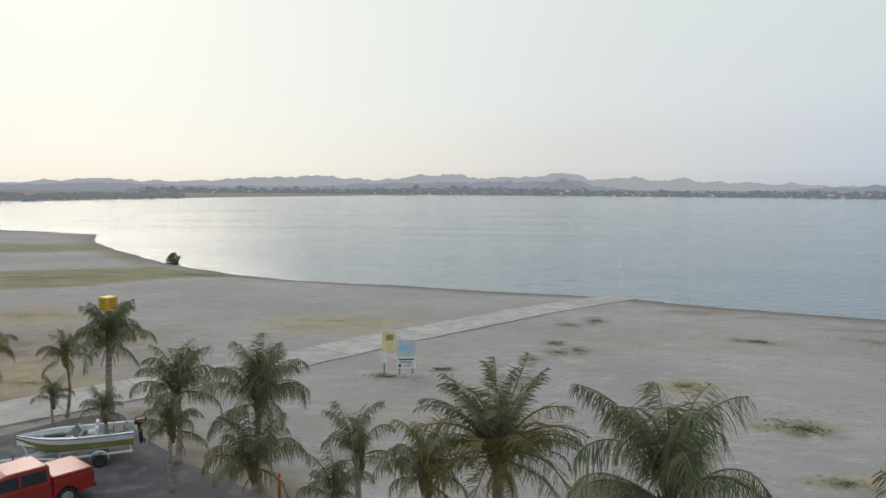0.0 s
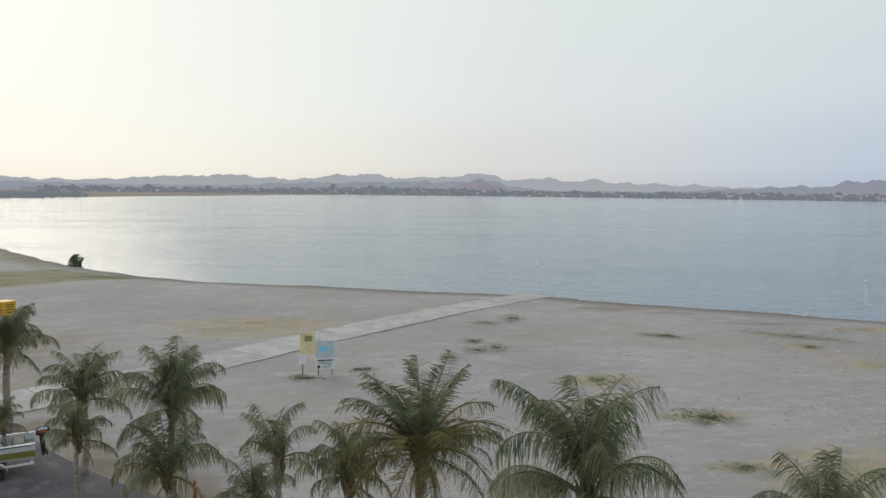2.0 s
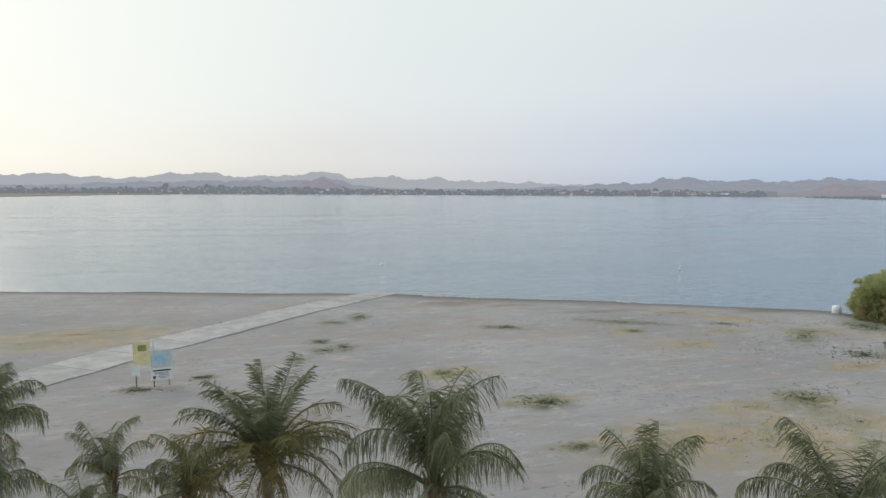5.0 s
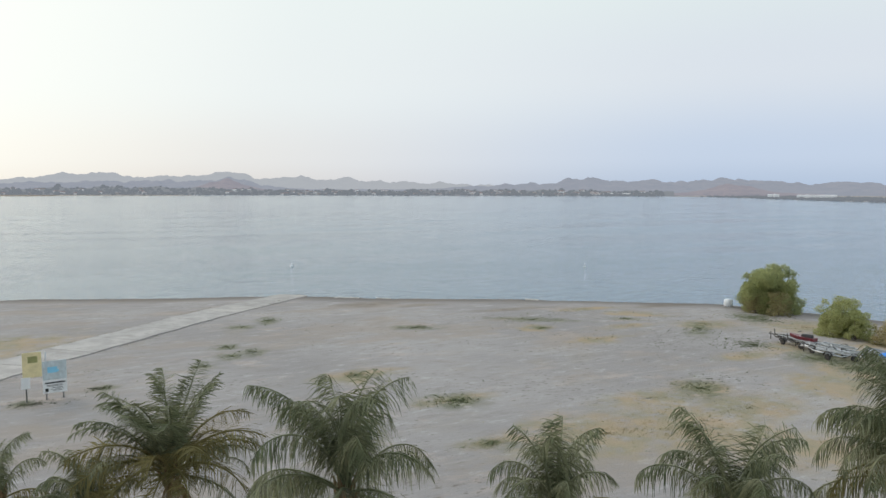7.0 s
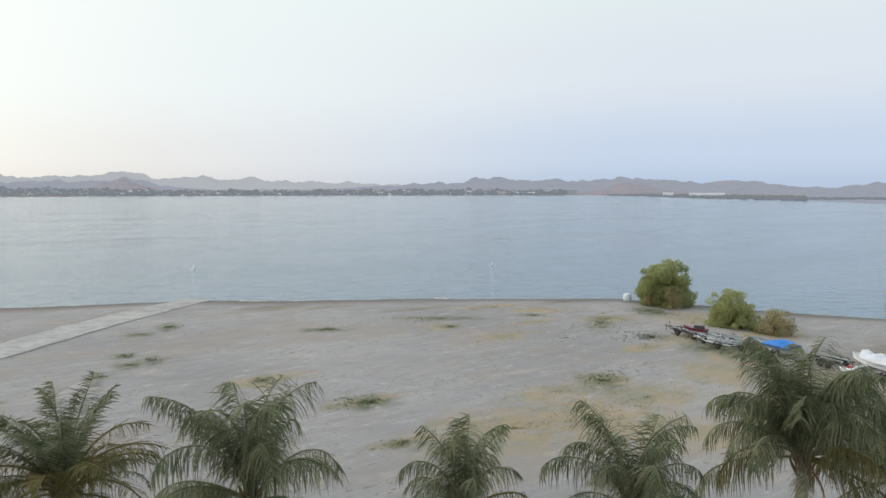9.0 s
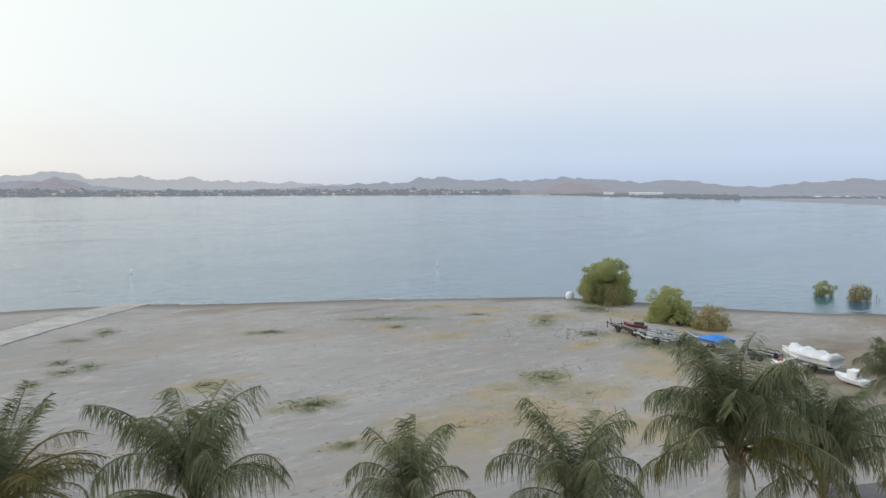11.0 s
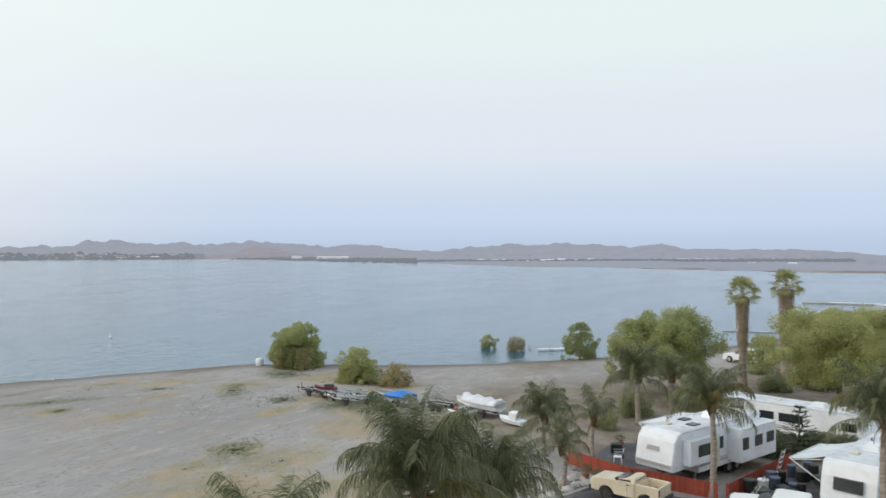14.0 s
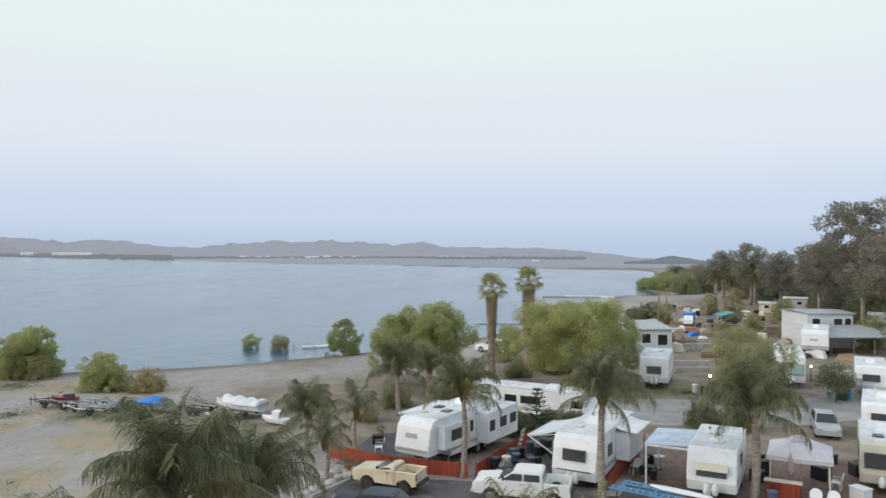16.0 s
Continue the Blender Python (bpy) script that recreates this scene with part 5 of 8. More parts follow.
pickup(pose(-16.1, 26.8, 0.03, 0, 0, 230), REDP, "bright red pickup truck with a red bed cover", 5.3, 1.9, 1.78, True, REDP)
pickup(pose(36.35, 8.3, 0.03, 0, 0, 77), TANP, "old tan pickup truck with an empty bed", 3.75, 1.5, 1.45, False, None, 0.04, "vehicles on the drive", DARKM)
pickup(pose(35.75, 1.2, 0.03, 0, 0, 85), WHITEP, "white crew-cab pickup truck on the asphalt drive", 4.9, 1.84, 1.68, True, None, 0.02, "vehicles on the drive")
sedan(pose(31.95, 8.1, 0.03, 0, 0, 84), BLUEP, "dark blue sedan on the asphalt drive", group="vehicles on the drive")
sedan(pose(52.6, -18.9, 0.03, 0, 0, 168), GREYP, "silver hatchback car on the gravel lane", 4.1, 1.62, 1.42, True)


# ---------------------------------------------------------------- travel trailers
def window(parent, x, y, z, w, h, axis="y", out=1, glass=GLASS, round_=0.05):
    """A framed window on a wall that faces along axis; out: the way it faces."""
    if axis == "y":
        f = part("window", Geo().box((x, y + out * 0.012, z), (w + 0.08, 0.03, h + 0.08), round_), FRAME, parent)
        part("pane", Geo().box((x, y + out * 0.03, z), (w, 0.012, h), 0.03), glass, f)
    else:
        f = part("window", Geo().box((x + out * 0.012, y, z), (0.03, w + 0.08, h + 0.08), round_), FRAME, parent)
        part("pane", Geo().box((x + out * 0.03, y, z), (0.012, w, h), 0.03), glass, f)
    return f


def roof_gear(ob, items, z):
    for kind_, x, y in items:
        if kind_ == "ac":
            g = Geo().prism([(x - 0.5, z), (x - 0.4, z + 0.3), (x + 0.3, z + 0.32), (x + 0.5, z)], y - 0.38, y + 0.38, 0.05, 0.05)
            part("air_conditioner", g, WHITE, ob)
        elif kind_ == "vent":
            part("roof_vent", Geo().box((x, y, z + 0.05), (0.42, 0.42, 0.12), 0.03), CREAM, ob)
        elif kind_ == "hatch":
            part("skylight", Geo().box((x, y, z + 0.03), (0.7, 0.55, 0.08), 0.03), GLASS, ob)
        elif kind_ == "pipe":
            part("vent_pipe", Geo().tube([(x, y, z - 0.02), (x, y, z + 0.14), (x, y, z + 0.16)], [0.06, 0.06, 0.09], 8), GALV, ob)
        elif kind_ == "dish":
            part("antenna", Geo().tube([(x, y, z), (x, y, z + 0.08), (x, y, z + 0.16), (x, y, z + 0.2)], [0.36, 0.4, 0.32, 0.1], 16), WHITE, ob)


def awning(ob, x0, x1, y, out, reach, z, drop, cloth=AWN, arms=True):
    """Roll-out cloth along a side; out: +1 or -1 along y."""
    g = Geo()
    n = 6
    rings = []
    for i in range(n + 1):
        k = i / n
        yy_, z_ = y + out * reach * k, z - drop * k - 0.08 * math.sin(math.pi * k)
        rings.append([(x0, yy_, z_), (x1, yy_, z_), (x1, yy_, z_ + 0.02), (x0, yy_, z_ + 0.02)])
    a = part("awning", g.loft(rings), cloth, ob, "roll-out awning")
    part("awning_roller", Geo().tube([(x0, y + out * reach, z - drop), (x1, y + out * reach, z - drop)], 0.06, 8), ALU, a)
    if arms:
        for x in (x0, x1):
            part("awning_arm", Geo().tube([(x, y, z - 1.6), (x, y + out * reach, z - drop)], 0.03, 6), WHITE, a)
            part("awning_arm", Geo().tube([(x, y, z - 0.2), (x, y + out * reach * 0.96, z - drop - 0.05)], 0.025, 6), WHITE, a)


def trailer(m, L, W, H, label, fifth=False, paint=WHITE, group="travel trailers at the campsites", gear=(), windows=(), front=None, slides=(), stripe=True, floor=0.55, category="travel trailer", name="travel_trailer", nose=0.35):
    """A trailer whose front wall is at local x = 0 and which runs along +x. windows: (side, x, z, w, h)."""
    ob = thing(name, m, label, category, group)
    if fifth:
        out = [(0.12, 1.0), (0.0, 1.25), (0.28, H - 0.45), (0.62, H - 0.06), (0.9, H), (L - 0.12, H), (L, H - 0.1), (L, floor), (2.5, floor), (2.35, 1.0)]
    else:
        out = [(0.15, floor), (0.0, floor + 0.5), (nose * 0.5, H - 0.7), (nose, H - 0.15), (nose + 0.25, H), (L - 0.12, H), (L, H - 0.1), (L, floor)]
    body = part("body", Geo().prism(out, -W / 2, W / 2, 0.0, 0.05), paint, ob)
    rx0 = 0.95 if fifth else nose + 0.3
    part("roof", Geo().box(((L + rx0) / 2, 0, H + 0.012), (L - rx0 - 0.08, W - 0.16, 0.03), 0.01), ROOFW, ob, "dusty white roof membrane")
    for sgn in (-1, 1):
        part("roof_rail", Geo().box(((L + rx0) / 2, sgn * (W / 2 - 0.02), H - 0.03), (L - rx0, 0.06, 0.05), 0.01), ALU, ob)
        if stripe:
            for z_, h_ in ((floor + 0.52, 0.06), (floor + 0.38, 0.12)):
                part("stripe", Geo().box(((L + 2.4) / 2 if fifth else L / 2 + 0.1, sgn * (W / 2 + 0.003), z_), (L - 2.5 if fifth else L - 0.4, 0.008, h_), 0.002), STRIPE, ob)
    roof_gear(ob, gear, H + 0.02)
    for side, x, z, w, h in windows:
        window(ob, x, side * W / 2, z, w, h, "y", side)
    if front:
        z, w, h, kind_ = front
        if fifth:
            lb = part("front_band", Geo().box((0.015, 0, 1.3), (0.05, W - 0.14, 0.16), 0.01), STRIPE, ob)
            lg = part("front_logo", slab_poly(Geo(), [(0.12, 0.5, 1.95), (0.12, -0.35, 1.95), (0.17, -0.3, 2.2), (0.17, 0.45, 2.2)], 0.008), STRIPE, ob, "faded grey script mark")
        else:
            x_ = nose * 0.28
            f_ = part("window", slab_poly(Geo(), [(x_ - 0.1, -w / 2 - .04, z - h / 2 - .04), (x_ - 0.1, w / 2 + .04, z - h / 2 - .04), (x_ - 0.0, w / 2 + .04, z + h / 2 + .04), (x_ - 0.0, -w / 2 - .04, z + h / 2 + .04)], 0.06), FRAME, ob)
            part("pane", slab_poly(Geo(), [(x_ - 0.12, -w / 2, z - h / 2), (x_ - 0.12, w / 2, z - h / 2), (x_ - 0.02, w / 2, z + h / 2), (x_ - 0.02, -w / 2, z + h / 2)], 0.056), GLASS if kind_ != "lit_front" else LITPANE, f_)
            if kind_ == "visor":
                part("visor", slab_poly(Geo(), [(-0.28, -w / 2 - .12, z + h * 0.15), (-0.28, w / 2 + .12, z + h * 0.15), (x_ + 0.02, w / 2 + .1, z + h / 2 + 0.1), (x_ + 0.02, -w / 2 - .1, z + h / 2 + 0.1)], 0.015), CREAM, ob)
    for side, x, l_, d, z0, z1, wins in slides:
        yc = side * (W / 2 + d / 2)
        sl = part("slide_out", Geo().box((x + l_ / 2, yc, (z0 + z1) / 2), (l_, d, z1 - z0), 0.04), paint, ob)
        part("slide_roof", Geo().box((x + l_ / 2, yc, z1 + 0.02), (l_ + 0.06, d + 0.04, 0.04), 0.015), ROOFW, sl)
        for wx_, wz, ww, wh in wins:
            f_ = part("slide_window", Geo().box((x + wx_, side * (W / 2 + d + 0.012), wz), (ww + 0.08, 0.03, wh + 0.08), 0.04), FRAME, sl)
    for x in ((L * 0.62, L * 0.62 + 0.85) if L > 6 else (L * 0.6,)):
        for sgn in (-1, 1):
            wheel(ob, x, sgn * (W / 2 - 0.14), 0.35, 0.35, 0.22)
    part("chassis", Geo().box(((L + (2.4 if fifth else 0.4)) / 2, 0, floor - 0.1), (L - (2.6 if fifth else 0.6), W * 0.7, 0.2), 0.03), DARKM, ob)
    if fifth:
        part("king_pin", Geo().box((0.9, 0, 0.85), (0.5, 0.5, 0.34), 0.05), DARKM, ob)
        part("jack", Geo().tube([(0.8, 0, 0.72), (0.55, 0.35, -0.01)], 0.035, 6), GALV, ob)
        part("jack", Geo().tube([(0.8, 0, 0.72), (0.55, -0.35, -0.01)], 0.035, 6), GALV, ob)
        part("jack", Geo().tube([(0.8, 0, 0.72), (1.25, 0.0, -0.01)], 0.035, 6), GALV, ob)
        for sgn in (-1, 1):
            part("landing_leg", Geo().box((2.7, sgn * 0.8, 0.35), (0.12, 0.12, 0.72), 0.02), GALV, ob)
    else:
        part("hitch", Geo().tube([(0.5, -0.5, floor - 0.1), (-0.75, 0, floor - 0.08), (0.5, 0.5, floor - 0.1)], 0.05, 6), DARKM, ob)
        part("hitch_jack", Geo().tube([(-0.5, 0, 0.0), (-0.5, 0, 0.75)], 0.04, 6), GALV, ob)
        for y_ in (-0.2, 0.2):
            part("gas_bottle", Geo().tube([(-0.25, y_, floor - 0.06), (-0.25, y_, floor), (-0.25, y_, floor + 0.32), (-0.25, y_, floor + 0.42), (-0.25, y_, floor + 0.5)], [0.13, 0.16, 0.16, 0.1, 0.05], 12), SIGNW, ob, "white gas bottle")
    return ob


def steady(x, y, ang):
    return pose(x, y, 0.03, 0, 0, ang)


# fifth-wheel trailer with two slide-outs
A = trailer(steady(39.2, 7.75, -24.4), 9.0, 2.4, 2.98, "white fifth-wheel trailer with two slide-outs behind a red fence", True,
            gear=(("hatch", 3.0, -0.5), ("hatch", 3.7, 0.5), ("vent", 2.0, 0.5), ("ac", 5.6, 0.0), ("vent", 7.2, -0.4), ("pipe", 8.0, 0.6)),
            front=(0, 0, 0, ""), slides=((-1, 0.95, 2.3, 0.5, 1.25, 2.55, ((1.3, 1.98, 1.1, 0.55),)), (-1, 5.3, 3.9, 0.85, 0.75, 2.6, ((0.5, 1.8, 0.55, 0.6), (1.9, 1.8, 0.75, 0.55), (3.2, 1.8, 0.75, 0.55)))),
            windows=((-1, 4.6, 1.9, 0.5, 0.6),))
awning(A, 2.6, 7.0, 1.25, 1, 1.6, 2.9, 0.35)
part("door", Geo().box((4.1, -1.262, 1.55), (0.66, 0.03, 1.75), 0.03), CREAM, A, "closed cream entry door")
# long trailer lying across behind it
trailer(steady(52.8, -3.3, 70.7), 9.8, 2.4, 2.3, "long white travel trailer with a row of dark windows", gear=(("ac", 3.2, 0.3), ("vent", 6, 0), ("pipe", 7.5, 0.4), ("vent", 1.6, 0.2)),
        windows=((1, 1.1, 1.45, 0.8, 0.45), (1, 4.7, 1.45, 1.5, 0.5), (1, 6.3, 1.45, 0.9, 0.5), (1, 8.4, 1.45, 0.9, 0.55)), nose=0.7, floor=0.35)
# trailer with an awning on one side and a covered slide-out on the other
C = trailer(steady(37.6, -1.35, -20.5), 7.6, 2.45, 2.82, "white travel trailer with a large front window and an open awning", gear=(("vent", 2.2, 0.4), ("ac", 3.6, 0), ("pipe", 5.5, 0.7), ("vent", 6.4, -0.3)),
            front=(1.85, 1.15, 0.5, "plain"), slides=((-1, 3.6, 3.0, 0.8, 0.9, 2.45, ()),), windows=((-1, 2.5, 1.75, 0.7, 0.6), (1, 2.3, 1.75, 0.8, 0.6)), nose=0.45)
awning(C, 1.3, 5.2, 1.22, 1, 1.9, 2.75, 0.5)
awning(C, 3.5, 6.7, -1.22, -1, 1.25, 2.75, 0.2, AWN, False)
part("front_trim", Geo().box((-0.0, 0, 1.05), (0.05, 1.9, 0.05), 0.01), BLACK, C)
D = trailer(steady(36.8, -8.15, -18), 5.8, 2.4, 2.62, "white travel trailer with a visored front window and gas bottles", gear=(("dish", 2.0, -0.1), ("vent", 3.5, 0.3), ("pipe", 4.6, 0.6)),
            front=(1.6, 1.35, 0.5, "visor"), windows=((-1, 2.5, 1.75, 0.9, 0.6), (1, 3.2, 1.75, 0.9, 0.6)), nose=0.4)
# its fixed patio roof
pr = thing("patio_roof", steady(36.8, -8.15, -18), "blue-grey patio roof on white posts beside a trailer", "patio cover")
g = Geo()
n_ = 12
g.loft([[(0.9 + 3.8 * k / n_, y_, 2.5 - 0.06 * (y_ - 1.2) + 0.02 * (k % 2)) for k in range(n_ + 1)] + [(0.9 + 3.8 * k / n_, y_, 2.46 - 0.06 * (y_ - 1.2)) for k in range(n_, -1, -1)] for y_ in (1.22, 2.4, 3.5)])
part("roof_panel", g, BLUEROOF, pr)
for x_ in (0.95, 4.6):
    part("post", Geo().box((x_, 3.4, 1.15), (0.09, 0.09, 2.36), 0.015), WHITE, pr)
part("beam", Geo().box((2.8, 3.42, 2.28), (3.8, 0.08, 0.12), 0.015), WHITE, pr)
part("front_beam", Geo().box((0.93, 2.35, 2.3), (0.08, 2.2, 0.1), 0.015), WHITE, pr)

FARPARK = "trailers deeper in the park"
E_ = trailer(steady(67.2, -9.2, -12), 6.5, 2.6, 2.9, "old white trailer with a tarpaulin on its roof", group=FARPARK, front=(1.7, 1.2, 0.6, "plain"), gear=(("ac", 2.5, 0.2), ("vent", 4, -.4)), nose=0.3, paint=WHITE)
trailer(steady(69.4, -21.7, -14), 8.0, 2.45, 3.0, "white motorhome with a lit pale teal windscreen", group=FARPARK, front=(1.75, 2.0, 0.85, "lit_front"), gear=(("ac", 2.0, 0), ("vent", 4, 0.5), ("vent", 5.4, -.4), ("pipe", 3.0, .8)), nose=0.2, category="motorhome", name="motorhome")
trailer(steady(90.2, -30.6, -20), 8.5, 2.9, 3.2, "white fifth-wheel trailer facing the lane", True, group=FARPARK, front=(0, 0, 0, ""), gear=(("ac", 4, 0),))
trailer(steady(66.0, -27.2, -20), 6.5, 2.5, 2.7, "white travel trailer beside a small canopy", group=FARPARK, front=(1.7, 1.2, 0.5, "plain"), gear=(("ac", 2.5, 0), ("vent", 4, 0.4)), nose=0.4)
trailer(steady(50.0, -21.5, -22), 5.8, 2.4, 2.6, "white travel trailer beside the gravel lane", group=FARPARK, front=(1.7, 1.2, 0.5, "plain"), gear=(("ac", 2.8, 0), ("vent", 4.5, 0.3)), windows=((1, 1.6, 1.7, 0.8, 0.6), (1, 3.4, 1.7, 1.0, 0.6)), nose=0.4)
trailer(steady(39.3, -17.3, -20), 6.0, 2.4, 2.65, "cream motorhome with a dark windscreen", group=FARPARK, paint=CREAM, front=(1.75, 1.9, 0.7, "plain"), gear=(("hatch", 1.8, 0.3), ("ac", 3.5, 0)), windows=((1, 1.4, 1.7, 0.8, 0.6), (1, 3.0, 1.7, 1.1, 0.6)), nose=0.3, category="motorhome", name="motorhome")


# ---------------------------------------------------------------- fences of red boards
BOARD = Geo().box((0, 0, 0.43), (0.135, 0.022, 0.84), 0.006).mesh("board", REDWOOD)


def fence(pts, label="red-stained board fence round a campsite"):
    ob = thing("fence", pose(0, 0, 0), label, "fence", "red fences of the campsites")
    for a, b in zip(pts, pts[1:]):
        a, b = Vector((*a, 0)), Vector((*b, 0))
        d = b - a
        ang = math.degrees(math.atan2(d.y, d.x))
        n = max(2, int(d.length / 0.145))
        for i in range(n):
            p = a + d * ((i + 0.5) / n)
            part("board", BOARD, None, ob, at=pose(p.x, p.y, 0.012 * math.sin(i * 2.1), 0, 0, ang + 1.2 * math.sin(i * 5.3)))
        nrm = Vector((-d.y, d.x, 0)).normalized() * 0.05
        for z_ in (0.2, 0.7):
            g = Geo().box((0, 0, 0), (d.length, 0.04, 0.09), 0.006)
            c = a.lerp(b, 0.5) + nrm
            part("rail", g, REDWOOD, ob, at=pose(c.x, c.y, z_, 0, 0, ang))
        for i in range(int(d.length / 2.4) + 1):
            p = a + d * min(1, i * 2.4 / d.length) + nrm * 1.6
            part("post", Geo().box((0, 0, 0.42), (0.09, 0.09, 0.9), 0.01), REDWOOD, ob, at=pose(p.x, p.y, 0, 0, 0, ang))
    return ob


fence([(41.4, 13.2), (39.6, 9.7), (38.75, 4.4)])
fence([(38.9, 3.9), (46.6, 1.3)])
fence([(38.0, -3.2), (47.1, -6.1)])
# ---------------------------------------------------------------- boats and boat trailers
def hull_rings(L, W, H, sheer=0.18, n=14, inset=0.0, floor_=None):
    """Cross-sections of a hull from stern (x = 0) to bow (x = L), keel at z = 0."""
    rings = []
    for i in range(n + 1):
        k = i / n
        w = W / 2 * (1 - max(0, (k - 0.45) / 0.55) ** 2.3) * (0.94 + 0.06 * min(1, k * 4)) - inset
        w = max(w, 0.03)
        top = H + sheer * k * k
        keel = 0.0 if k < 0.6 else (H * 0.85) * ((k - 0.6) / 0.4) ** 2.2
        chine = keel + (top - keel) * (0.3 + 0.18 * k)
        x = L * k
        rings.append([(x, 0, keel), (x, w * 0.82, chine), (x, w, top), (x, -w, top), (x, -w * 0.82, chine)])
    return rings


def boat_trailer(m, L, label, paint=GALV, group="boat trailers on the beach", bunks=True, name="boat_trailer", wheels=1):
    ob = thing(name, m, label, "boat trailer", group)
    for sgn in (-1, 1):
        part("frame_rail", Geo().tube([(0, sgn * 0.85, 0.5), (L * 0.62, sgn * 0.8, 0.5), (L * 0.9, 0.06 * sgn, 0.5)], 0.055, 6), paint, ob)
        if bunks:
            part("bunk", Geo().box((L * 0.32, sgn * 0.45, 0.66), (L * 0.6, 0.1, 0.1), 0.015), WHITE if paint is WHITE else GREYP, ob)
        for k in range(wheels):
            x_ = L * 0.28 + k * 0.72
            wheel(ob, x_, sgn * 1.02, 0.27, 0.27, 0.16, DARKM)
            g = Geo()
            rings = []
            for j in range(7):
                a = math.pi * j / 6
                x2, z2 = x_ + 0.4 * math.cos(a), 0.34 + 0.38 * math.sin(a)
                rings.append([(x2, sgn * 0.9, z2), (x2, sgn * 1.14, z2), (x2, sgn * 1.14, z2 + 0.02), (x2, sgn * 0.9, z2 + 0.02)])
            part("mudguard", g.loft(rings), WHITE if paint is WHITE else DARKM, ob)
    for x_ in (0.1, L * 0.3, L * 0.6):
        part("cross_bar", Geo().tube([(x_, -0.85, 0.5), (x_, 0.85, 0.5)], 0.045, 6), paint, ob)
    part("tow_bar", Geo().tube([(L * 0.6, 0, 0.5), (L * 1.08, 0, 0.48)], 0.055, 6), paint, ob)
    part("jack", Geo().tube([(L * 0.98, 0.12, 0.0), (L * 0.98, 0.12, 0.75)], 0.035, 6), DARKM, ob)
    part("winch_post", Geo().tube([(L * 0.86, 0, 0.5), (L * 0.9, 0, 1.05)], 0.04, 6), paint, ob)
    return ob


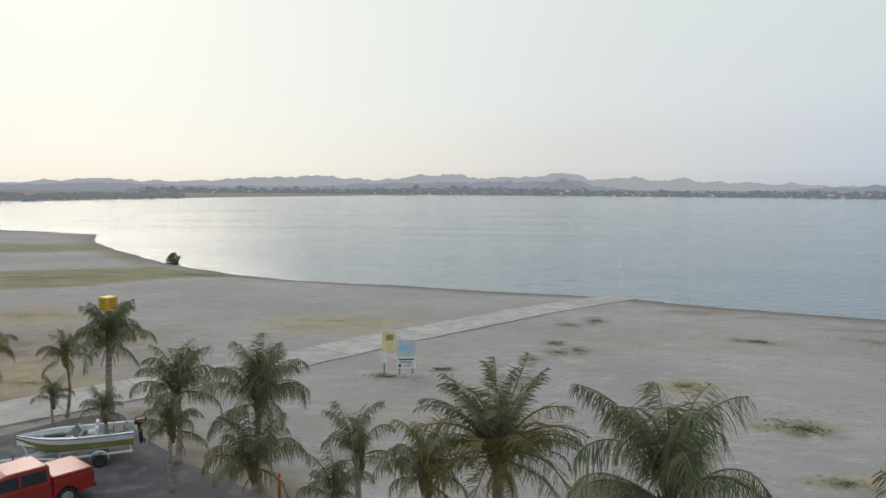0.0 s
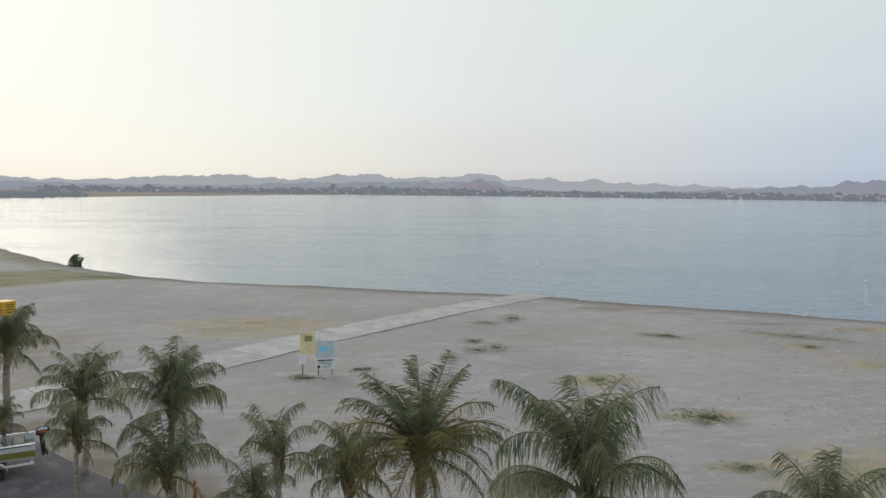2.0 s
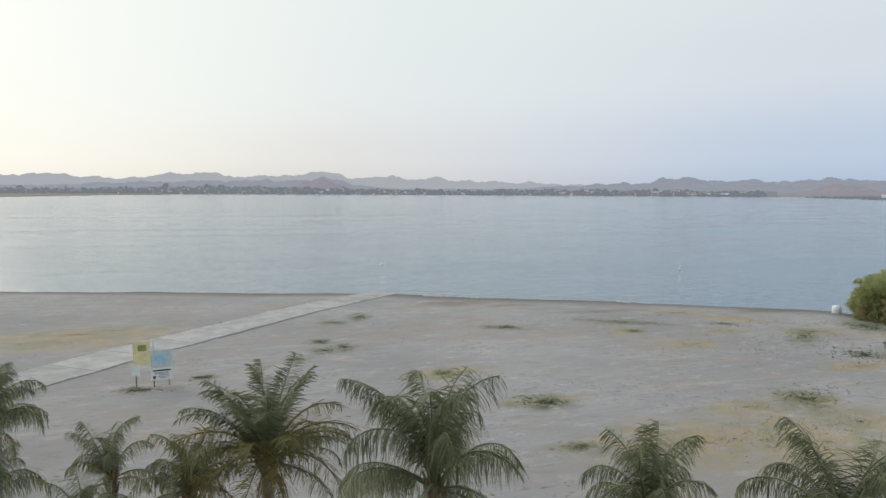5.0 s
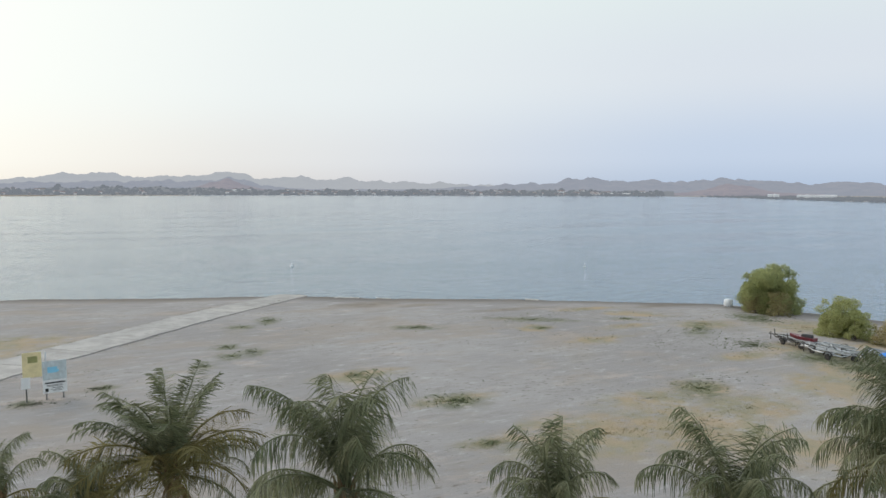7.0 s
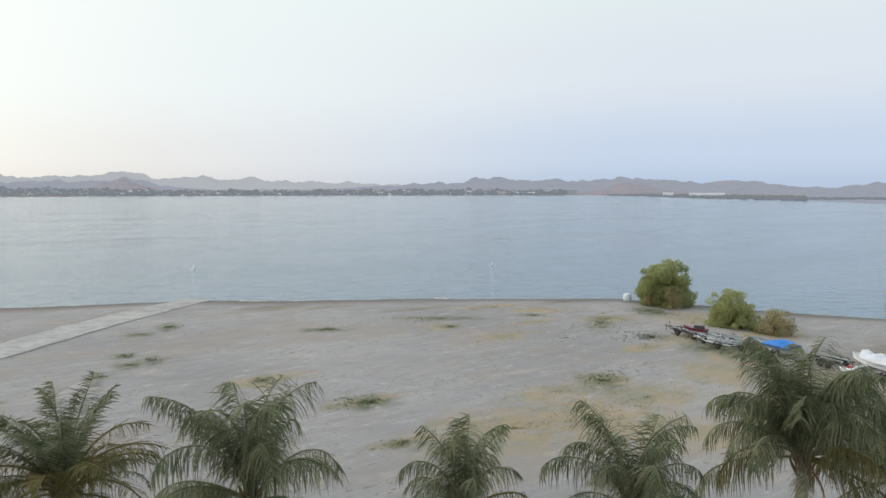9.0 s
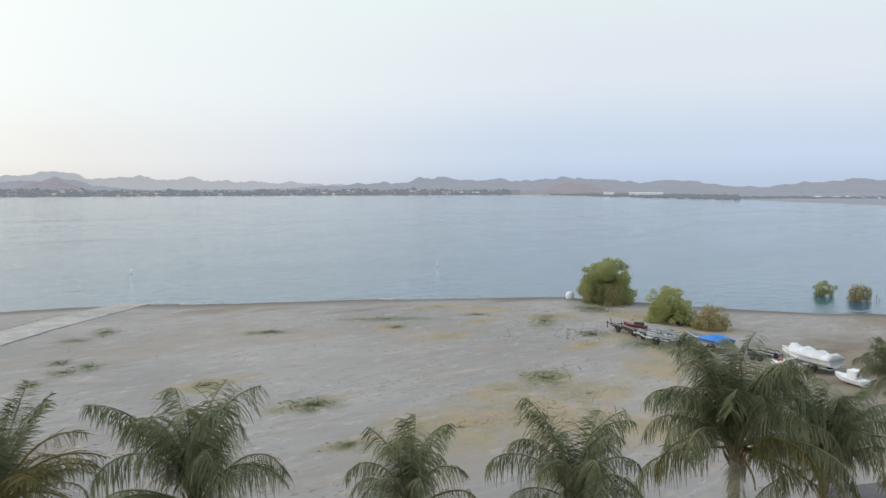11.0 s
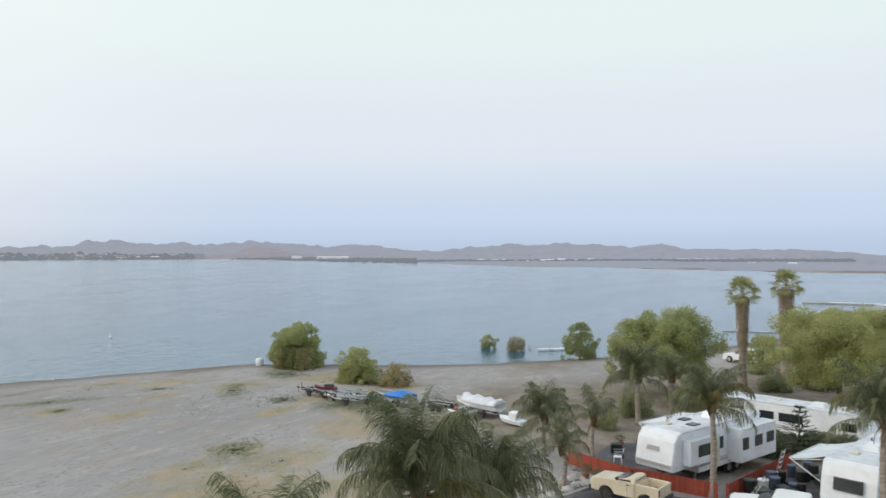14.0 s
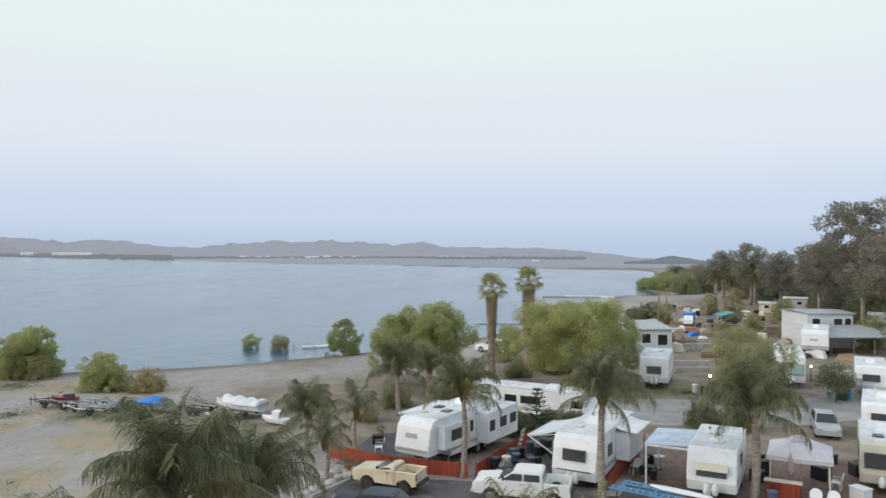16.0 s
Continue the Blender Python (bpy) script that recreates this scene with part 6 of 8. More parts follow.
def speed_boat(m, L, W, label, low=OLIVEP, high=WHITE, cover=None, group="", outboard=True, H=0.95):
    ob = thing("motor_boat", m, label, "boat", group)
    rings = hull_rings(L, W, H)
    g = Geo()
    lowr = [[r[0], r[1], (r[1][0], (r[1][1] + r[2][1]) / 2 + 0.01, (r[1][2] * 0.48 + r[2][2] * 0.52)), (r[4][0], (r[4][1] + r[3][1]) / 2 - 0.01, (r[4][2] * 0.48 + r[3][2] * 0.52)), r[4]] for r in rings]
    part("lower_hull", g.loft(lowr), low, ob)
    g = Geo()
    band = []
    for r, q in zip(rings, lowr):
        a, b = Vector(q[2]), Vector(r[2])
        ins = 0.82 if r[0][0] < L * 0.94 else 0.3
        band.append([(a.x, a.y + 0.012, a.z), (b.x, b.y + 0.02, b.z), (b.x, b.y * ins, b.z + 0.02), (b.x, b.y * ins, b.z - 0.42), (b.x, -b.y * ins, b.z - 0.42), (b.x, -b.y * ins, b.z + 0.02), (b.x, -b.y - 0.02, b.z), (a.x, -a.y - 0.012, a.z)])
    part("deck", g.loft(band), high, ob)
    part("gunwale", Geo().tube([(r[2][0], r[2][1] + 0.02, r[2][2] - 0.01) for r in rings] + [(r[3][0], r[3][1] - 0.02, r[3][2] - 0.01) for r in rings[::-1]], 0.025, 5), BLACK if low is OLIVEP else GALV, ob)
    if cover:
        g = Geo()
        cr = []
        for i, r in enumerate(rings):
            w, z = r[2][1] + 0.05, r[2][2]
            bump_ = (0.5 * math.sin(math.pi * min(1, 0.12 + i / 9)) + 0.05) if cover is BLUETARP else 0.36 + 0.2 * math.sin(i * 1.9) + 0.08 * math.sin(i * 4.1)
            cr.append([(r[2][0], w, z - 0.16), (r[2][0], w, z + 0.02), (r[2][0], w * 0.5, z + bump_ * (0.8 if i < 13 else 0.2)), (r[2][0], -w * 0.45, z + bump_ * (0.75 if i < 13 else 0.2)), (r[2][0], -w, z + 0.02), (r[2][0], -w, z - 0.16)])
        part("cover", g.loft(cr[:9] if cover is BLUETARP else cr[:12], smooth=True), cover, ob, "tied-down boat cover")
    else:
        zt = H + 0.02
        for sgn in (-1, 1):
            part("windscreen", slab_poly(Geo(), [(L * 0.56, sgn * 0.12, zt), (L * 0.5, sgn * W * 0.42, zt), (L * 0.44, sgn * W * 0.38, zt + 0.36), (L * 0.49, sgn * 0.12, zt + 0.36)], 0.012), GLASS, ob)
            part("console", Geo().box((L * 0.5, sgn * W * 0.27, H - 0.2), (0.42, W * 0.3, 0.45), 0.05), high, ob)
            part("seat", Geo().box((L * 0.36, sgn * W * 0.24, H - 0.22), (0.5, 0.5, 0.22), 0.06), high, ob)
            part("seat_back", Geo().box((L * 0.32, sgn * W * 0.24, H + 0.08), (0.14, 0.5, 0.5), 0.05), high, ob)
            part("bow_seat", Geo().box((L * 0.7, sgn * W * 0.2, H - 0.18), (0.9, 0.34, 0.18), 0.05), BLACK, ob)
        part("rear_bench", Geo().box((L * 0.13, 0, H - 0.15), (0.5, W * 0.62, 0.26), 0.06), BLACK, ob)
        part("carpet", Geo().box((L * 0.38, 0, H - 0.385), (L * 0.62, W * 0.6, 0.03), 0.008), DARKM, ob)
    if outboard:
        e = part("outboard_motor", Geo().prism([(-0.55, H + 0.08), (-0.6, H + 0.36), (-0.45, H + 0.5), (-0.1, H + 0.46), (-0.04, H + 0.12)], -0.2, 0.2, 0.04, 0.04), BLACK, ob)
        part("motor_stripe", Geo().prism([(-0.5, H + 0.36), (-0.46, H + 0.47), (-0.14, H + 0.44), (-0.1, H + 0.34)], -0.206, 0.206, 0.04, 0.02), SIGNW, e)
        part("motor_mark", Geo().box((-0.3, 0.204, H + 0.27), (0.3, 0.01, 0.07), 0.002), ORANGE, e)
        part("motor_leg", Geo().prism([(-0.42, 0.1), (-0.36, H + 0.1), (-0.16, H + 0.1), (-0.24, 0.1), (-0.3, -0.06)], -0.05, 0.05, 0, 0.02), BLACK, e)
        part("propeller", Geo().disc((-0.46, 0, 0.12), (1, 0, 0), 0.15, 0.06, 10), DARKM, e)
    return ob


# green and white boat beside the red truck
bm_ = pose(-14.15, 32.85, 0.03, 0, 0, 204)
boat_trailer(bm_, 4.9, "white boat trailer with round mudguards", WHITE, group="", wheels=1)
speed_boat(bm_ @ pose(-0.05, 0, 0.52), 4.7, 2.0, "open motor boat with white deck and olive-green hull on a trailer", H=0.84)

# row of boats and trailers at the foot of the shrubs
BT = "boat trailers on the beach"
def beach(x, y, turn):
    x, y = x * 0.955, y * 0.955
    return pose(x, y, gz(x, y), 0, 0, turn) @ Matrix.Diagonal((0.88, 0.88, 0.88, 1))


boat_trailer(beach(53.9, 41.0, 82), 3.6, "dark rusty boat trailer on the beach", DARKM, group=BT)
DARKRED = surf("dark_red_gelcoat", (0.17, 0.03, 0.04), 0.4, var=0.2, bump=0.0, coat=0.2)
jm = beach(53.9, 39.4, 98)
ob = thing("jet_ski", jm @ pose(0.2, 0, 0.56), "dark red jet ski on a trailer", "jet ski")
part("hull", Geo().loft(hull_rings(2.4, 0.95, 0.4)), DARKRED, ob)
part("seat", Geo().prism([(0.2, 0.4), (0.25, 0.72), (1.2, 0.66), (1.3, 0.42)], -0.18, 0.18, 0.05, 0.04), BLACK, ob)
part("handlebar", Geo().tube([(1.45, -0.35, 0.85), (1.5, 0, 0.8), (1.45, 0.35, 0.85)], 0.03, 6), BLACK, ob)
boat_trailer(jm, 3.2, "dark boat trailer on the beach", DARKM, group=BT)
for x_, y_, a_, l_ in ((53.0, 37.4, 80, 4.2), (54.4, 36.6, 97, 4.6), (52.2, 35.4, 88, 4.4), (53.6, 34.4, 102, 3.8)):
    boat_trailer(beach(x_, y_, a_), l_, "empty galvanised boat trailer on the beach", ALU, group=BT, wheels=1)
cm = beach(53.4, 31.0, 84)
boat_trailer(cm, 4.4, "boat trailer under a covered boat", GALV, group=BT)
speed_boat(cm @ pose(0.1, 0, 0.42), 4.6, 1.7, "grey motor boat half under a bright blue cover", low=GREYP, high=GREYP, cover=BLUETARP, outboard=False, H=0.55)
boat_trailer(beach(53.3, 27.0, 80), 3.4, "low black boat trailer with spoked wheels", DARKM, group=BT, wheels=2)
wm = beach(52.8, 22.4, 78)
boat_trailer(wm, 5.0, "trailer under the white-covered boat", GALV, group=BT)
speed_boat(wm @ pose(0.1, 0, 0.5), 4.9, 2.0, "white boat wrapped in a crumpled white tarpaulin", low=WHITE, high=WHITE, cover=WHITETARP, outboard=False, H=0.75)
ob = thing("paddle_boat", beach(52.3, 25.9, 70), "white plastic paddle boat on the beach", "paddle boat")
for sgn in (-1, 1):
    part("float", Geo().loft(hull_rings(2.3, 0.5, 0.42, 0.05)), WHITE, ob, at=pose(-1.1, sgn * 0.5, 0))
part("seat", Geo().prism([(-0.5, 0.4), (-0.6, 0.85), (-0.45, 0.85), (-0.3, 0.52), (0.2, 0.5), (0.2, 0.4)], -0.62, 0.62, 0, 0.03), WHITE, ob)
part("wheel_box", Geo().box((0.45, 0, 0.5), (0.6, 0.4, 0.28), 0.08), REDP, ob)
ob = thing("tender", pose(49.0, 20.0, gz(49, 20), 0, 0, 75), "small white dinghy with a cabin box", "dinghy")
part("hull", Geo().loft(hull_rings(2.2, 1.0, 0.4)), WHITE, ob, at=pose(-1.1, 0, 0))
part("box", Geo().box((-0.3, 0, 0.68), (0.7, 0.7, 0.6), 0.06), WHITE, ob)
ob = solid("water_tank", Geo().tube([(0, 0, -0.02), (0, 0, 0.1), (0, 0, 0.7), (0, 0, 0.85), (0, 0, 0.9)], [0.42, 0.48, 0.48, 0.36, 0.1], 16), WHITE, "squat white plastic drum by the water", "drum", m=pose(64.7, 58.6, gz(64.7, 58.6)))
for x_, y_, l_ in ((31.5, 81.2, 1.8), (47.2, 72.4, 1.6), (27.5, 83.2, 3.0)):
    g = Geo()
    r_ = random.Random(int(x_ * 10))
    g.loft([[(k - l_ / 2, math.sin(k * 3) * 0.1 - 0.25, -0.05), (k - l_ / 2, math.sin(k * 3) * 0.1 + 0.25, -0.05), (k - l_ / 2, math.sin(k * 3) * 0.1 + 0.2, 0.07 + 0.05 * r_.random()), (k - l_ / 2, math.sin(k * 3) * 0.1 - 0.2, 0.06 + 0.05 * r_.random())] for k in np.linspace(0, l_, 7)])
    solid("driftwood", g, STONE, "pale bleached driftwood at the waterline", "driftwood", m=pose(x_, y_, gz(x_, y_), 0, 0, -32))


# ---------------------------------------------------------------- shade, furniture and clutter of the campsites
gzb = thing("gazebo", pose(39.9, -13.3, 0.02, 0, 0, -18) @ Matrix.Diagonal((0.86, 0.86, 0.95, 1)), "mauve-grey cloth gazebo over a patio", "gazebo")
for sx in (-1, 1):
    for sy in (-1, 1):
        part("post", Geo().box((sx * 1.75, sy * 1.6, 1.08), (0.1, 0.1, 2.16), 0.015), CREAM, gzb)
part("post", Geo().box((-1.75, -0.1, 1.08), (0.1, 0.1, 2.16), 0.015), WOOD, gzb)
g = Geo()
ring0 = []
for x_, y_ in ((-1.95, -1.8), (0, -1.8), (1.95, -1.8), (1.95, 0), (1.95, 1.8), (0, 1.8), (-1.95, 1.8), (-1.95, 0)):
    ring0.append((x_, y_, 2.15 - (0.0 if x_ and y_ else 0.06)))
rings = [[(x_, y_, z_ - 0.22) for x_, y_, z_ in ring0], ring0, [(x_ * 0.55, y_ * 0.55, 2.5) for x_, y_, _ in ring0], [(x_ * 0.2, y_ * 0.2, 2.82) for x_, y_, _ in ring0]]
part("roof_cloth", g.loft(rings, caps=False), GAZ, gzb)
part("roof_vent", Geo().loft([[(x_ * 0.3, y_ * 0.3, 2.8) for x_, y_, _ in ring0], [(x_ * 0.04, y_ * 0.04, 3.02) for x_, y_, _ in ring0]]), GAZ, gzb)
ob = thing("bar_counter", pose(38.0, -11.9, 0.02, 0, 0, -108) @ Matrix.Diagonal((0.85, 0.85, 0.9, 1)), "red bar counter with a pale top", "counter")
part("base", Geo().box((0, 0, 0.5), (1.9, 0.45, 1.0), 0.03), REDWOOD, ob)
part("top", Geo().box((0, 0, 1.03), (2.1, 0.62, 0.07), 0.02), CREAM, ob)
ob = thing("parasol", pose(38.5, -12.4, 0.02), "folded pink parasol beside the bar counter", "parasol")
part("pole", Geo().tube([(0, 0, -0.02), (0, 0, 2.3)], 0.025, 6), WOOD, ob)
part("cloth", Geo().tube([(0, 0, 1.15), (0, 0, 1.3), (0, 0, 1.9), (0, 0, 2.25)], [0.06, 0.17, 0.14, 0.03], 9), surf("pink_cloth", (0.52, 0.36, 0.36), 0.8), ob)


def plastic_chair(m, paint=WHITE):
    ob = thing("garden_chair", m, "white plastic garden chair with a round back", "chair", "garden chairs")
    part("seat", Geo().box((0, 0, 0.43), (0.48, 0.48, 0.04), 0.015), paint, ob)
    part("backrest", Geo().disc((-0.3, 0, 0.7), (1, 0, 0.25), 0.29, 0.05, 18), paint, ob)
    for sx in (-1, 1):
        for sy in (-1, 1):
            part("leg", Geo().tube([(sx * 0.2, sy * 0.2, 0.43), (sx * 0.24, sy * 0.24, 0)], 0.025, 6), paint, ob)
    for sy in (-1, 1):
        part("armrest", Geo().box((0, sy * 0.25, 0.64), (0.42, 0.05, 0.03), 0.01), paint, ob)
    return ob


for x_, y_, a_ in ((36.6, -13.0, 160), (36.4, -13.7, 150), (39.9, -15.1, 60), (41.2, -4.9, 20), (42.6, 10.5, 100)):
    plastic_chair(pose(x_, y_, 0.03, 0, 0, a_))


def step_ladder(m):
    ob = thing("step_ladder", m, "folded aluminium step ladder leaning on a fence", "ladder")
    for sy in (-1, 1):
        part("stile", Geo().box((0, sy * 0.22, 0.95), (0.06, 0.03, 1.9), 0.008), ALU, ob)
    for k in range(6):
        part("rung", Geo().box((0, 0, 0.25 + 0.3 * k), (0.08, 0.44, 0.03), 0.006), ALU, ob)
    return ob


step_ladder(pose(43.3, 1.95, 0.02, 0, 14, -110))
step_ladder(pose(39.3, 3.0, 0.02, 0, 35, -70) @ Matrix.Diagonal((0.8, 0.8, 0.8, 1)))


def bin_(m, paint, h=0.8, r=0.28, label="dark plastic tub"):
    ob = thing("plastic_tub", m, label, "tub", "tubs and boxes in the campsites")
    part("tub", Geo().tube([(0, 0, 0), (0, 0, 0.05), (0, 0, h), (0, 0, h + 0.03)], [r * 0.8, r * 0.85, r, r * 1.06], 14), paint, ob)
    part("lid", Geo().tube([(0, 0, h + 0.03), (0, 0, h + 0.06), (0, 0, h + 0.08)], [r * 1.07, r * 1.05, r * 0.7], 14), paint, ob)
    return ob


GREENPL = surf("dark_green_plastic", (0.04, 0.07, 0.05), 0.5, bump=0)
rng = random.Random(12)
CLUT = [(41.6, 1.9, "s"), (42.2, 1.2, "k"), (40.7, 2.4, "w"), (41.0, 1.5, "k"), (42.9, 0.7, "k"), (44.0, 0.6, "k"), (44.6, 0.1, "k"), (40.1, 3.0, "k"), (41.4, 0.6, "k"), (43.0, 1.6, "k"), (42.4, 2.1, "s"), (44.5, 1.2, "s"), (41.9, 1.0, "s"), (39.8, 2.4, "g"), (43.6, -0.3, "g"), (45.2, 0.4, "s"),
        (42.0, -0.4, "k"), (40.4, 1.0, "k"), (44.9, 8.9, "w"), (45.6, 9.3, "w"), (46.2, 10.0, "k"), (44.0, 10.8, "k"), (47.2, 9.2, "g"), (45.0, 11.2, "k"),
        (41.0, -5.6, "k"), (40.2, -5.8, "k"), (42.5, -6.4, "w"), (43.4, -6.0, "k"), (40.9, -11.4, "k"), (42.2, -12.0, "k"), (43.5, -12.3, "g"), (42.8, -17.2, "k"), (44.0, -17.8, "k"), (45.0, -16.6, "g"),
        (36.6, -11.0, "s"), (41.8, -15.0, "k"), (38.6, -15.8, "w"), (66.0, -12.6, "w"), (65.5, -13.3, "g"), (64.9, -24.4, "g"), (66.3, -23.9, "w"), (65.3, -25.0, "b"), (81, -16.5, "w"), (82, -20, "k"), (84, -22.5, "g"), (83.2, -18.2, "o")]
CP = {"b": BLUETARP, "k": BLACK, "w": WHITE, "o": ORANGE, "g": GREENPL, "s": surf("slate_blue_plastic", (0.10, 0.13, 0.19), 0.5, bump=0.0)}
CL = {"s": "slate blue plastic tub on the campsite", "b": "blue plastic tub on the campsite", "k": "black plastic tub on the campsite", "w": "white plastic tub on the campsite", "o": "orange plastic tub on the campsite", "g": "dark green plastic tub on the campsite"}
for x_, y_, c_ in CLUT:
    if rng.random() < 0.55:
        bin_(pose(x_, y_, 0.02), CP[c_], rng.uniform(0.35, 0.8), rng.uniform(0.18, 0.32), CL[c_])
    else:
        s_ = (rng.uniform(0.4, 0.9), rng.uniform(0.4, 0.7), rng.uniform(0.35, 0.8))
        ob = thing("storage_box", pose(x_, y_, 0.02, 0, 0, rng.uniform(0, 90)), CL[c_].replace("plastic tub", "storage box"), "box", "tubs and boxes in the campsites")
        part("box", Geo().box((0, 0, s_[2] / 2), s_, 0.03), CP[c_], ob)
        part("lid", Geo().box((0, 0, s_[2] + 0.025), (s_[0] + 0.04, s_[1] + 0.04, 0.05), 0.015), CP[c_], ob)


def grill(m):
    ob = thing("barbecue_grill", m, "black barbecue grill on legs", "grill")
    part("bowl", Geo().tube([(0, 0, 0.72), (0, 0, 0.8), (0, 0, 0.95), (0, 0, 1.1), (0, 0, 1.2)], [0.12, 0.26, 0.33, 0.26, 0.08], 14), BLACK, ob)
    for a in range(3):
        c, s_ = math.cos(a * 2.094), math.sin(a * 2.094)
        part("leg", Geo().tube([(c * 0.2, s_ * 0.2, 0.82), (c * 0.32, s_ * 0.32, 0)], 0.018, 6), DARKM, ob)
    return ob


grill(pose(43.2, -0.6, 0.02))
grill(pose(41.8, -4.6, 0.02))
ob = thing("picnic_table", pose(42.8, -5.0, 0.02, 0, 0, -18), "weathered wooden picnic table under the patio roof", "table")
for k in range(5):
    part("plank", Geo().box((0, -0.3 + 0.15 * k, 0.75), (1.7, 0.135, 0.04), 0.008), WOOD, ob)
for sx in (-0.6, 0.6):
    part("leg", Geo().tube([(sx, -0.3, 0.73), (sx, 0.65, 0.0)], 0.045, 4), WOOD, ob)
    part("leg", Geo().tube([(sx, 0.3, 0.73), (sx, -0.65, 0.0)], 0.045, 4), WOOD, ob)
for sy in (-0.65, 0.65):
    part("bench", Geo().box((0, sy, 0.45), (1.7, 0.24, 0.04), 0.01), WOOD, ob)

# low rack trailer with ladders and boards on top
rk = thing("rack_trailer", pose(34.4, -5.1, 0.03, 0, 0, 66), "low utility trailer with a rack", "trailer")
part("bed", Geo().box((0, 0, 0.62), (3.6, 1.5, 0.12), 0.03), DARKM, rk)
for sx in (-1.6, 0, 1.6):
    for sy in (-0.7, 0.7):
        part("upright", Geo().box((sx, sy, 0.9), (0.06, 0.06, 0.55), 0.01), DARKM, rk)
    part("cross_bar", Geo().box((sx, 0, 1.18), (0.06, 1.5, 0.05), 0.01), GALV, rk)
for sy in (-0.78, 0.78):
    wheel(rk, 0, sy, 0.34, 0.34, 0.2)
part("tow_bar", Geo().tube([(1.7, 0, 0.6), (2.7, 0, 0.5)], 0.05, 6), DARKM, rk)
part("jockey_wheel", Geo().tube([(2.5, 0.1, 0.0), (2.5, 0.1, 0.7)], 0.04, 6), GALV, rk)


def long_ladder(m, L, paint, label):
    ob = thing("ladder", m, label, "ladder")
    for sy in (-1, 1):
        part("stile", Geo().box((0, sy * 0.21, 0), (L, 0.035, 0.085), 0.008), paint, ob)
    for k in range(int(L / 0.3)):
        part("rung", Geo().tube([(-L / 2 + 0.2 + 0.3 * k, -0.21, 0), (-L / 2 + 0.2 + 0.3 * k, 0.21, 0)], 0.018, 6), ALU, ob)
    return ob


long_ladder(pose(34.0, -4.7, 1.285, 0, 0, 66), 3.6, BLUEPL, "blue fibreglass ladder lying on a rack")
long_ladder(pose(34.9, -5.1, 1.285, 0, 0, 64), 3.0, BLUEPL, "blue fibreglass ladder lying on a rack")
ob = thing("paddle_board", pose(34.35, -6.3, 1.33, 0, 0, 60), "pale grey paddle board lying on a rack", "board")
part("board", Geo().loft([[(x_, y_ * w_, z_) for y_, z_ in ((-1, 0), (-0.6, -0.05), (0.6, -0.05), (1, 0), (0.6, 0.05), (-0.6, 0.05))] for x_, w_ in ((-1.5, 0.05), (-1.3, 0.2), (-0.7, 0.33), (0, 0.36), (0.8, 0.32), (1.35, 0.16), (1.5, 0.04))], smooth=True), WHITE, ob)


def pot_plant(x, y, seed, leaves=DARK_LEAF, h=0.5, w=0.6, label="leafy plant in a clay pot"):
    ob = thing("potted_plant", pose(x, y, 0.02), label, "plant", "potted plants")
    part("pot", Geo().tube([(0, 0, 0), (0, 0, 0.04), (0, 0, 0.32), (0, 0, 0.36)], [0.15, 0.16, 0.24, 0.26], 12), TERRA, ob)
    rng_ = random.Random(seed)
    part("foliage", leaf_cloud([(rng_.uniform(-.1, .1) * w, rng_.uniform(-.1, .1) * w, 0.36 + h * 0.5, w * 0.5)], 2200, 0.1, seed, leaves), None, ob)
    return ob


for k, (x_, y_) in enumerate(((39.0, 11.4), (38.6, 10.6), (66.4, -14.2), (83.5, -19.4), (84.2, -20.3), (83.0, -18.0), (64.6, -26.2), (46.4, 11.3))):
    pot_plant(x_, y_, 50 + k)

# planter with pale stones and a concrete kerb by the drive
ob = thing("planter", pose(0, 0, 0), "concrete-edged planter filled with pale stones", "planter")
for k in range(8):
    a, b = Vector((34.2, 11.9, 0)).lerp(Vector((38.1, 10.35, 0)), k / 8), Vector((34.2, 11.9, 0)).lerp(Vector((38.1, 10.35, 0)), (k + 1) / 8)
    c = a.lerp(b, 0.5)
    part("kerb_stone", Geo().box((0, 0, 0.08), (0.51, 0.16, 0.24), 0.02), CONCRETE, ob, at=pose(c.x, c.y, 0, 0, 0, -21.7))
rs = random.Random(4)
STONES = [Geo().tube([(0, 0, -0.08), (0, 0, 0.02), (0, 0, 0.16), (0, 0, 0.22)], [0.2, 0.3, 0.24, 0.06], 7).mesh("stone", STONE), Geo().tube([(0, 0, -0.08), (0.02, 0, 0.04), (0, 0.03, 0.12), (0, 0, 0.17)], [0.16, 0.22, 0.19, 0.05], 6).mesh("stone", STONE)]
for k in range(44):
    q, w_ = rs.random(), rs.uniform(0.25, 2.3)
    p = Vector((34.6, 12.0, 0)).lerp(Vector((38.4, 10.5, 0)), q) + Vector((0.37, 0.93, 0)) * w_
    part("stone", STONES[k % 2], None, ob, at=pose(p.x, p.y, 0, 0, 0, rs.uniform(0, 360)) @ Matrix.Diagonal((rs.uniform(0.7, 1.5), rs.uniform(0.7, 1.3), rs.uniform(0.6, 1.2), 1)))

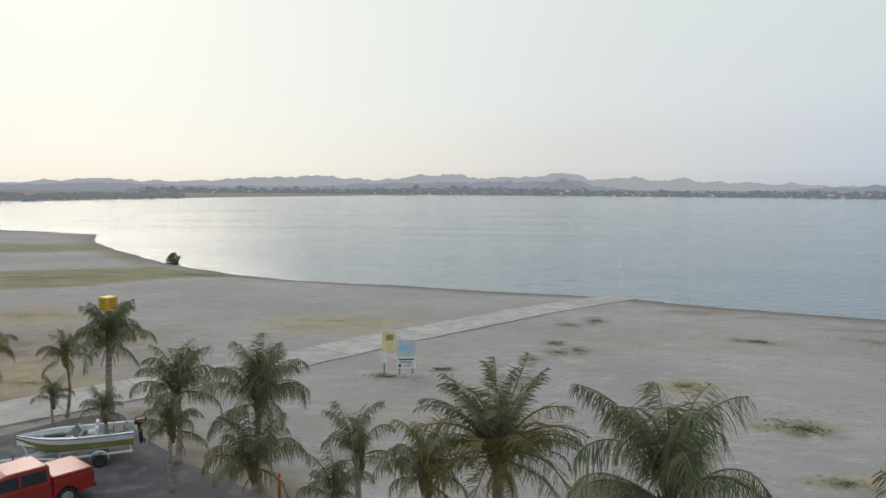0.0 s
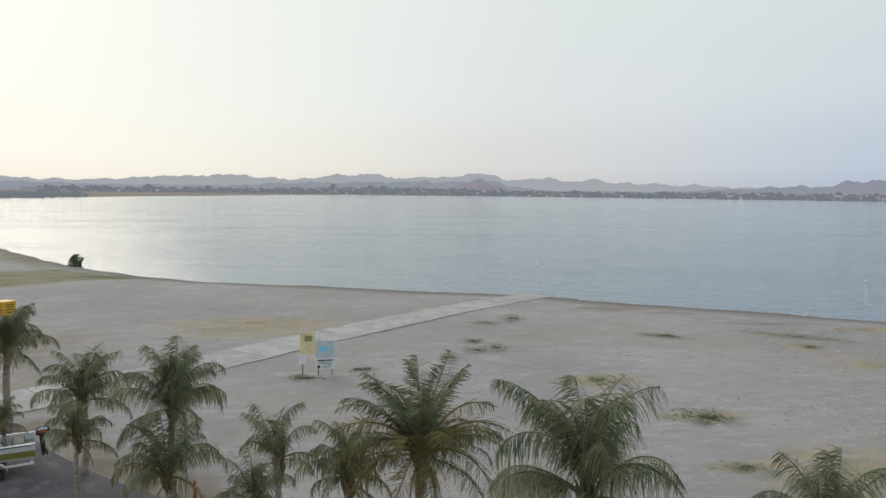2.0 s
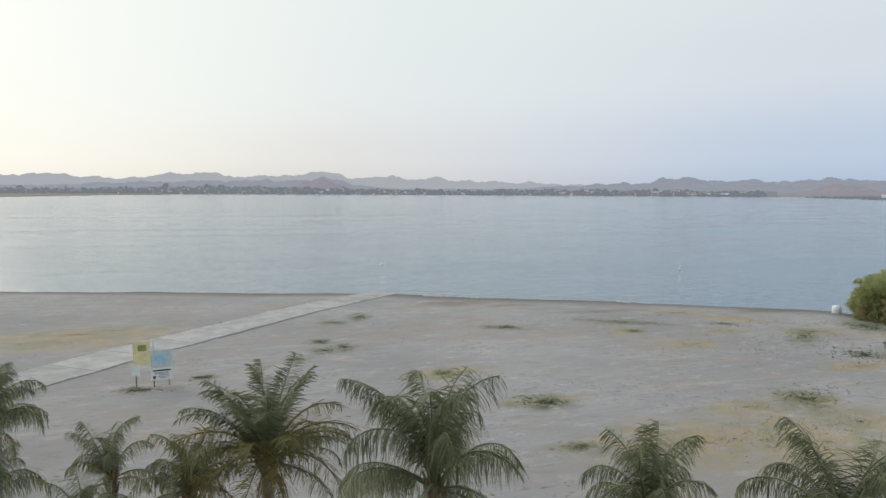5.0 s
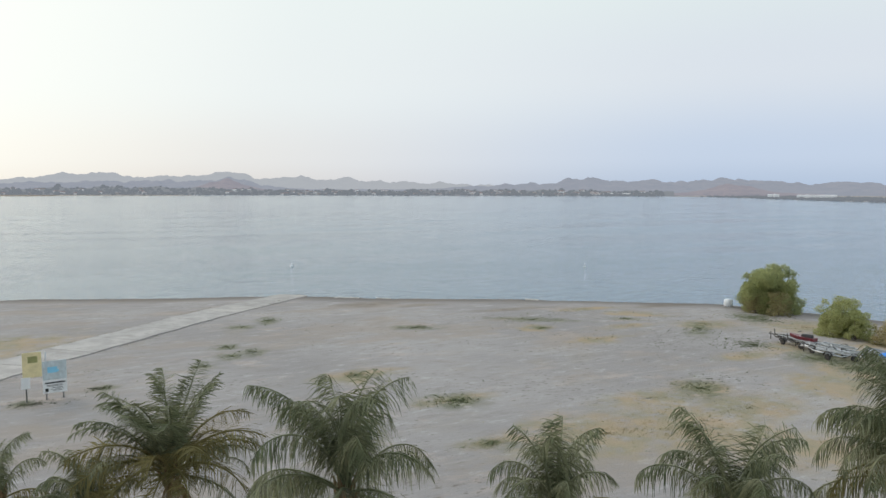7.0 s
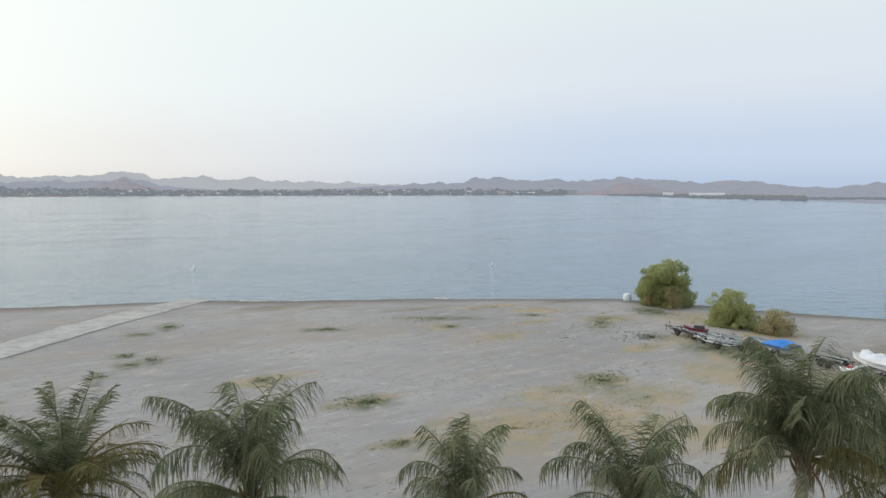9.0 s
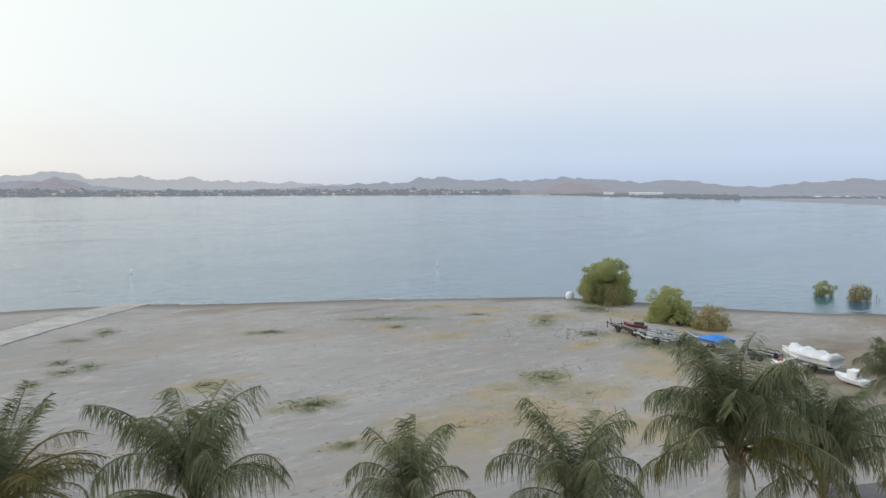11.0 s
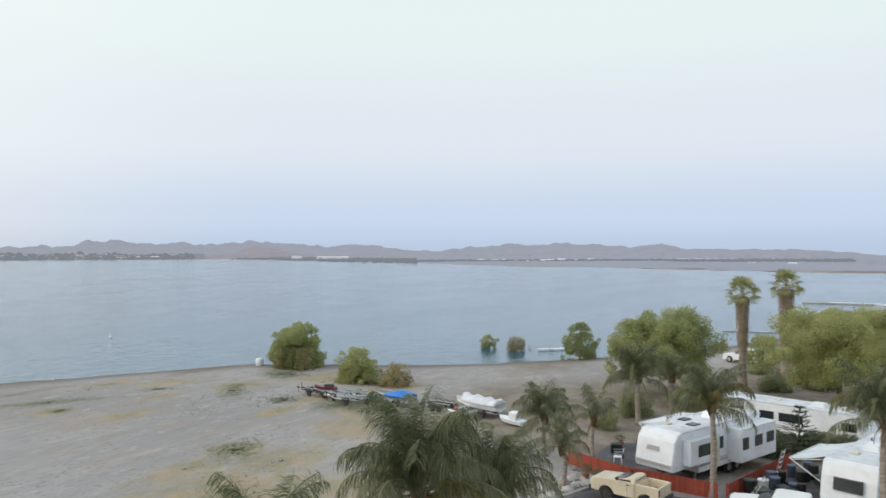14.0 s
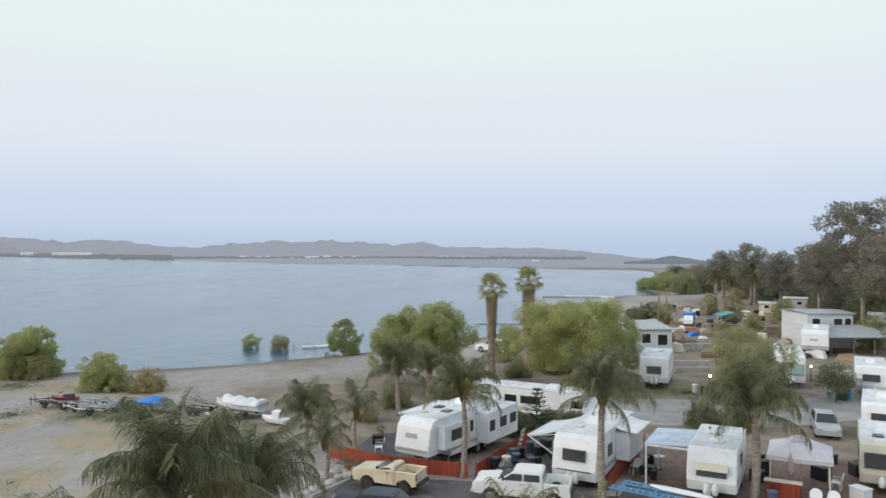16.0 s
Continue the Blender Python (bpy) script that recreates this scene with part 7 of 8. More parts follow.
# ---------------------------------------------------------------- trees of the park
PARK = "leafy trees of the trailer park"
tree(64.5, 11.4, 7.6, 8.2, 61, WILLOW, stem=0.22, label="broad light green pepper tree near the shore", group=PARK, low=0.22, clumps=34, per=1100, size=0.17, strand=0.5, lobes=0.9)
tree(66.0, 14.6, 6.4, 5.0, 67, WILLOW_B, stem=0.18, label="light green pepper tree near the shore", group=PARK, low=0.2, clumps=22, per=1100, size=0.17, strand=0.5, lobes=0.9)
tree(64.5, -1.6, 8.0, 9.0, 62, WILLOW_B, stem=0.24, label="broad yellow-green pepper tree beside the lane", group=PARK, low=0.25, clumps=38, per=1100, size=0.17, strand=0.5, lobes=0.9)
tree(70.0, -5.6, 6.2, 6.0, 63, WILLOW, stem=0.2, label="light green tree beside an old trailer", group=PARK, low=0.25, clumps=24, per=1000, size=0.17, strand=0.5, lobes=0.9)
tree(62.3, -16.3, 6.2, 6.6, 64, OLIVE, stem=0.16, label="open olive-green tree with thin leafy branches", group=PARK, low=0.1, clumps=36, per=1000, size=0.15, strand=0.6)
tree(82.0, 5.2, 3.6, 4.4, 65, WILLOW, stem=0.12, label="low green tree beside the fan palms", group=PARK, low=0.1, clumps=16, per=900, size=0.15)
tree(63.8, -23.6, 3.2, 3.6, 66, DARK_LEAF, stem=0.1, label="small dark green tree beside the lane", group=PARK, low=0.2, clumps=12, per=420, size=0.18)
for k, (x_, y_, h_, w_) in enumerate(((48.6, 1.9, 1.5, 2.6), (49.6, 0.0, 1.5, 2.8), (50.8, -1.6, 1.3, 2.4), (53.0, -10.9, 1.9, 3.0), (52.8, -13.2, 1.5, 2.6), (48.6, 3.2, 1.2, 1.8), (56.0, 12.6, 1.8, 3.0), (60.5, 9.4, 1.7, 3.4), (51.0, 13.6, 1.2, 2.2), (74.5, 0.0, 1.8, 3.6), (71.5, 3.6, 1.5, 3.0))):
    tree(x_, y_, h_, w_, 70 + k, DARK_LEAF if k < 6 else OLIVE, stem=0.06, label="dense dark green garden shrub" if k < 6 else "dull olive-green shrub by a path", category="shrub", group="garden shrubs of the park", low=0.02, clumps=16, per=1500, size=0.13, name="shrub")
# small star-shaped conifer
ob = thing("conifer", pose(49.2, 0.9, 0), "small dark blue-green conifer with spreading whorls", "tree", PARK)
part("trunk", Geo().tube([(0, 0, -0.05), (0, 0, 3.1)], [0.07, 0.02], 6), BARK, ob)
g = Geo()
rng = random.Random(9)
for k in range(9):
    z_ = 0.7 + 0.29 * k
    for j in range(7):
        a = j * 0.9 + k * 0.5
        l_ = (1.35 - 0.13 * k) * rng.uniform(0.8, 1.1)
        e = Vector((math.cos(a) * l_, math.sin(a) * l_, z_ + 0.22 * l_))
        o = Vector((0, 0, z_))
        for q in range(26):
            p = o.lerp(e, 0.15 + 0.85 * q / 26)
            d = Vector((rng.uniform(-1, 1), rng.uniform(-1, 1), rng.uniform(-0.4, 1.0))).normalized() * 0.14
            w = d.cross(e - o).normalized() * 0.02
            g.add([p - w, p + w, p + d + (e - o).normalized() * 0.1], [(0, 1, 2)])
g.raw = True
part("needles", g, leaf("conifer_needles", (0.04, 0.075, 0.05), (0.05, 0.085, 0.06), 0.6, 0.1), ob)


def polar(az, d):
    return d * math.sin(radians(az)), d * math.cos(radians(az))


EU = "tall eucalyptus trees behind the park"
for k, (az, d, h_, w_) in enumerate(((111.6, 124, 21.5, 12), (113.6, 112, 15.0, 11), (108.9, 140, 14.5, 9), (106.4, 162, 12.5, 9), (104.3, 182, 14.3, 9), (102.4, 205, 12.6, 9), (109.6, 172, 13, 10), (112.4, 158, 13, 10), (115.5, 128, 15, 11))):
    x_, y_ = polar(az, d)
    tree(x_, y_, h_, w_, 90 + k, EUCA, bark=PALE_BARK, stem=0.38, label="tall grey-green eucalyptus with pale limbs and an open crown", group=EU, low=0.35 if k < 3 else 0.25, clumps=40, per=190, size=0.34, strand=0.6, lobes=0.65, open_=0.12)
for k, (az, d, h_, w_, lf) in enumerate(((99.6, 225, 6.5, 9, OLIVE), (98.6, 240, 5.0, 9, WILLOW), (97.6, 250, 4.4, 8, WILLOW), (96.8, 262, 3.6, 8, WILLOW), (98.2, 275, 5.2, 10, OLIVE), (99.2, 290, 7.0, 11, DARK_LEAF), (100.4, 255, 8.0, 11, EUCA), (100.8, 235, 8.5, 10, EUCA), (103.2, 235, 9.0, 12, EUCA), (105.2, 225, 8.5, 12, DARK_LEAF), (107.0, 215, 9.0, 12, EUCA), (111.0, 190, 8.5, 12, EUCA), (114.0, 170, 8.5, 12, DARK_LEAF), (104.0, 205, 9.5, 10, EUCA), (105.8, 190, 9, 10, DARK_LEAF), (107.8, 185, 10, 10, EUCA), (109.8, 150, 9, 10, EUCA), (112.0, 135, 8, 9, DARK_LEAF), (113.6, 140, 10, 10, EUCA), (102.0, 230, 9, 10, DARK_LEAF), (116, 150, 11, 12, EUCA),
                                          (96.0, 128, 3.0, 4.0, DARK_LEAF), (97.2, 132, 3.6, 4.5, DARK_LEAF), (98.2, 130, 3.8, 4.4, OLIVE), (94.6, 124, 2.4, 3.4, OLIVE), (101.5, 150, 4.5, 4.0, OLIVE), (103.2, 138, 6.0, 4.0, TAN_LEAF), (106.5, 138, 4.2, 5, OLIVE), (115.4, 92, 8.0, 8, DARK_LEAF), (117.5, 84, 7.0, 8, OLIVE), (104.6, 120, 3.0, 3.4, OLIVE), (107.0, 112, 2.6, 3.0, OLIVE), (103.8, 106, 2.2, 3.0, TAN_LEAF), (108.6, 124, 3.6, 3.4, DARK_LEAF), (112.2, 108, 4.5, 4.4, OLIVE), (102.6, 118, 1.8, 2.6, OLIVE))):
    x_, y_ = polar(az, d)
    tree(x_, y_, h_, w_, 120 + k, lf, stem=0.2, label="bushy tree behind the trailer park", group="bushy trees behind the park", low=0.06, clumps=24, per=210, size=0.27)
# a row of brown palms in the distance
for az, d, tp in ((101.9, 165, 8.5), (103.0, 160, 7.5), (104.6, 172, 8.0)):
    x_, y_ = polar(az, d)
    palm(x_, y_, tp - 1.6, 2.6, 22, int(az * 10), 0.7, 8, 0.25, "arch", "distant palms in the park")


# ---------------------------------------------------------------- houses and sheds of the park
def cabin(m, L, W, H, label, wall=SIDING, roof=METALROOF, name="mobile_home", category="mobile home", pitch=0.35, wins=(), group="", over=0.25):
    """A low house: local x along its front (facing -y), roof ridge along x."""
    ob = thing(name, m, label, category, group)
    part("wall", Geo().box((0, W / 2, H / 2 - 0.05), (L, W, H + 0.1), 0.03), wall, ob)
    part("roof", Geo().prism([(-over, H), (W / 2, H + pitch), (W + over, H), (W + over, H + 0.1), (W / 2, H + pitch + 0.12), (-over, H + 0.1)], -L / 2 - over, L / 2 + over), roof, ob, at=Matrix(((0, 1, 0, 0), (1, 0, 0, 0), (0, 0, 1, 0), (0, 0, 0, 1))))
    for x_, z_, w_, h_ in wins:
        f_ = part("window", Geo().box((x_, -0.012, z_), (w_ + 0.14, 0.05, h_ + 0.14), 0.02), SIGNW, ob)
        part("pane", Geo().box((x_, -0.036, z_), (w_, 0.02, h_), 0.01), GLASS, f_)
    return ob


cabin(pose(90.2, -11.2, 0, 0, 0, -74), 6.6, 11, 2.95, "pale grey mobile home with white window frames", wins=((-2.0, 1.9, 1.1, 1.1), (0, 1.9, 1.1, 1.1), (2.1, 1.7, 1.2, 1.3)), pitch=0.6)
cabin(pose(99.6, -35.6, 0, 0, 0, -80), 6.0, 7, 4.45, "two-storey pale grey house with a flat metal roof", name="house", category="house", wins=((-1.9, 3.45, 1.0, 0.8), (1.0, 3.45, 1.1, 0.8), (2.3, 3.45, 0.8, 0.8)), pitch=0.2)
ob = thing("carport", pose(98.4, -36.2, 0, 0, 0, -78), "wide sloping grey metal carport roof on posts", "carport")
part("roof_sheet", Geo().prism([(-5.6, 2.15), (0.9, 3.0), (0.9, 3.1), (-5.6, 2.25)], -4.6, 4.0), METALROOF, ob, at=Matrix(((0, 1, 0, 0), (1, 0, 0, 0), (0, 0, 1, 0), (0, 0, 0, 1))))
for x_ in (-4.2, -1.4, 1.2, 3.7):
    part("post", Geo().box((x_, -5.3, 1.1), (0.14, 0.14, 2.2), 0.02), WOOD, ob)
for az, d, w_, h_, lab, mt in ((102.4, 228, 6.0, 2.5, "distant white mobile home among trees", WHITE), (104.9, 218, 4.6, 2.4, "distant cream mobile home among trees", CREAM), (105.9, 158, 5.4, 2.0, "distant cream trailer under trees", CREAM), (107.2, 172, 5.0, 2.3, "distant grey shed under trees", SIDING), (113.5, 128, 7, 2.8, "distant grey shed under trees", SIDING)):
    x_, y_ = polar(az, d)
    cabin(pose(x_, y_, 0, 0, 0, -az + 180 - 180), w_, 4, h_, lab, mt, ROOFW, "distant_cabin", "cabin", 0.25, ((-w_ * 0.25, 1.4, 0.9, 0.6), (w_ * 0.2, 1.4, 0.9, 0.6)), "distant cabins")
# low walls and terraces of the next campsites
for x_, y_, l_, a_, h_, mt in ((80.4, -14.2, 5.2, -82, 0.75, CONCRETE), (77.4, -14.8, 4.6, -80, 0.55, CONCRETE), (95.2, -21.0, 10, -76, 0.9, STONE), (110.5, -28, 14, -78, 0.7, WOOD), (120, -31, 16, -78, 0.6, STONE), (88.6, -20.6, 7, -76, 0.8, WOOD), (97, -46, 10, -70, 1.5, REDWOOD)):
    g = Geo().box((0, 0, h_ / 2 - 0.05), (l_, 0.3, h_ + 0.1), 0.03)
    solid("garden_wall", g, mt, "low wall edging a campsite terrace", "wall", group="terrace walls", m=pose(x_, y_, 0, 0, 0, a_))
rng = random.Random(31)
for k in range(170):
    az, d = rng.uniform(96.5, 111), rng.uniform(92, 165)
    x_, y_ = polar(az, d)
    if shore_distance(np.array([x_]), np.array([y_]))[0] < 12:
        continue
    s_ = (rng.uniform(0.6, 3.4), rng.uniform(0.6, 1.5), rng.uniform(0.3, 1.2))
    mt = rng.choice([WHITE, CREAM, WOOD, WOOD, STONE, BLACK, TERRA, GREYP, DARKM, WOOD, CREAM, WOOD, DARKM, WHITE, BLUETARP if d > 110 else WOOD])
    # a pile of gear and lumber, built as one mound; no crate inside
    ob = thing("gear_pile", pose(x_, y_, 0, 0, 0, rng.uniform(0, 180)), "low pile of camping gear and lumber", "crate", "covered crates in the far campsites")
    part("cover", Geo().prism([(-s_[0] / 2, -0.03), (-s_[0] * 0.42, s_[2] * 0.8), (-s_[0] * 0.1, s_[2]), (s_[0] * 0.3, s_[2] * 0.85), (s_[0] / 2, -0.03)], -s_[1] / 2, s_[1] / 2, 0.12, 0.05), mt, ob)
ob = thing("canopy_tent", pose(121.0, -28, 0, 0, 0, -80), "teal tarpaulin stretched over posts", "canopy")
part("cloth", Geo().prism([(-2.2, 2.2), (0, 2.8), (2.2, 2.2), (2.2, 2.26), (0, 2.86), (-2.2, 2.26)], -1.6, 1.6), TEAL, ob)
for sx in (-2.1, 2.1):
    for sy in (-1.5, 1.5):
        part("post", Geo().tube([(sx, sy, -0.05), (sx, sy, 2.22)], 0.05, 6), GALV, ob)
cab_ = thing("box_truck", pose(127.0, -22.6, 0, 0, 0, 166) @ Matrix.Diagonal((0.74, 0.74, 0.74, 1)), "white truck with a blue tarpaulin over its box", "truck")
part("box", Geo().box((-0.6, 0, 1.75), (4.0, 2.3, 2.2), 0.06), BLUETARP, cab_)
part("cab", Geo().prism([(1.5, 0.5), (1.5, 2.3), (2.2, 2.3), (2.75, 1.5), (3.1, 1.35), (3.15, 0.5)], -1.05, 1.05, 0.08, 0.05), WHITE, cab_)
for x_ in (-1.6, 2.4):
    for sy in (-0.95, 0.95):
        wheel(cab_, x_, sy, 0.42, 0.42, 0.28)
ob = thing("canopy_tent", pose(65.6, -24.9, 0.02, 0, 0, -20), "small beige pop-up canopy between trailers", "canopy")
part("cloth", Geo().loft([[(-1.3, -1.3, 2.0), (1.3, -1.3, 2.0), (1.3, 1.3, 2.0), (-1.3, 1.3, 2.0)], [(-0.05, -0.05, 2.55), (0.05, -0.05, 2.55), (0.05, 0.05, 2.55), (-0.05, 0.05, 2.55)]]), CREAM, ob)
for sx in (-1.25, 1.25):
    for sy in (-1.25, 1.25):
        part("post", Geo().tube([(sx, sy, -0.02), (sx, sy, 2.02)], 0.035, 6), GALV, ob)
for x_, y_, h_ in ((67.6, -14.2, 1.2), (73.0, -24.6, 1.5)):
    ob = thing("path_lamp", pose(x_, y_, 0), "small lit yellow lamp on a post", "lamp")
    part("post", Geo().tube([(0, 0, -0.05), (0, 0, h_)], 0.04, 6), DARKM, ob)
    part("shade", Geo().tube([(0, 0, h_ - 0.02), (0, 0, h_ + 0.12), (0, 0, h_ + 0.2)], [0.09, 0.13, 0.03], 10), LAMPGLOW, ob)
# white pickup by the water and utility poles with a wire
sedan(pose(89.2, 7.6, gz(89.2, 7.6), 0, 0, 65), WHITEP, "white car parked by the water", 4.4, 1.8, 1.7, True)
for x_, y_, h_ in ((86.5, -1.0, 4.0), (121, -18, 6.5), (115, -16, 6.0)):
    solid("wooden_pole", Geo().tube([(0, 0, -0.2), (0, 0, h_)], [0.12, 0.09], 8), WOOD, "bare weathered wooden pole", "pole", group="wooden poles", m=pose(x_, y_, 0))

# docks, floats and piles in the lake
for (x0, y0), (x1, y1), w_, mt, lab in ((polar(88.9, 207), polar(93.3, 206), 1.6, CONCRETE, "long pale floating dock"), (polar(90.6, 209), polar(94.4, 207), 1.2, WHITE, "long pale floating breakwater"), (polar(83.6, 129), polar(87.4, 129), 0.5, GREYP, "dark narrow jetty on the lake")):
    a, b = Vector((x0, y0, 0)), Vector((x1, y1, 0))
    d = b - a
    ob = thing("dock", pose((x0 + x1) / 2, (y0 + y1) / 2, WATER, 0, 0, math.degrees(math.atan2(d.y, d.x))), lab, "dock", "docks on the lake")
    n = max(3, int(d.length / 3))
    for k in range(n):
        part("deck_section", Geo().box((-d.length / 2 + d.length * (k + 0.5) / n, 0, 0.12), (d.length / n - 0.06, w_, 0.42 if w_ > 1 else 0.16), 0.03), mt, ob)
ob = thing("float_dock", pose(93.3, 32.0, WATER, 0, 0, -55), "small white floating dock by the bush", "dock", "docks on the lake")
for k in range(3):
    part("float", Geo().box((-1.5 + 1.5 * k, 0, 0.1), (1.4, 0.8, 0.34), 0.08), WHITE, ob)
for k in range(7):
    x_, y_ = polar(67.6 + 0.55 * k + (k % 3) * 0.2, 99.5 - k * 0.3)
    solid("mooring_post", Geo().tube([(0, 0, -0.6), (0, 0, 0.4 + 0.2 * (k % 3))], 0.035, 6), WOOD, "thin grey mooring post in the water", "post", group="mooring posts", m=pose(x_, y_, WATER))
for az, d in ((14.0, 127), (37.2, 127)):
    x_, y_ = polar(az, d)
    ob = thing("buoy", pose(x_, y_, WATER), "small white marker buoy on the lake", "buoy", "marker buoys on the lake")
    part("float", Geo().tube([(0, 0, -0.25), (0, 0, 0.05), (0, 0, 0.2)], [0.2, 0.3, 0.14], 10), WHITE, ob)
    part("mast", Geo().tube([(0, 0, 0.15), (0, 0, 0.6)], 0.06, 6), WHITE, ob)
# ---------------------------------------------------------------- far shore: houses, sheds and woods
# walls, roofs, panes and crowns carry a bluish emission share that stands for haze
FARWHITE = distant("far_white_wall_haze", (0.88, 0.88, 0.86), (0.82, 0.81, 0.78), (0.66, 0.69, 0.74), 0.3, 0.05)
FARTAN = distant("far_tan_wall_haze", (0.50, 0.43, 0.35), (0.4, 0.33, 0.27), (0.38, 0.39, 0.44), 0.35, 0.05)
FARROOF = distant("far_tile_roof_haze", (0.30, 0.20, 0.16), (0.22, 0.16, 0.14), (0.33, 0.34, 0.40), 0.4, 0.05)
FARGREYROOF = distant("far_grey_roof_haze", (0.32, 0.32, 0.33), (0.25, 0.25, 0.26), (0.36, 0.38, 0.43), 0.4, 0.05)
FARPANE = distant("far_window_haze", (0.06, 0.065, 0.075), (0.05, 0.05, 0.06), (0.27, 0.29, 0.34), 0.3, 0.05)
FARLEAF = distant("far_trees_haze", (0.07, 0.075, 0.05), (0.11, 0.10, 0.07), (0.265, 0.295, 0.34), 0.72, 0.06)


def far_house_meshes(l_, w_, h_):
    wall = Geo().box((0, 0, h_ / 2 - 0.6), (l_, w_, h_ + 1.2), 0.1).mesh("wall", FARWHITE)
    rf = Geo().prism([(-w_ / 2 - 0.7, h_ - 0.1), (0, h_ + w_ * 0.24), (w_ / 2 + 0.7, h_ - 0.1), (0, h_ + 0.1)], -l_ / 2 - 0.7, l_ / 2 + 0.7).mesh("roof", FARROOF)
    pn = Geo().box((0, 0, 0), (1.8, 0.2, 1.5), 0.02).mesh("window", FARPANE)
    return wall, rf, pn


TURN = Matrix(((0, 1, 0, 0), (1, 0, 0, 0), (0, 0, 1, 0), (0, 0, 0, 1)))
FH = [far_house_meshes(13, 8, 3.6), far_house_meshes(9, 8, 6.0), far_house_meshes(18, 9, 3.8)]
FH_TAN = []
for w_, r_, p_ in FH:
    a, b = w_.copy(), r_.copy()
    a.materials.clear()
    a.materials.append(FARTAN)
    b.materials.clear()
    b.materials.append(FARGREYROOF)
    FH_TAN.append((a, b, p_))


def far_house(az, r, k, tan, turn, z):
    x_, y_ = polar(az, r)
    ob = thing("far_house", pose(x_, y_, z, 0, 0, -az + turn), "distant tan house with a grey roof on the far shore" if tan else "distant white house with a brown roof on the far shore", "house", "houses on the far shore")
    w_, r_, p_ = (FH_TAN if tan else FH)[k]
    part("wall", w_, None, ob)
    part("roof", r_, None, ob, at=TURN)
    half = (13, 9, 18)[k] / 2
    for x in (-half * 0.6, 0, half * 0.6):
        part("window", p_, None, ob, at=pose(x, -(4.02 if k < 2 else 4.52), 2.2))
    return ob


rng = random.Random(77)
for k in range(110):
    u = rng.random()
    az = rng.uniform(13, 36) if u < 0.55 else rng.uniform(-20, -4) if u < 0.72 else rng.uniform(-4, 13) if u < 0.86 else rng.uniform(36, 43)
    r = 2165 + 330 * rng.random() ** 1.6
    far_house(az, r, rng.randrange(3), rng.random() < 0.4, rng.uniform(-35, 35), shore_slope(az, r))
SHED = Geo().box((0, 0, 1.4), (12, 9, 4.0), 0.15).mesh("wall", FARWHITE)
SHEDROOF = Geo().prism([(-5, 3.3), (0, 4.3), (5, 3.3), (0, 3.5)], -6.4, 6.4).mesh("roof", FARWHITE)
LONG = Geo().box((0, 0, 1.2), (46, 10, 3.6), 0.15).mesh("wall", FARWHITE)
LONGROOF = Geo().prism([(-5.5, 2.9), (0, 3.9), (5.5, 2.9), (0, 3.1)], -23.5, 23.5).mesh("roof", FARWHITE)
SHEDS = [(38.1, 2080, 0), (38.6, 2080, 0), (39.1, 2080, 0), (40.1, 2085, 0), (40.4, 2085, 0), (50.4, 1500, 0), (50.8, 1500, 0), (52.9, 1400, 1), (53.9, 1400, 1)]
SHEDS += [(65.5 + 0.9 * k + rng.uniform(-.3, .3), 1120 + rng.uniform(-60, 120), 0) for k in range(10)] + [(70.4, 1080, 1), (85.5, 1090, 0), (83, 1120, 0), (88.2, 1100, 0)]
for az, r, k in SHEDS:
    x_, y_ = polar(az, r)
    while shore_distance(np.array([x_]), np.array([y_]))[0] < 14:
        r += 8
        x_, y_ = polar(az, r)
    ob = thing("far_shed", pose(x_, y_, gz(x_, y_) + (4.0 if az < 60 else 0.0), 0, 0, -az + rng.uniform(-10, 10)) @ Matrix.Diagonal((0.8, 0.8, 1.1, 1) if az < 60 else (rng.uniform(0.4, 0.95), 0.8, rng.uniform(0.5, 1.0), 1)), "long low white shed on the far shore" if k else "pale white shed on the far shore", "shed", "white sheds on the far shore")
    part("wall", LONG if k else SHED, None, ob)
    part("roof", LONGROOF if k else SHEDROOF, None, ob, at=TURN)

# woods along the far shore: clumped crowns of uneven size
g = Geo()
vs, fs = [], []


def far_clump(x, y, z, r, h):
    n = 7
    i = len(vs)
    prof = ((0.55, 0.0), (1.0, 0.35), (0.8, 0.7), (0.35, 0.95))
    ph = rng.random() * 6
    for q, hh in prof:
        for j in range(n):
            a = ph + 6.283 * j / n
            rr = r * q * rng.uniform(0.7, 1.2)
            vs.append((x + rr * math.cos(a), y + rr * math.sin(a), z + h * hh * rng.uniform(0.88, 1.1)))
    for l_ in range(3):
        for j in range(n):
            fs.append((i + l_ * n + j, i + l_ * n + (j + 1) % n, i + (l_ + 1) * n + (j + 1) % n, i + (l_ + 1) * n + j))
    fs.append(tuple(i + 3 * n + j for j in range(n)))


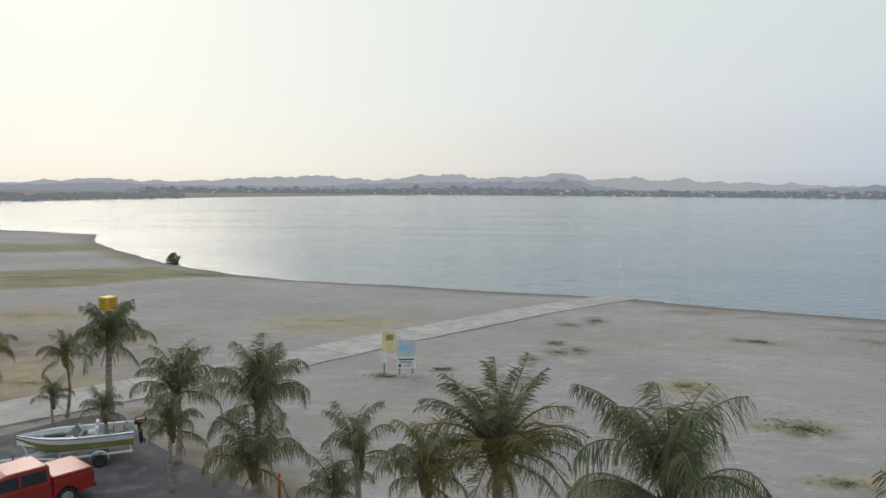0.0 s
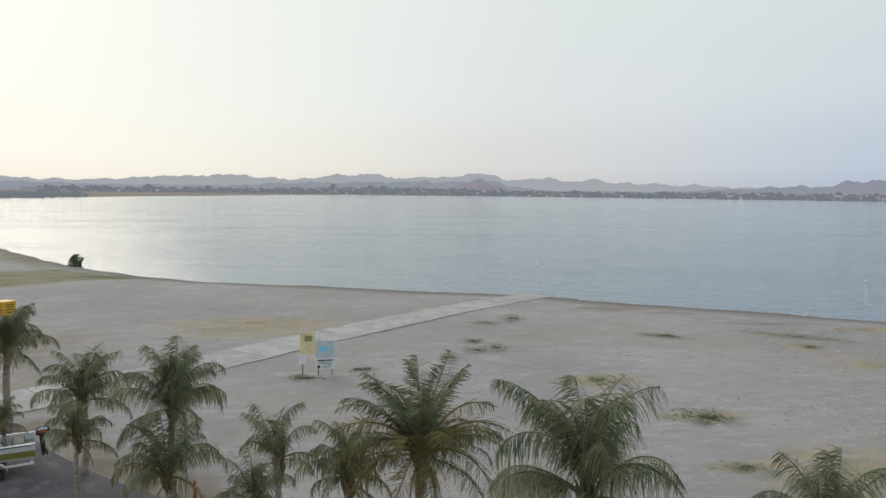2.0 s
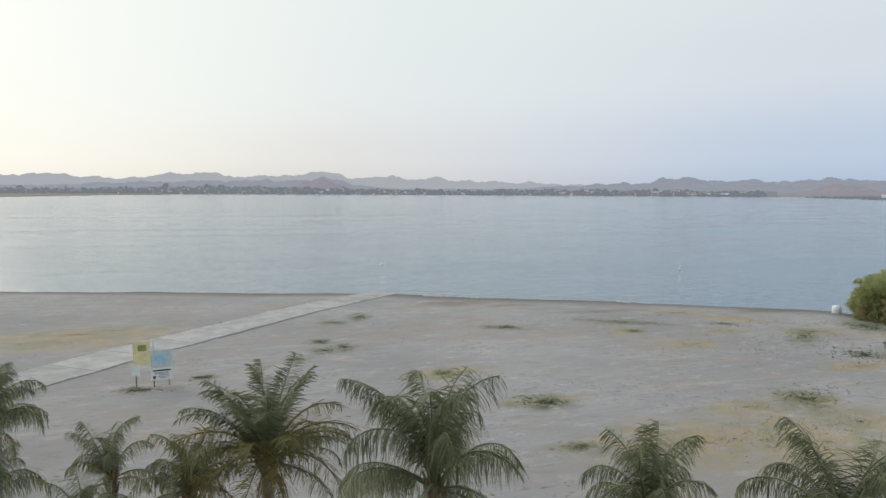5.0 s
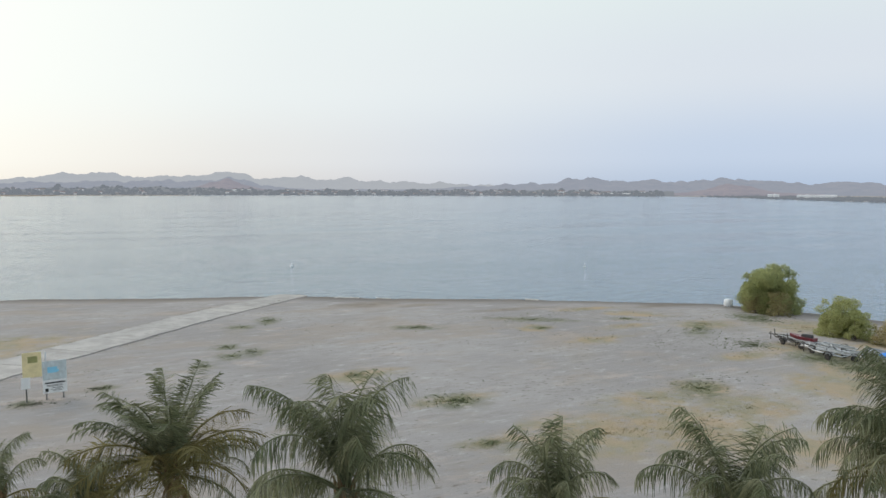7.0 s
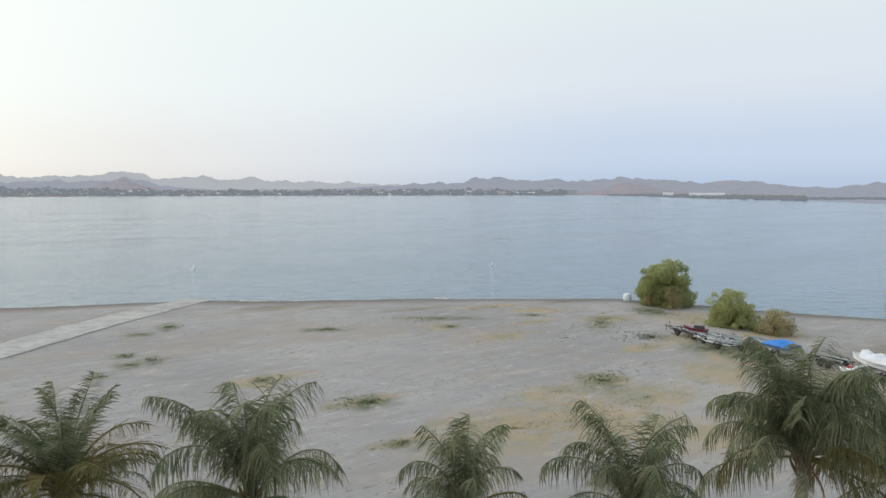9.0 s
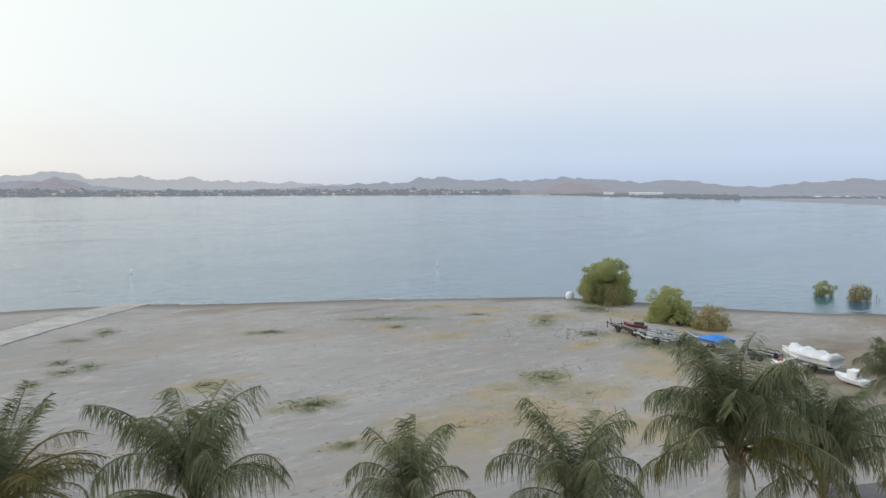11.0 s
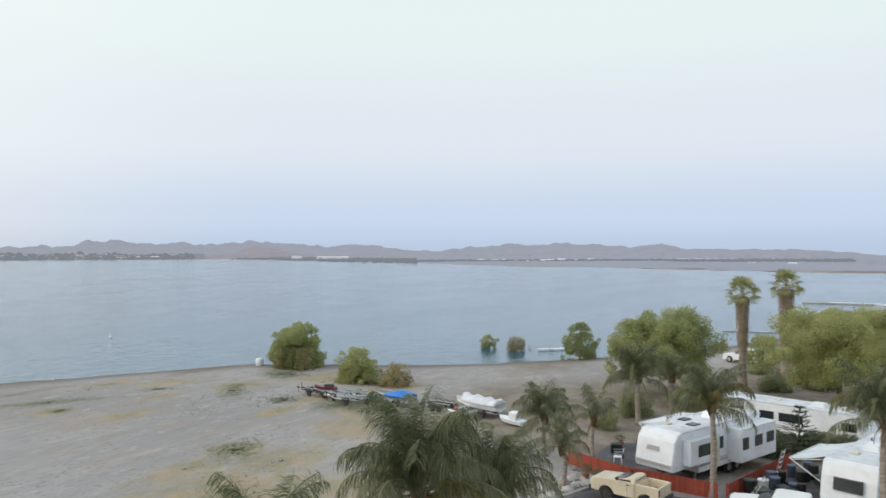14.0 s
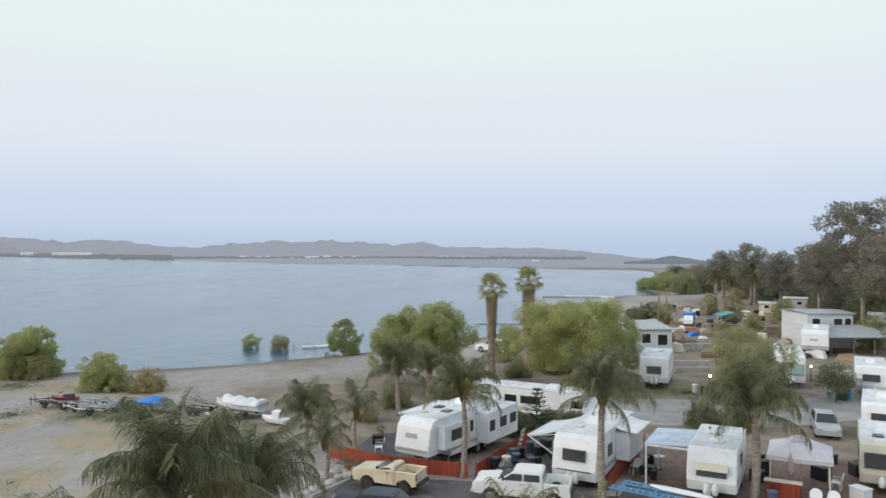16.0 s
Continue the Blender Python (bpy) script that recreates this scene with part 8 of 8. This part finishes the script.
for k in range(2100):
    az = rng.uniform(-23, 43)
    r = 2150 + 380 * rng.random() ** 1.7
    x_, y_ = polar(az, r)
    s_ = rng.uniform(0.6, 1.5) * (1.0 if rng.random() < 0.9 else 1.7)
    far_clump(x_, y_, shore_slope(az, r) - 0.8, 4.2 * s_, 5.0 * s_)
for k in range(2400):
    az = rng.uniform(42, 60)
    r = rng.uniform(1000, 1990)
    x_, y_ = polar(az, r)
    if 6 < shore_distance(np.array([x_]), np.array([y_]))[0] < 190:
        s_ = rng.uniform(0.5, 1.3)
        far_clump(x_, y_, -0.6, 5 * s_, 4.2 * s_)
for k in range(800):
    az = rng.uniform(-46, -20)
    r = rng.uniform(760, 1500)
    x_, y_ = polar(az, r)
    d_ = shore_distance(np.array([x_]), np.array([y_]))[0]
    if 8 < d_ < 320:
        s_ = rng.uniform(0.5, 1.2)
        far_clump(x_, y_, -0.5, 4.5 * s_, 5.0 * s_)
for k in range(1100):
    az = rng.uniform(60, 92)
    r = rng.uniform(1050, 1250)
    x_, y_ = polar(az, r)
    s_ = rng.uniform(0.4, 1.0)
    far_clump(x_, y_, -0.5, 5 * s_, 3.6 * s_)
g.add(vs, fs)
g.raw = True
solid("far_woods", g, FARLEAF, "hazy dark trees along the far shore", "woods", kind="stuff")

# ---------------------------------------------------------------- weeds on the beach and in the park
WEED_DRY = leaf("dry_weed", (0.46, 0.39, 0.23), (0.35, 0.32, 0.19), 0.85, 0.4)
WEED_GREEN = leaf("green_weed", (0.26, 0.29, 0.175), (0.20, 0.225, 0.14), 0.8, 0.42)
WEED_DARK = leaf("dark_weed_clump", (0.29, 0.28, 0.22), (0.22, 0.22, 0.175), 0.85, 0.35)


def tuft(vs, fs, x, y, z, s, rng, flat=0.5, blades=9):
    for _ in range(blades):
        a = rng.uniform(0, 6.283)
        d = Vector((math.cos(a), math.sin(a), rng.uniform(0.2, 1.1) * (1 - flat * 0.5))).normalized() * s * rng.uniform(0.6, 1.3)
        w = Vector((-math.sin(a), math.cos(a), 0)) * s * 0.12
        o = Vector((x + rng.uniform(-.4, .4) * s, y + rng.uniform(-.4, .4) * s, z - 0.01))
        i = len(vs)
        vs.extend([o - w, o + w, o + d * 0.6 + w * 0.8, o + d])
        fs.append((i, i + 1, i + 2, i + 3))


def weeds(name, label, material, spots, seed, size, flat=0.5):
    rng = random.Random(seed)
    g = Geo()
    vs, fs = [], []
    pts = []
    for px, py, rx_, ry_, n in spots:
        for _ in range(n):
            q, a = min(1.7, abs(rng.gauss(0, 0.62))), rng.uniform(0, 6.283)
            pts.append((px + rx_ * q * math.cos(a), py + ry_ * q * math.sin(a)))
    zs = ground_z(np.array([p[0] for p in pts]), np.array([p[1] for p in pts]))
    for (x, y), z in zip(pts, zs):
        if z < WATER + 0.03:
            continue
        tuft(vs, fs, x, y, float(z), size * rng.uniform(0.5, 1.6), rng, flat)
    g.add(vs, fs)
    g.raw = True
    return solid(name, g, material, label, "weeds", kind="stuff")


weeds("dry_weeds", "straw-coloured dry weeds in patches on the sand", WEED_DRY, [(px, py, rx_ * 0.95, ry_ * 0.95, int(30 * rx_ * ry_) if py < 90 else 500) for px, py, rx_, ry_ in PATCHES[3:]], 3, 0.065)
weeds("green_weeds", "low green weeds in clumps on the sand", WEED_GREEN,
      [(px, py, 0.75 * (d_ * abs(math.cos(radians(b_))) + w_ * abs(math.sin(radians(b_)))), 0.75 * (d_ * abs(math.sin(radians(b_))) + w_ * abs(math.cos(radians(b_)))), int(40 * d_ * w_) + 20) for px, py, d_, w_, b_ in MATS] +
      [(-37, 106, 8, 4.2, 900), (-52, 98, 11, 7, 900), (48.5, 41, 3.0, 2.4, 420), (48.4, 35.5, 1.8, 4.0, 420), (48.5, 30, 1.4, 3.0, 160), (60, 50, 3, 3, 260), (17.7, 30.4, 1.8, 0.4, 60),
       (66, -12, 3.6, 3.5, 900), (67, -17, 3, 4, 900), (51, -8.4, 1.2, 2.5, 160), (49.5, 5.5, 1.0, 2.4, 160), (150, -24, 30, 8, 700)], 4, 0.10)
weeds("dark_weeds", "small dark weed clumps scattered over the beach", WEED_DARK,
      [(-3.4, 47.4, 1.7, 0.9, 160), (0.0, 49.6, 1.2, 0.5, 60), (36, 34, 6, 3.5, 90), (34, 52, 18, 10, 70), (16, 62, 14, 12, 60), (-10, 64, 14, 8, 46), (42, 45, 10, 10, 110), (45, 62, 8, 3, 60), (52, 55, 6, 5, 60), (24, 26, 10, 4, 10), (38, 28, 6, 4, 16), (46, 30, 5, 6, 20), (9, 36, 8, 8, 26), (-26, 75, 16, 12, 60), (-14, 92, 16, 4, 60), (-2.5, 54.5, 6, 0.4, 30)], 5, 0.095)
# line of drift and dark wrack along the waterline
wr = random.Random(8)
vs, fs, spots_ = [], [], []
for (x0, y0), (x1, y1) in zip(NEAR_SHORE[5:20], NEAR_SHORE[6:21]):
    l_ = math.hypot(x1 - x0, y1 - y0)
    for k in range(int(l_ * 5)):
        q, off = wr.random(), abs(wr.gauss(0, 1.0)) + 0.4
        for sgn in (-1, 1):
            spots_.append((x0 + (x1 - x0) * q + sgn * (y1 - y0) / l_ * off, y0 + (y1 - y0) * q - sgn * (x1 - x0) / l_ * off))
for (x, y), z in zip(spots_, ground_z(np.array([p[0] for p in spots_]), np.array([p[1] for p in spots_]))):
    if z > WATER + 0.02:
        tuft(vs, fs, x, y, float(z), wr.uniform(0.04, 0.12), wr, 0.9, 4)
# dark soil weeds along both edges of the boat ramp
for k in range(520):
    q = wr.uniform(26, total_len - 8)
    p, d = along_line(ramp_line, q)
    e = (2.7 - 0.62 * q / total_len + abs(wr.gauss(0, 0.22))) * wr.choice((-1, 1))
    tuft(vs, fs, p.x - d.y * e, p.y + d.x * e, 0.0, wr.uniform(0.06, 0.16), wr, 0.6, 5)
g = Geo().add(vs, fs)
g.raw = True
solid("shore_wrack", g, WEED_DARK, "thin line of dark drift along the waterline", "drift", kind="stuff")
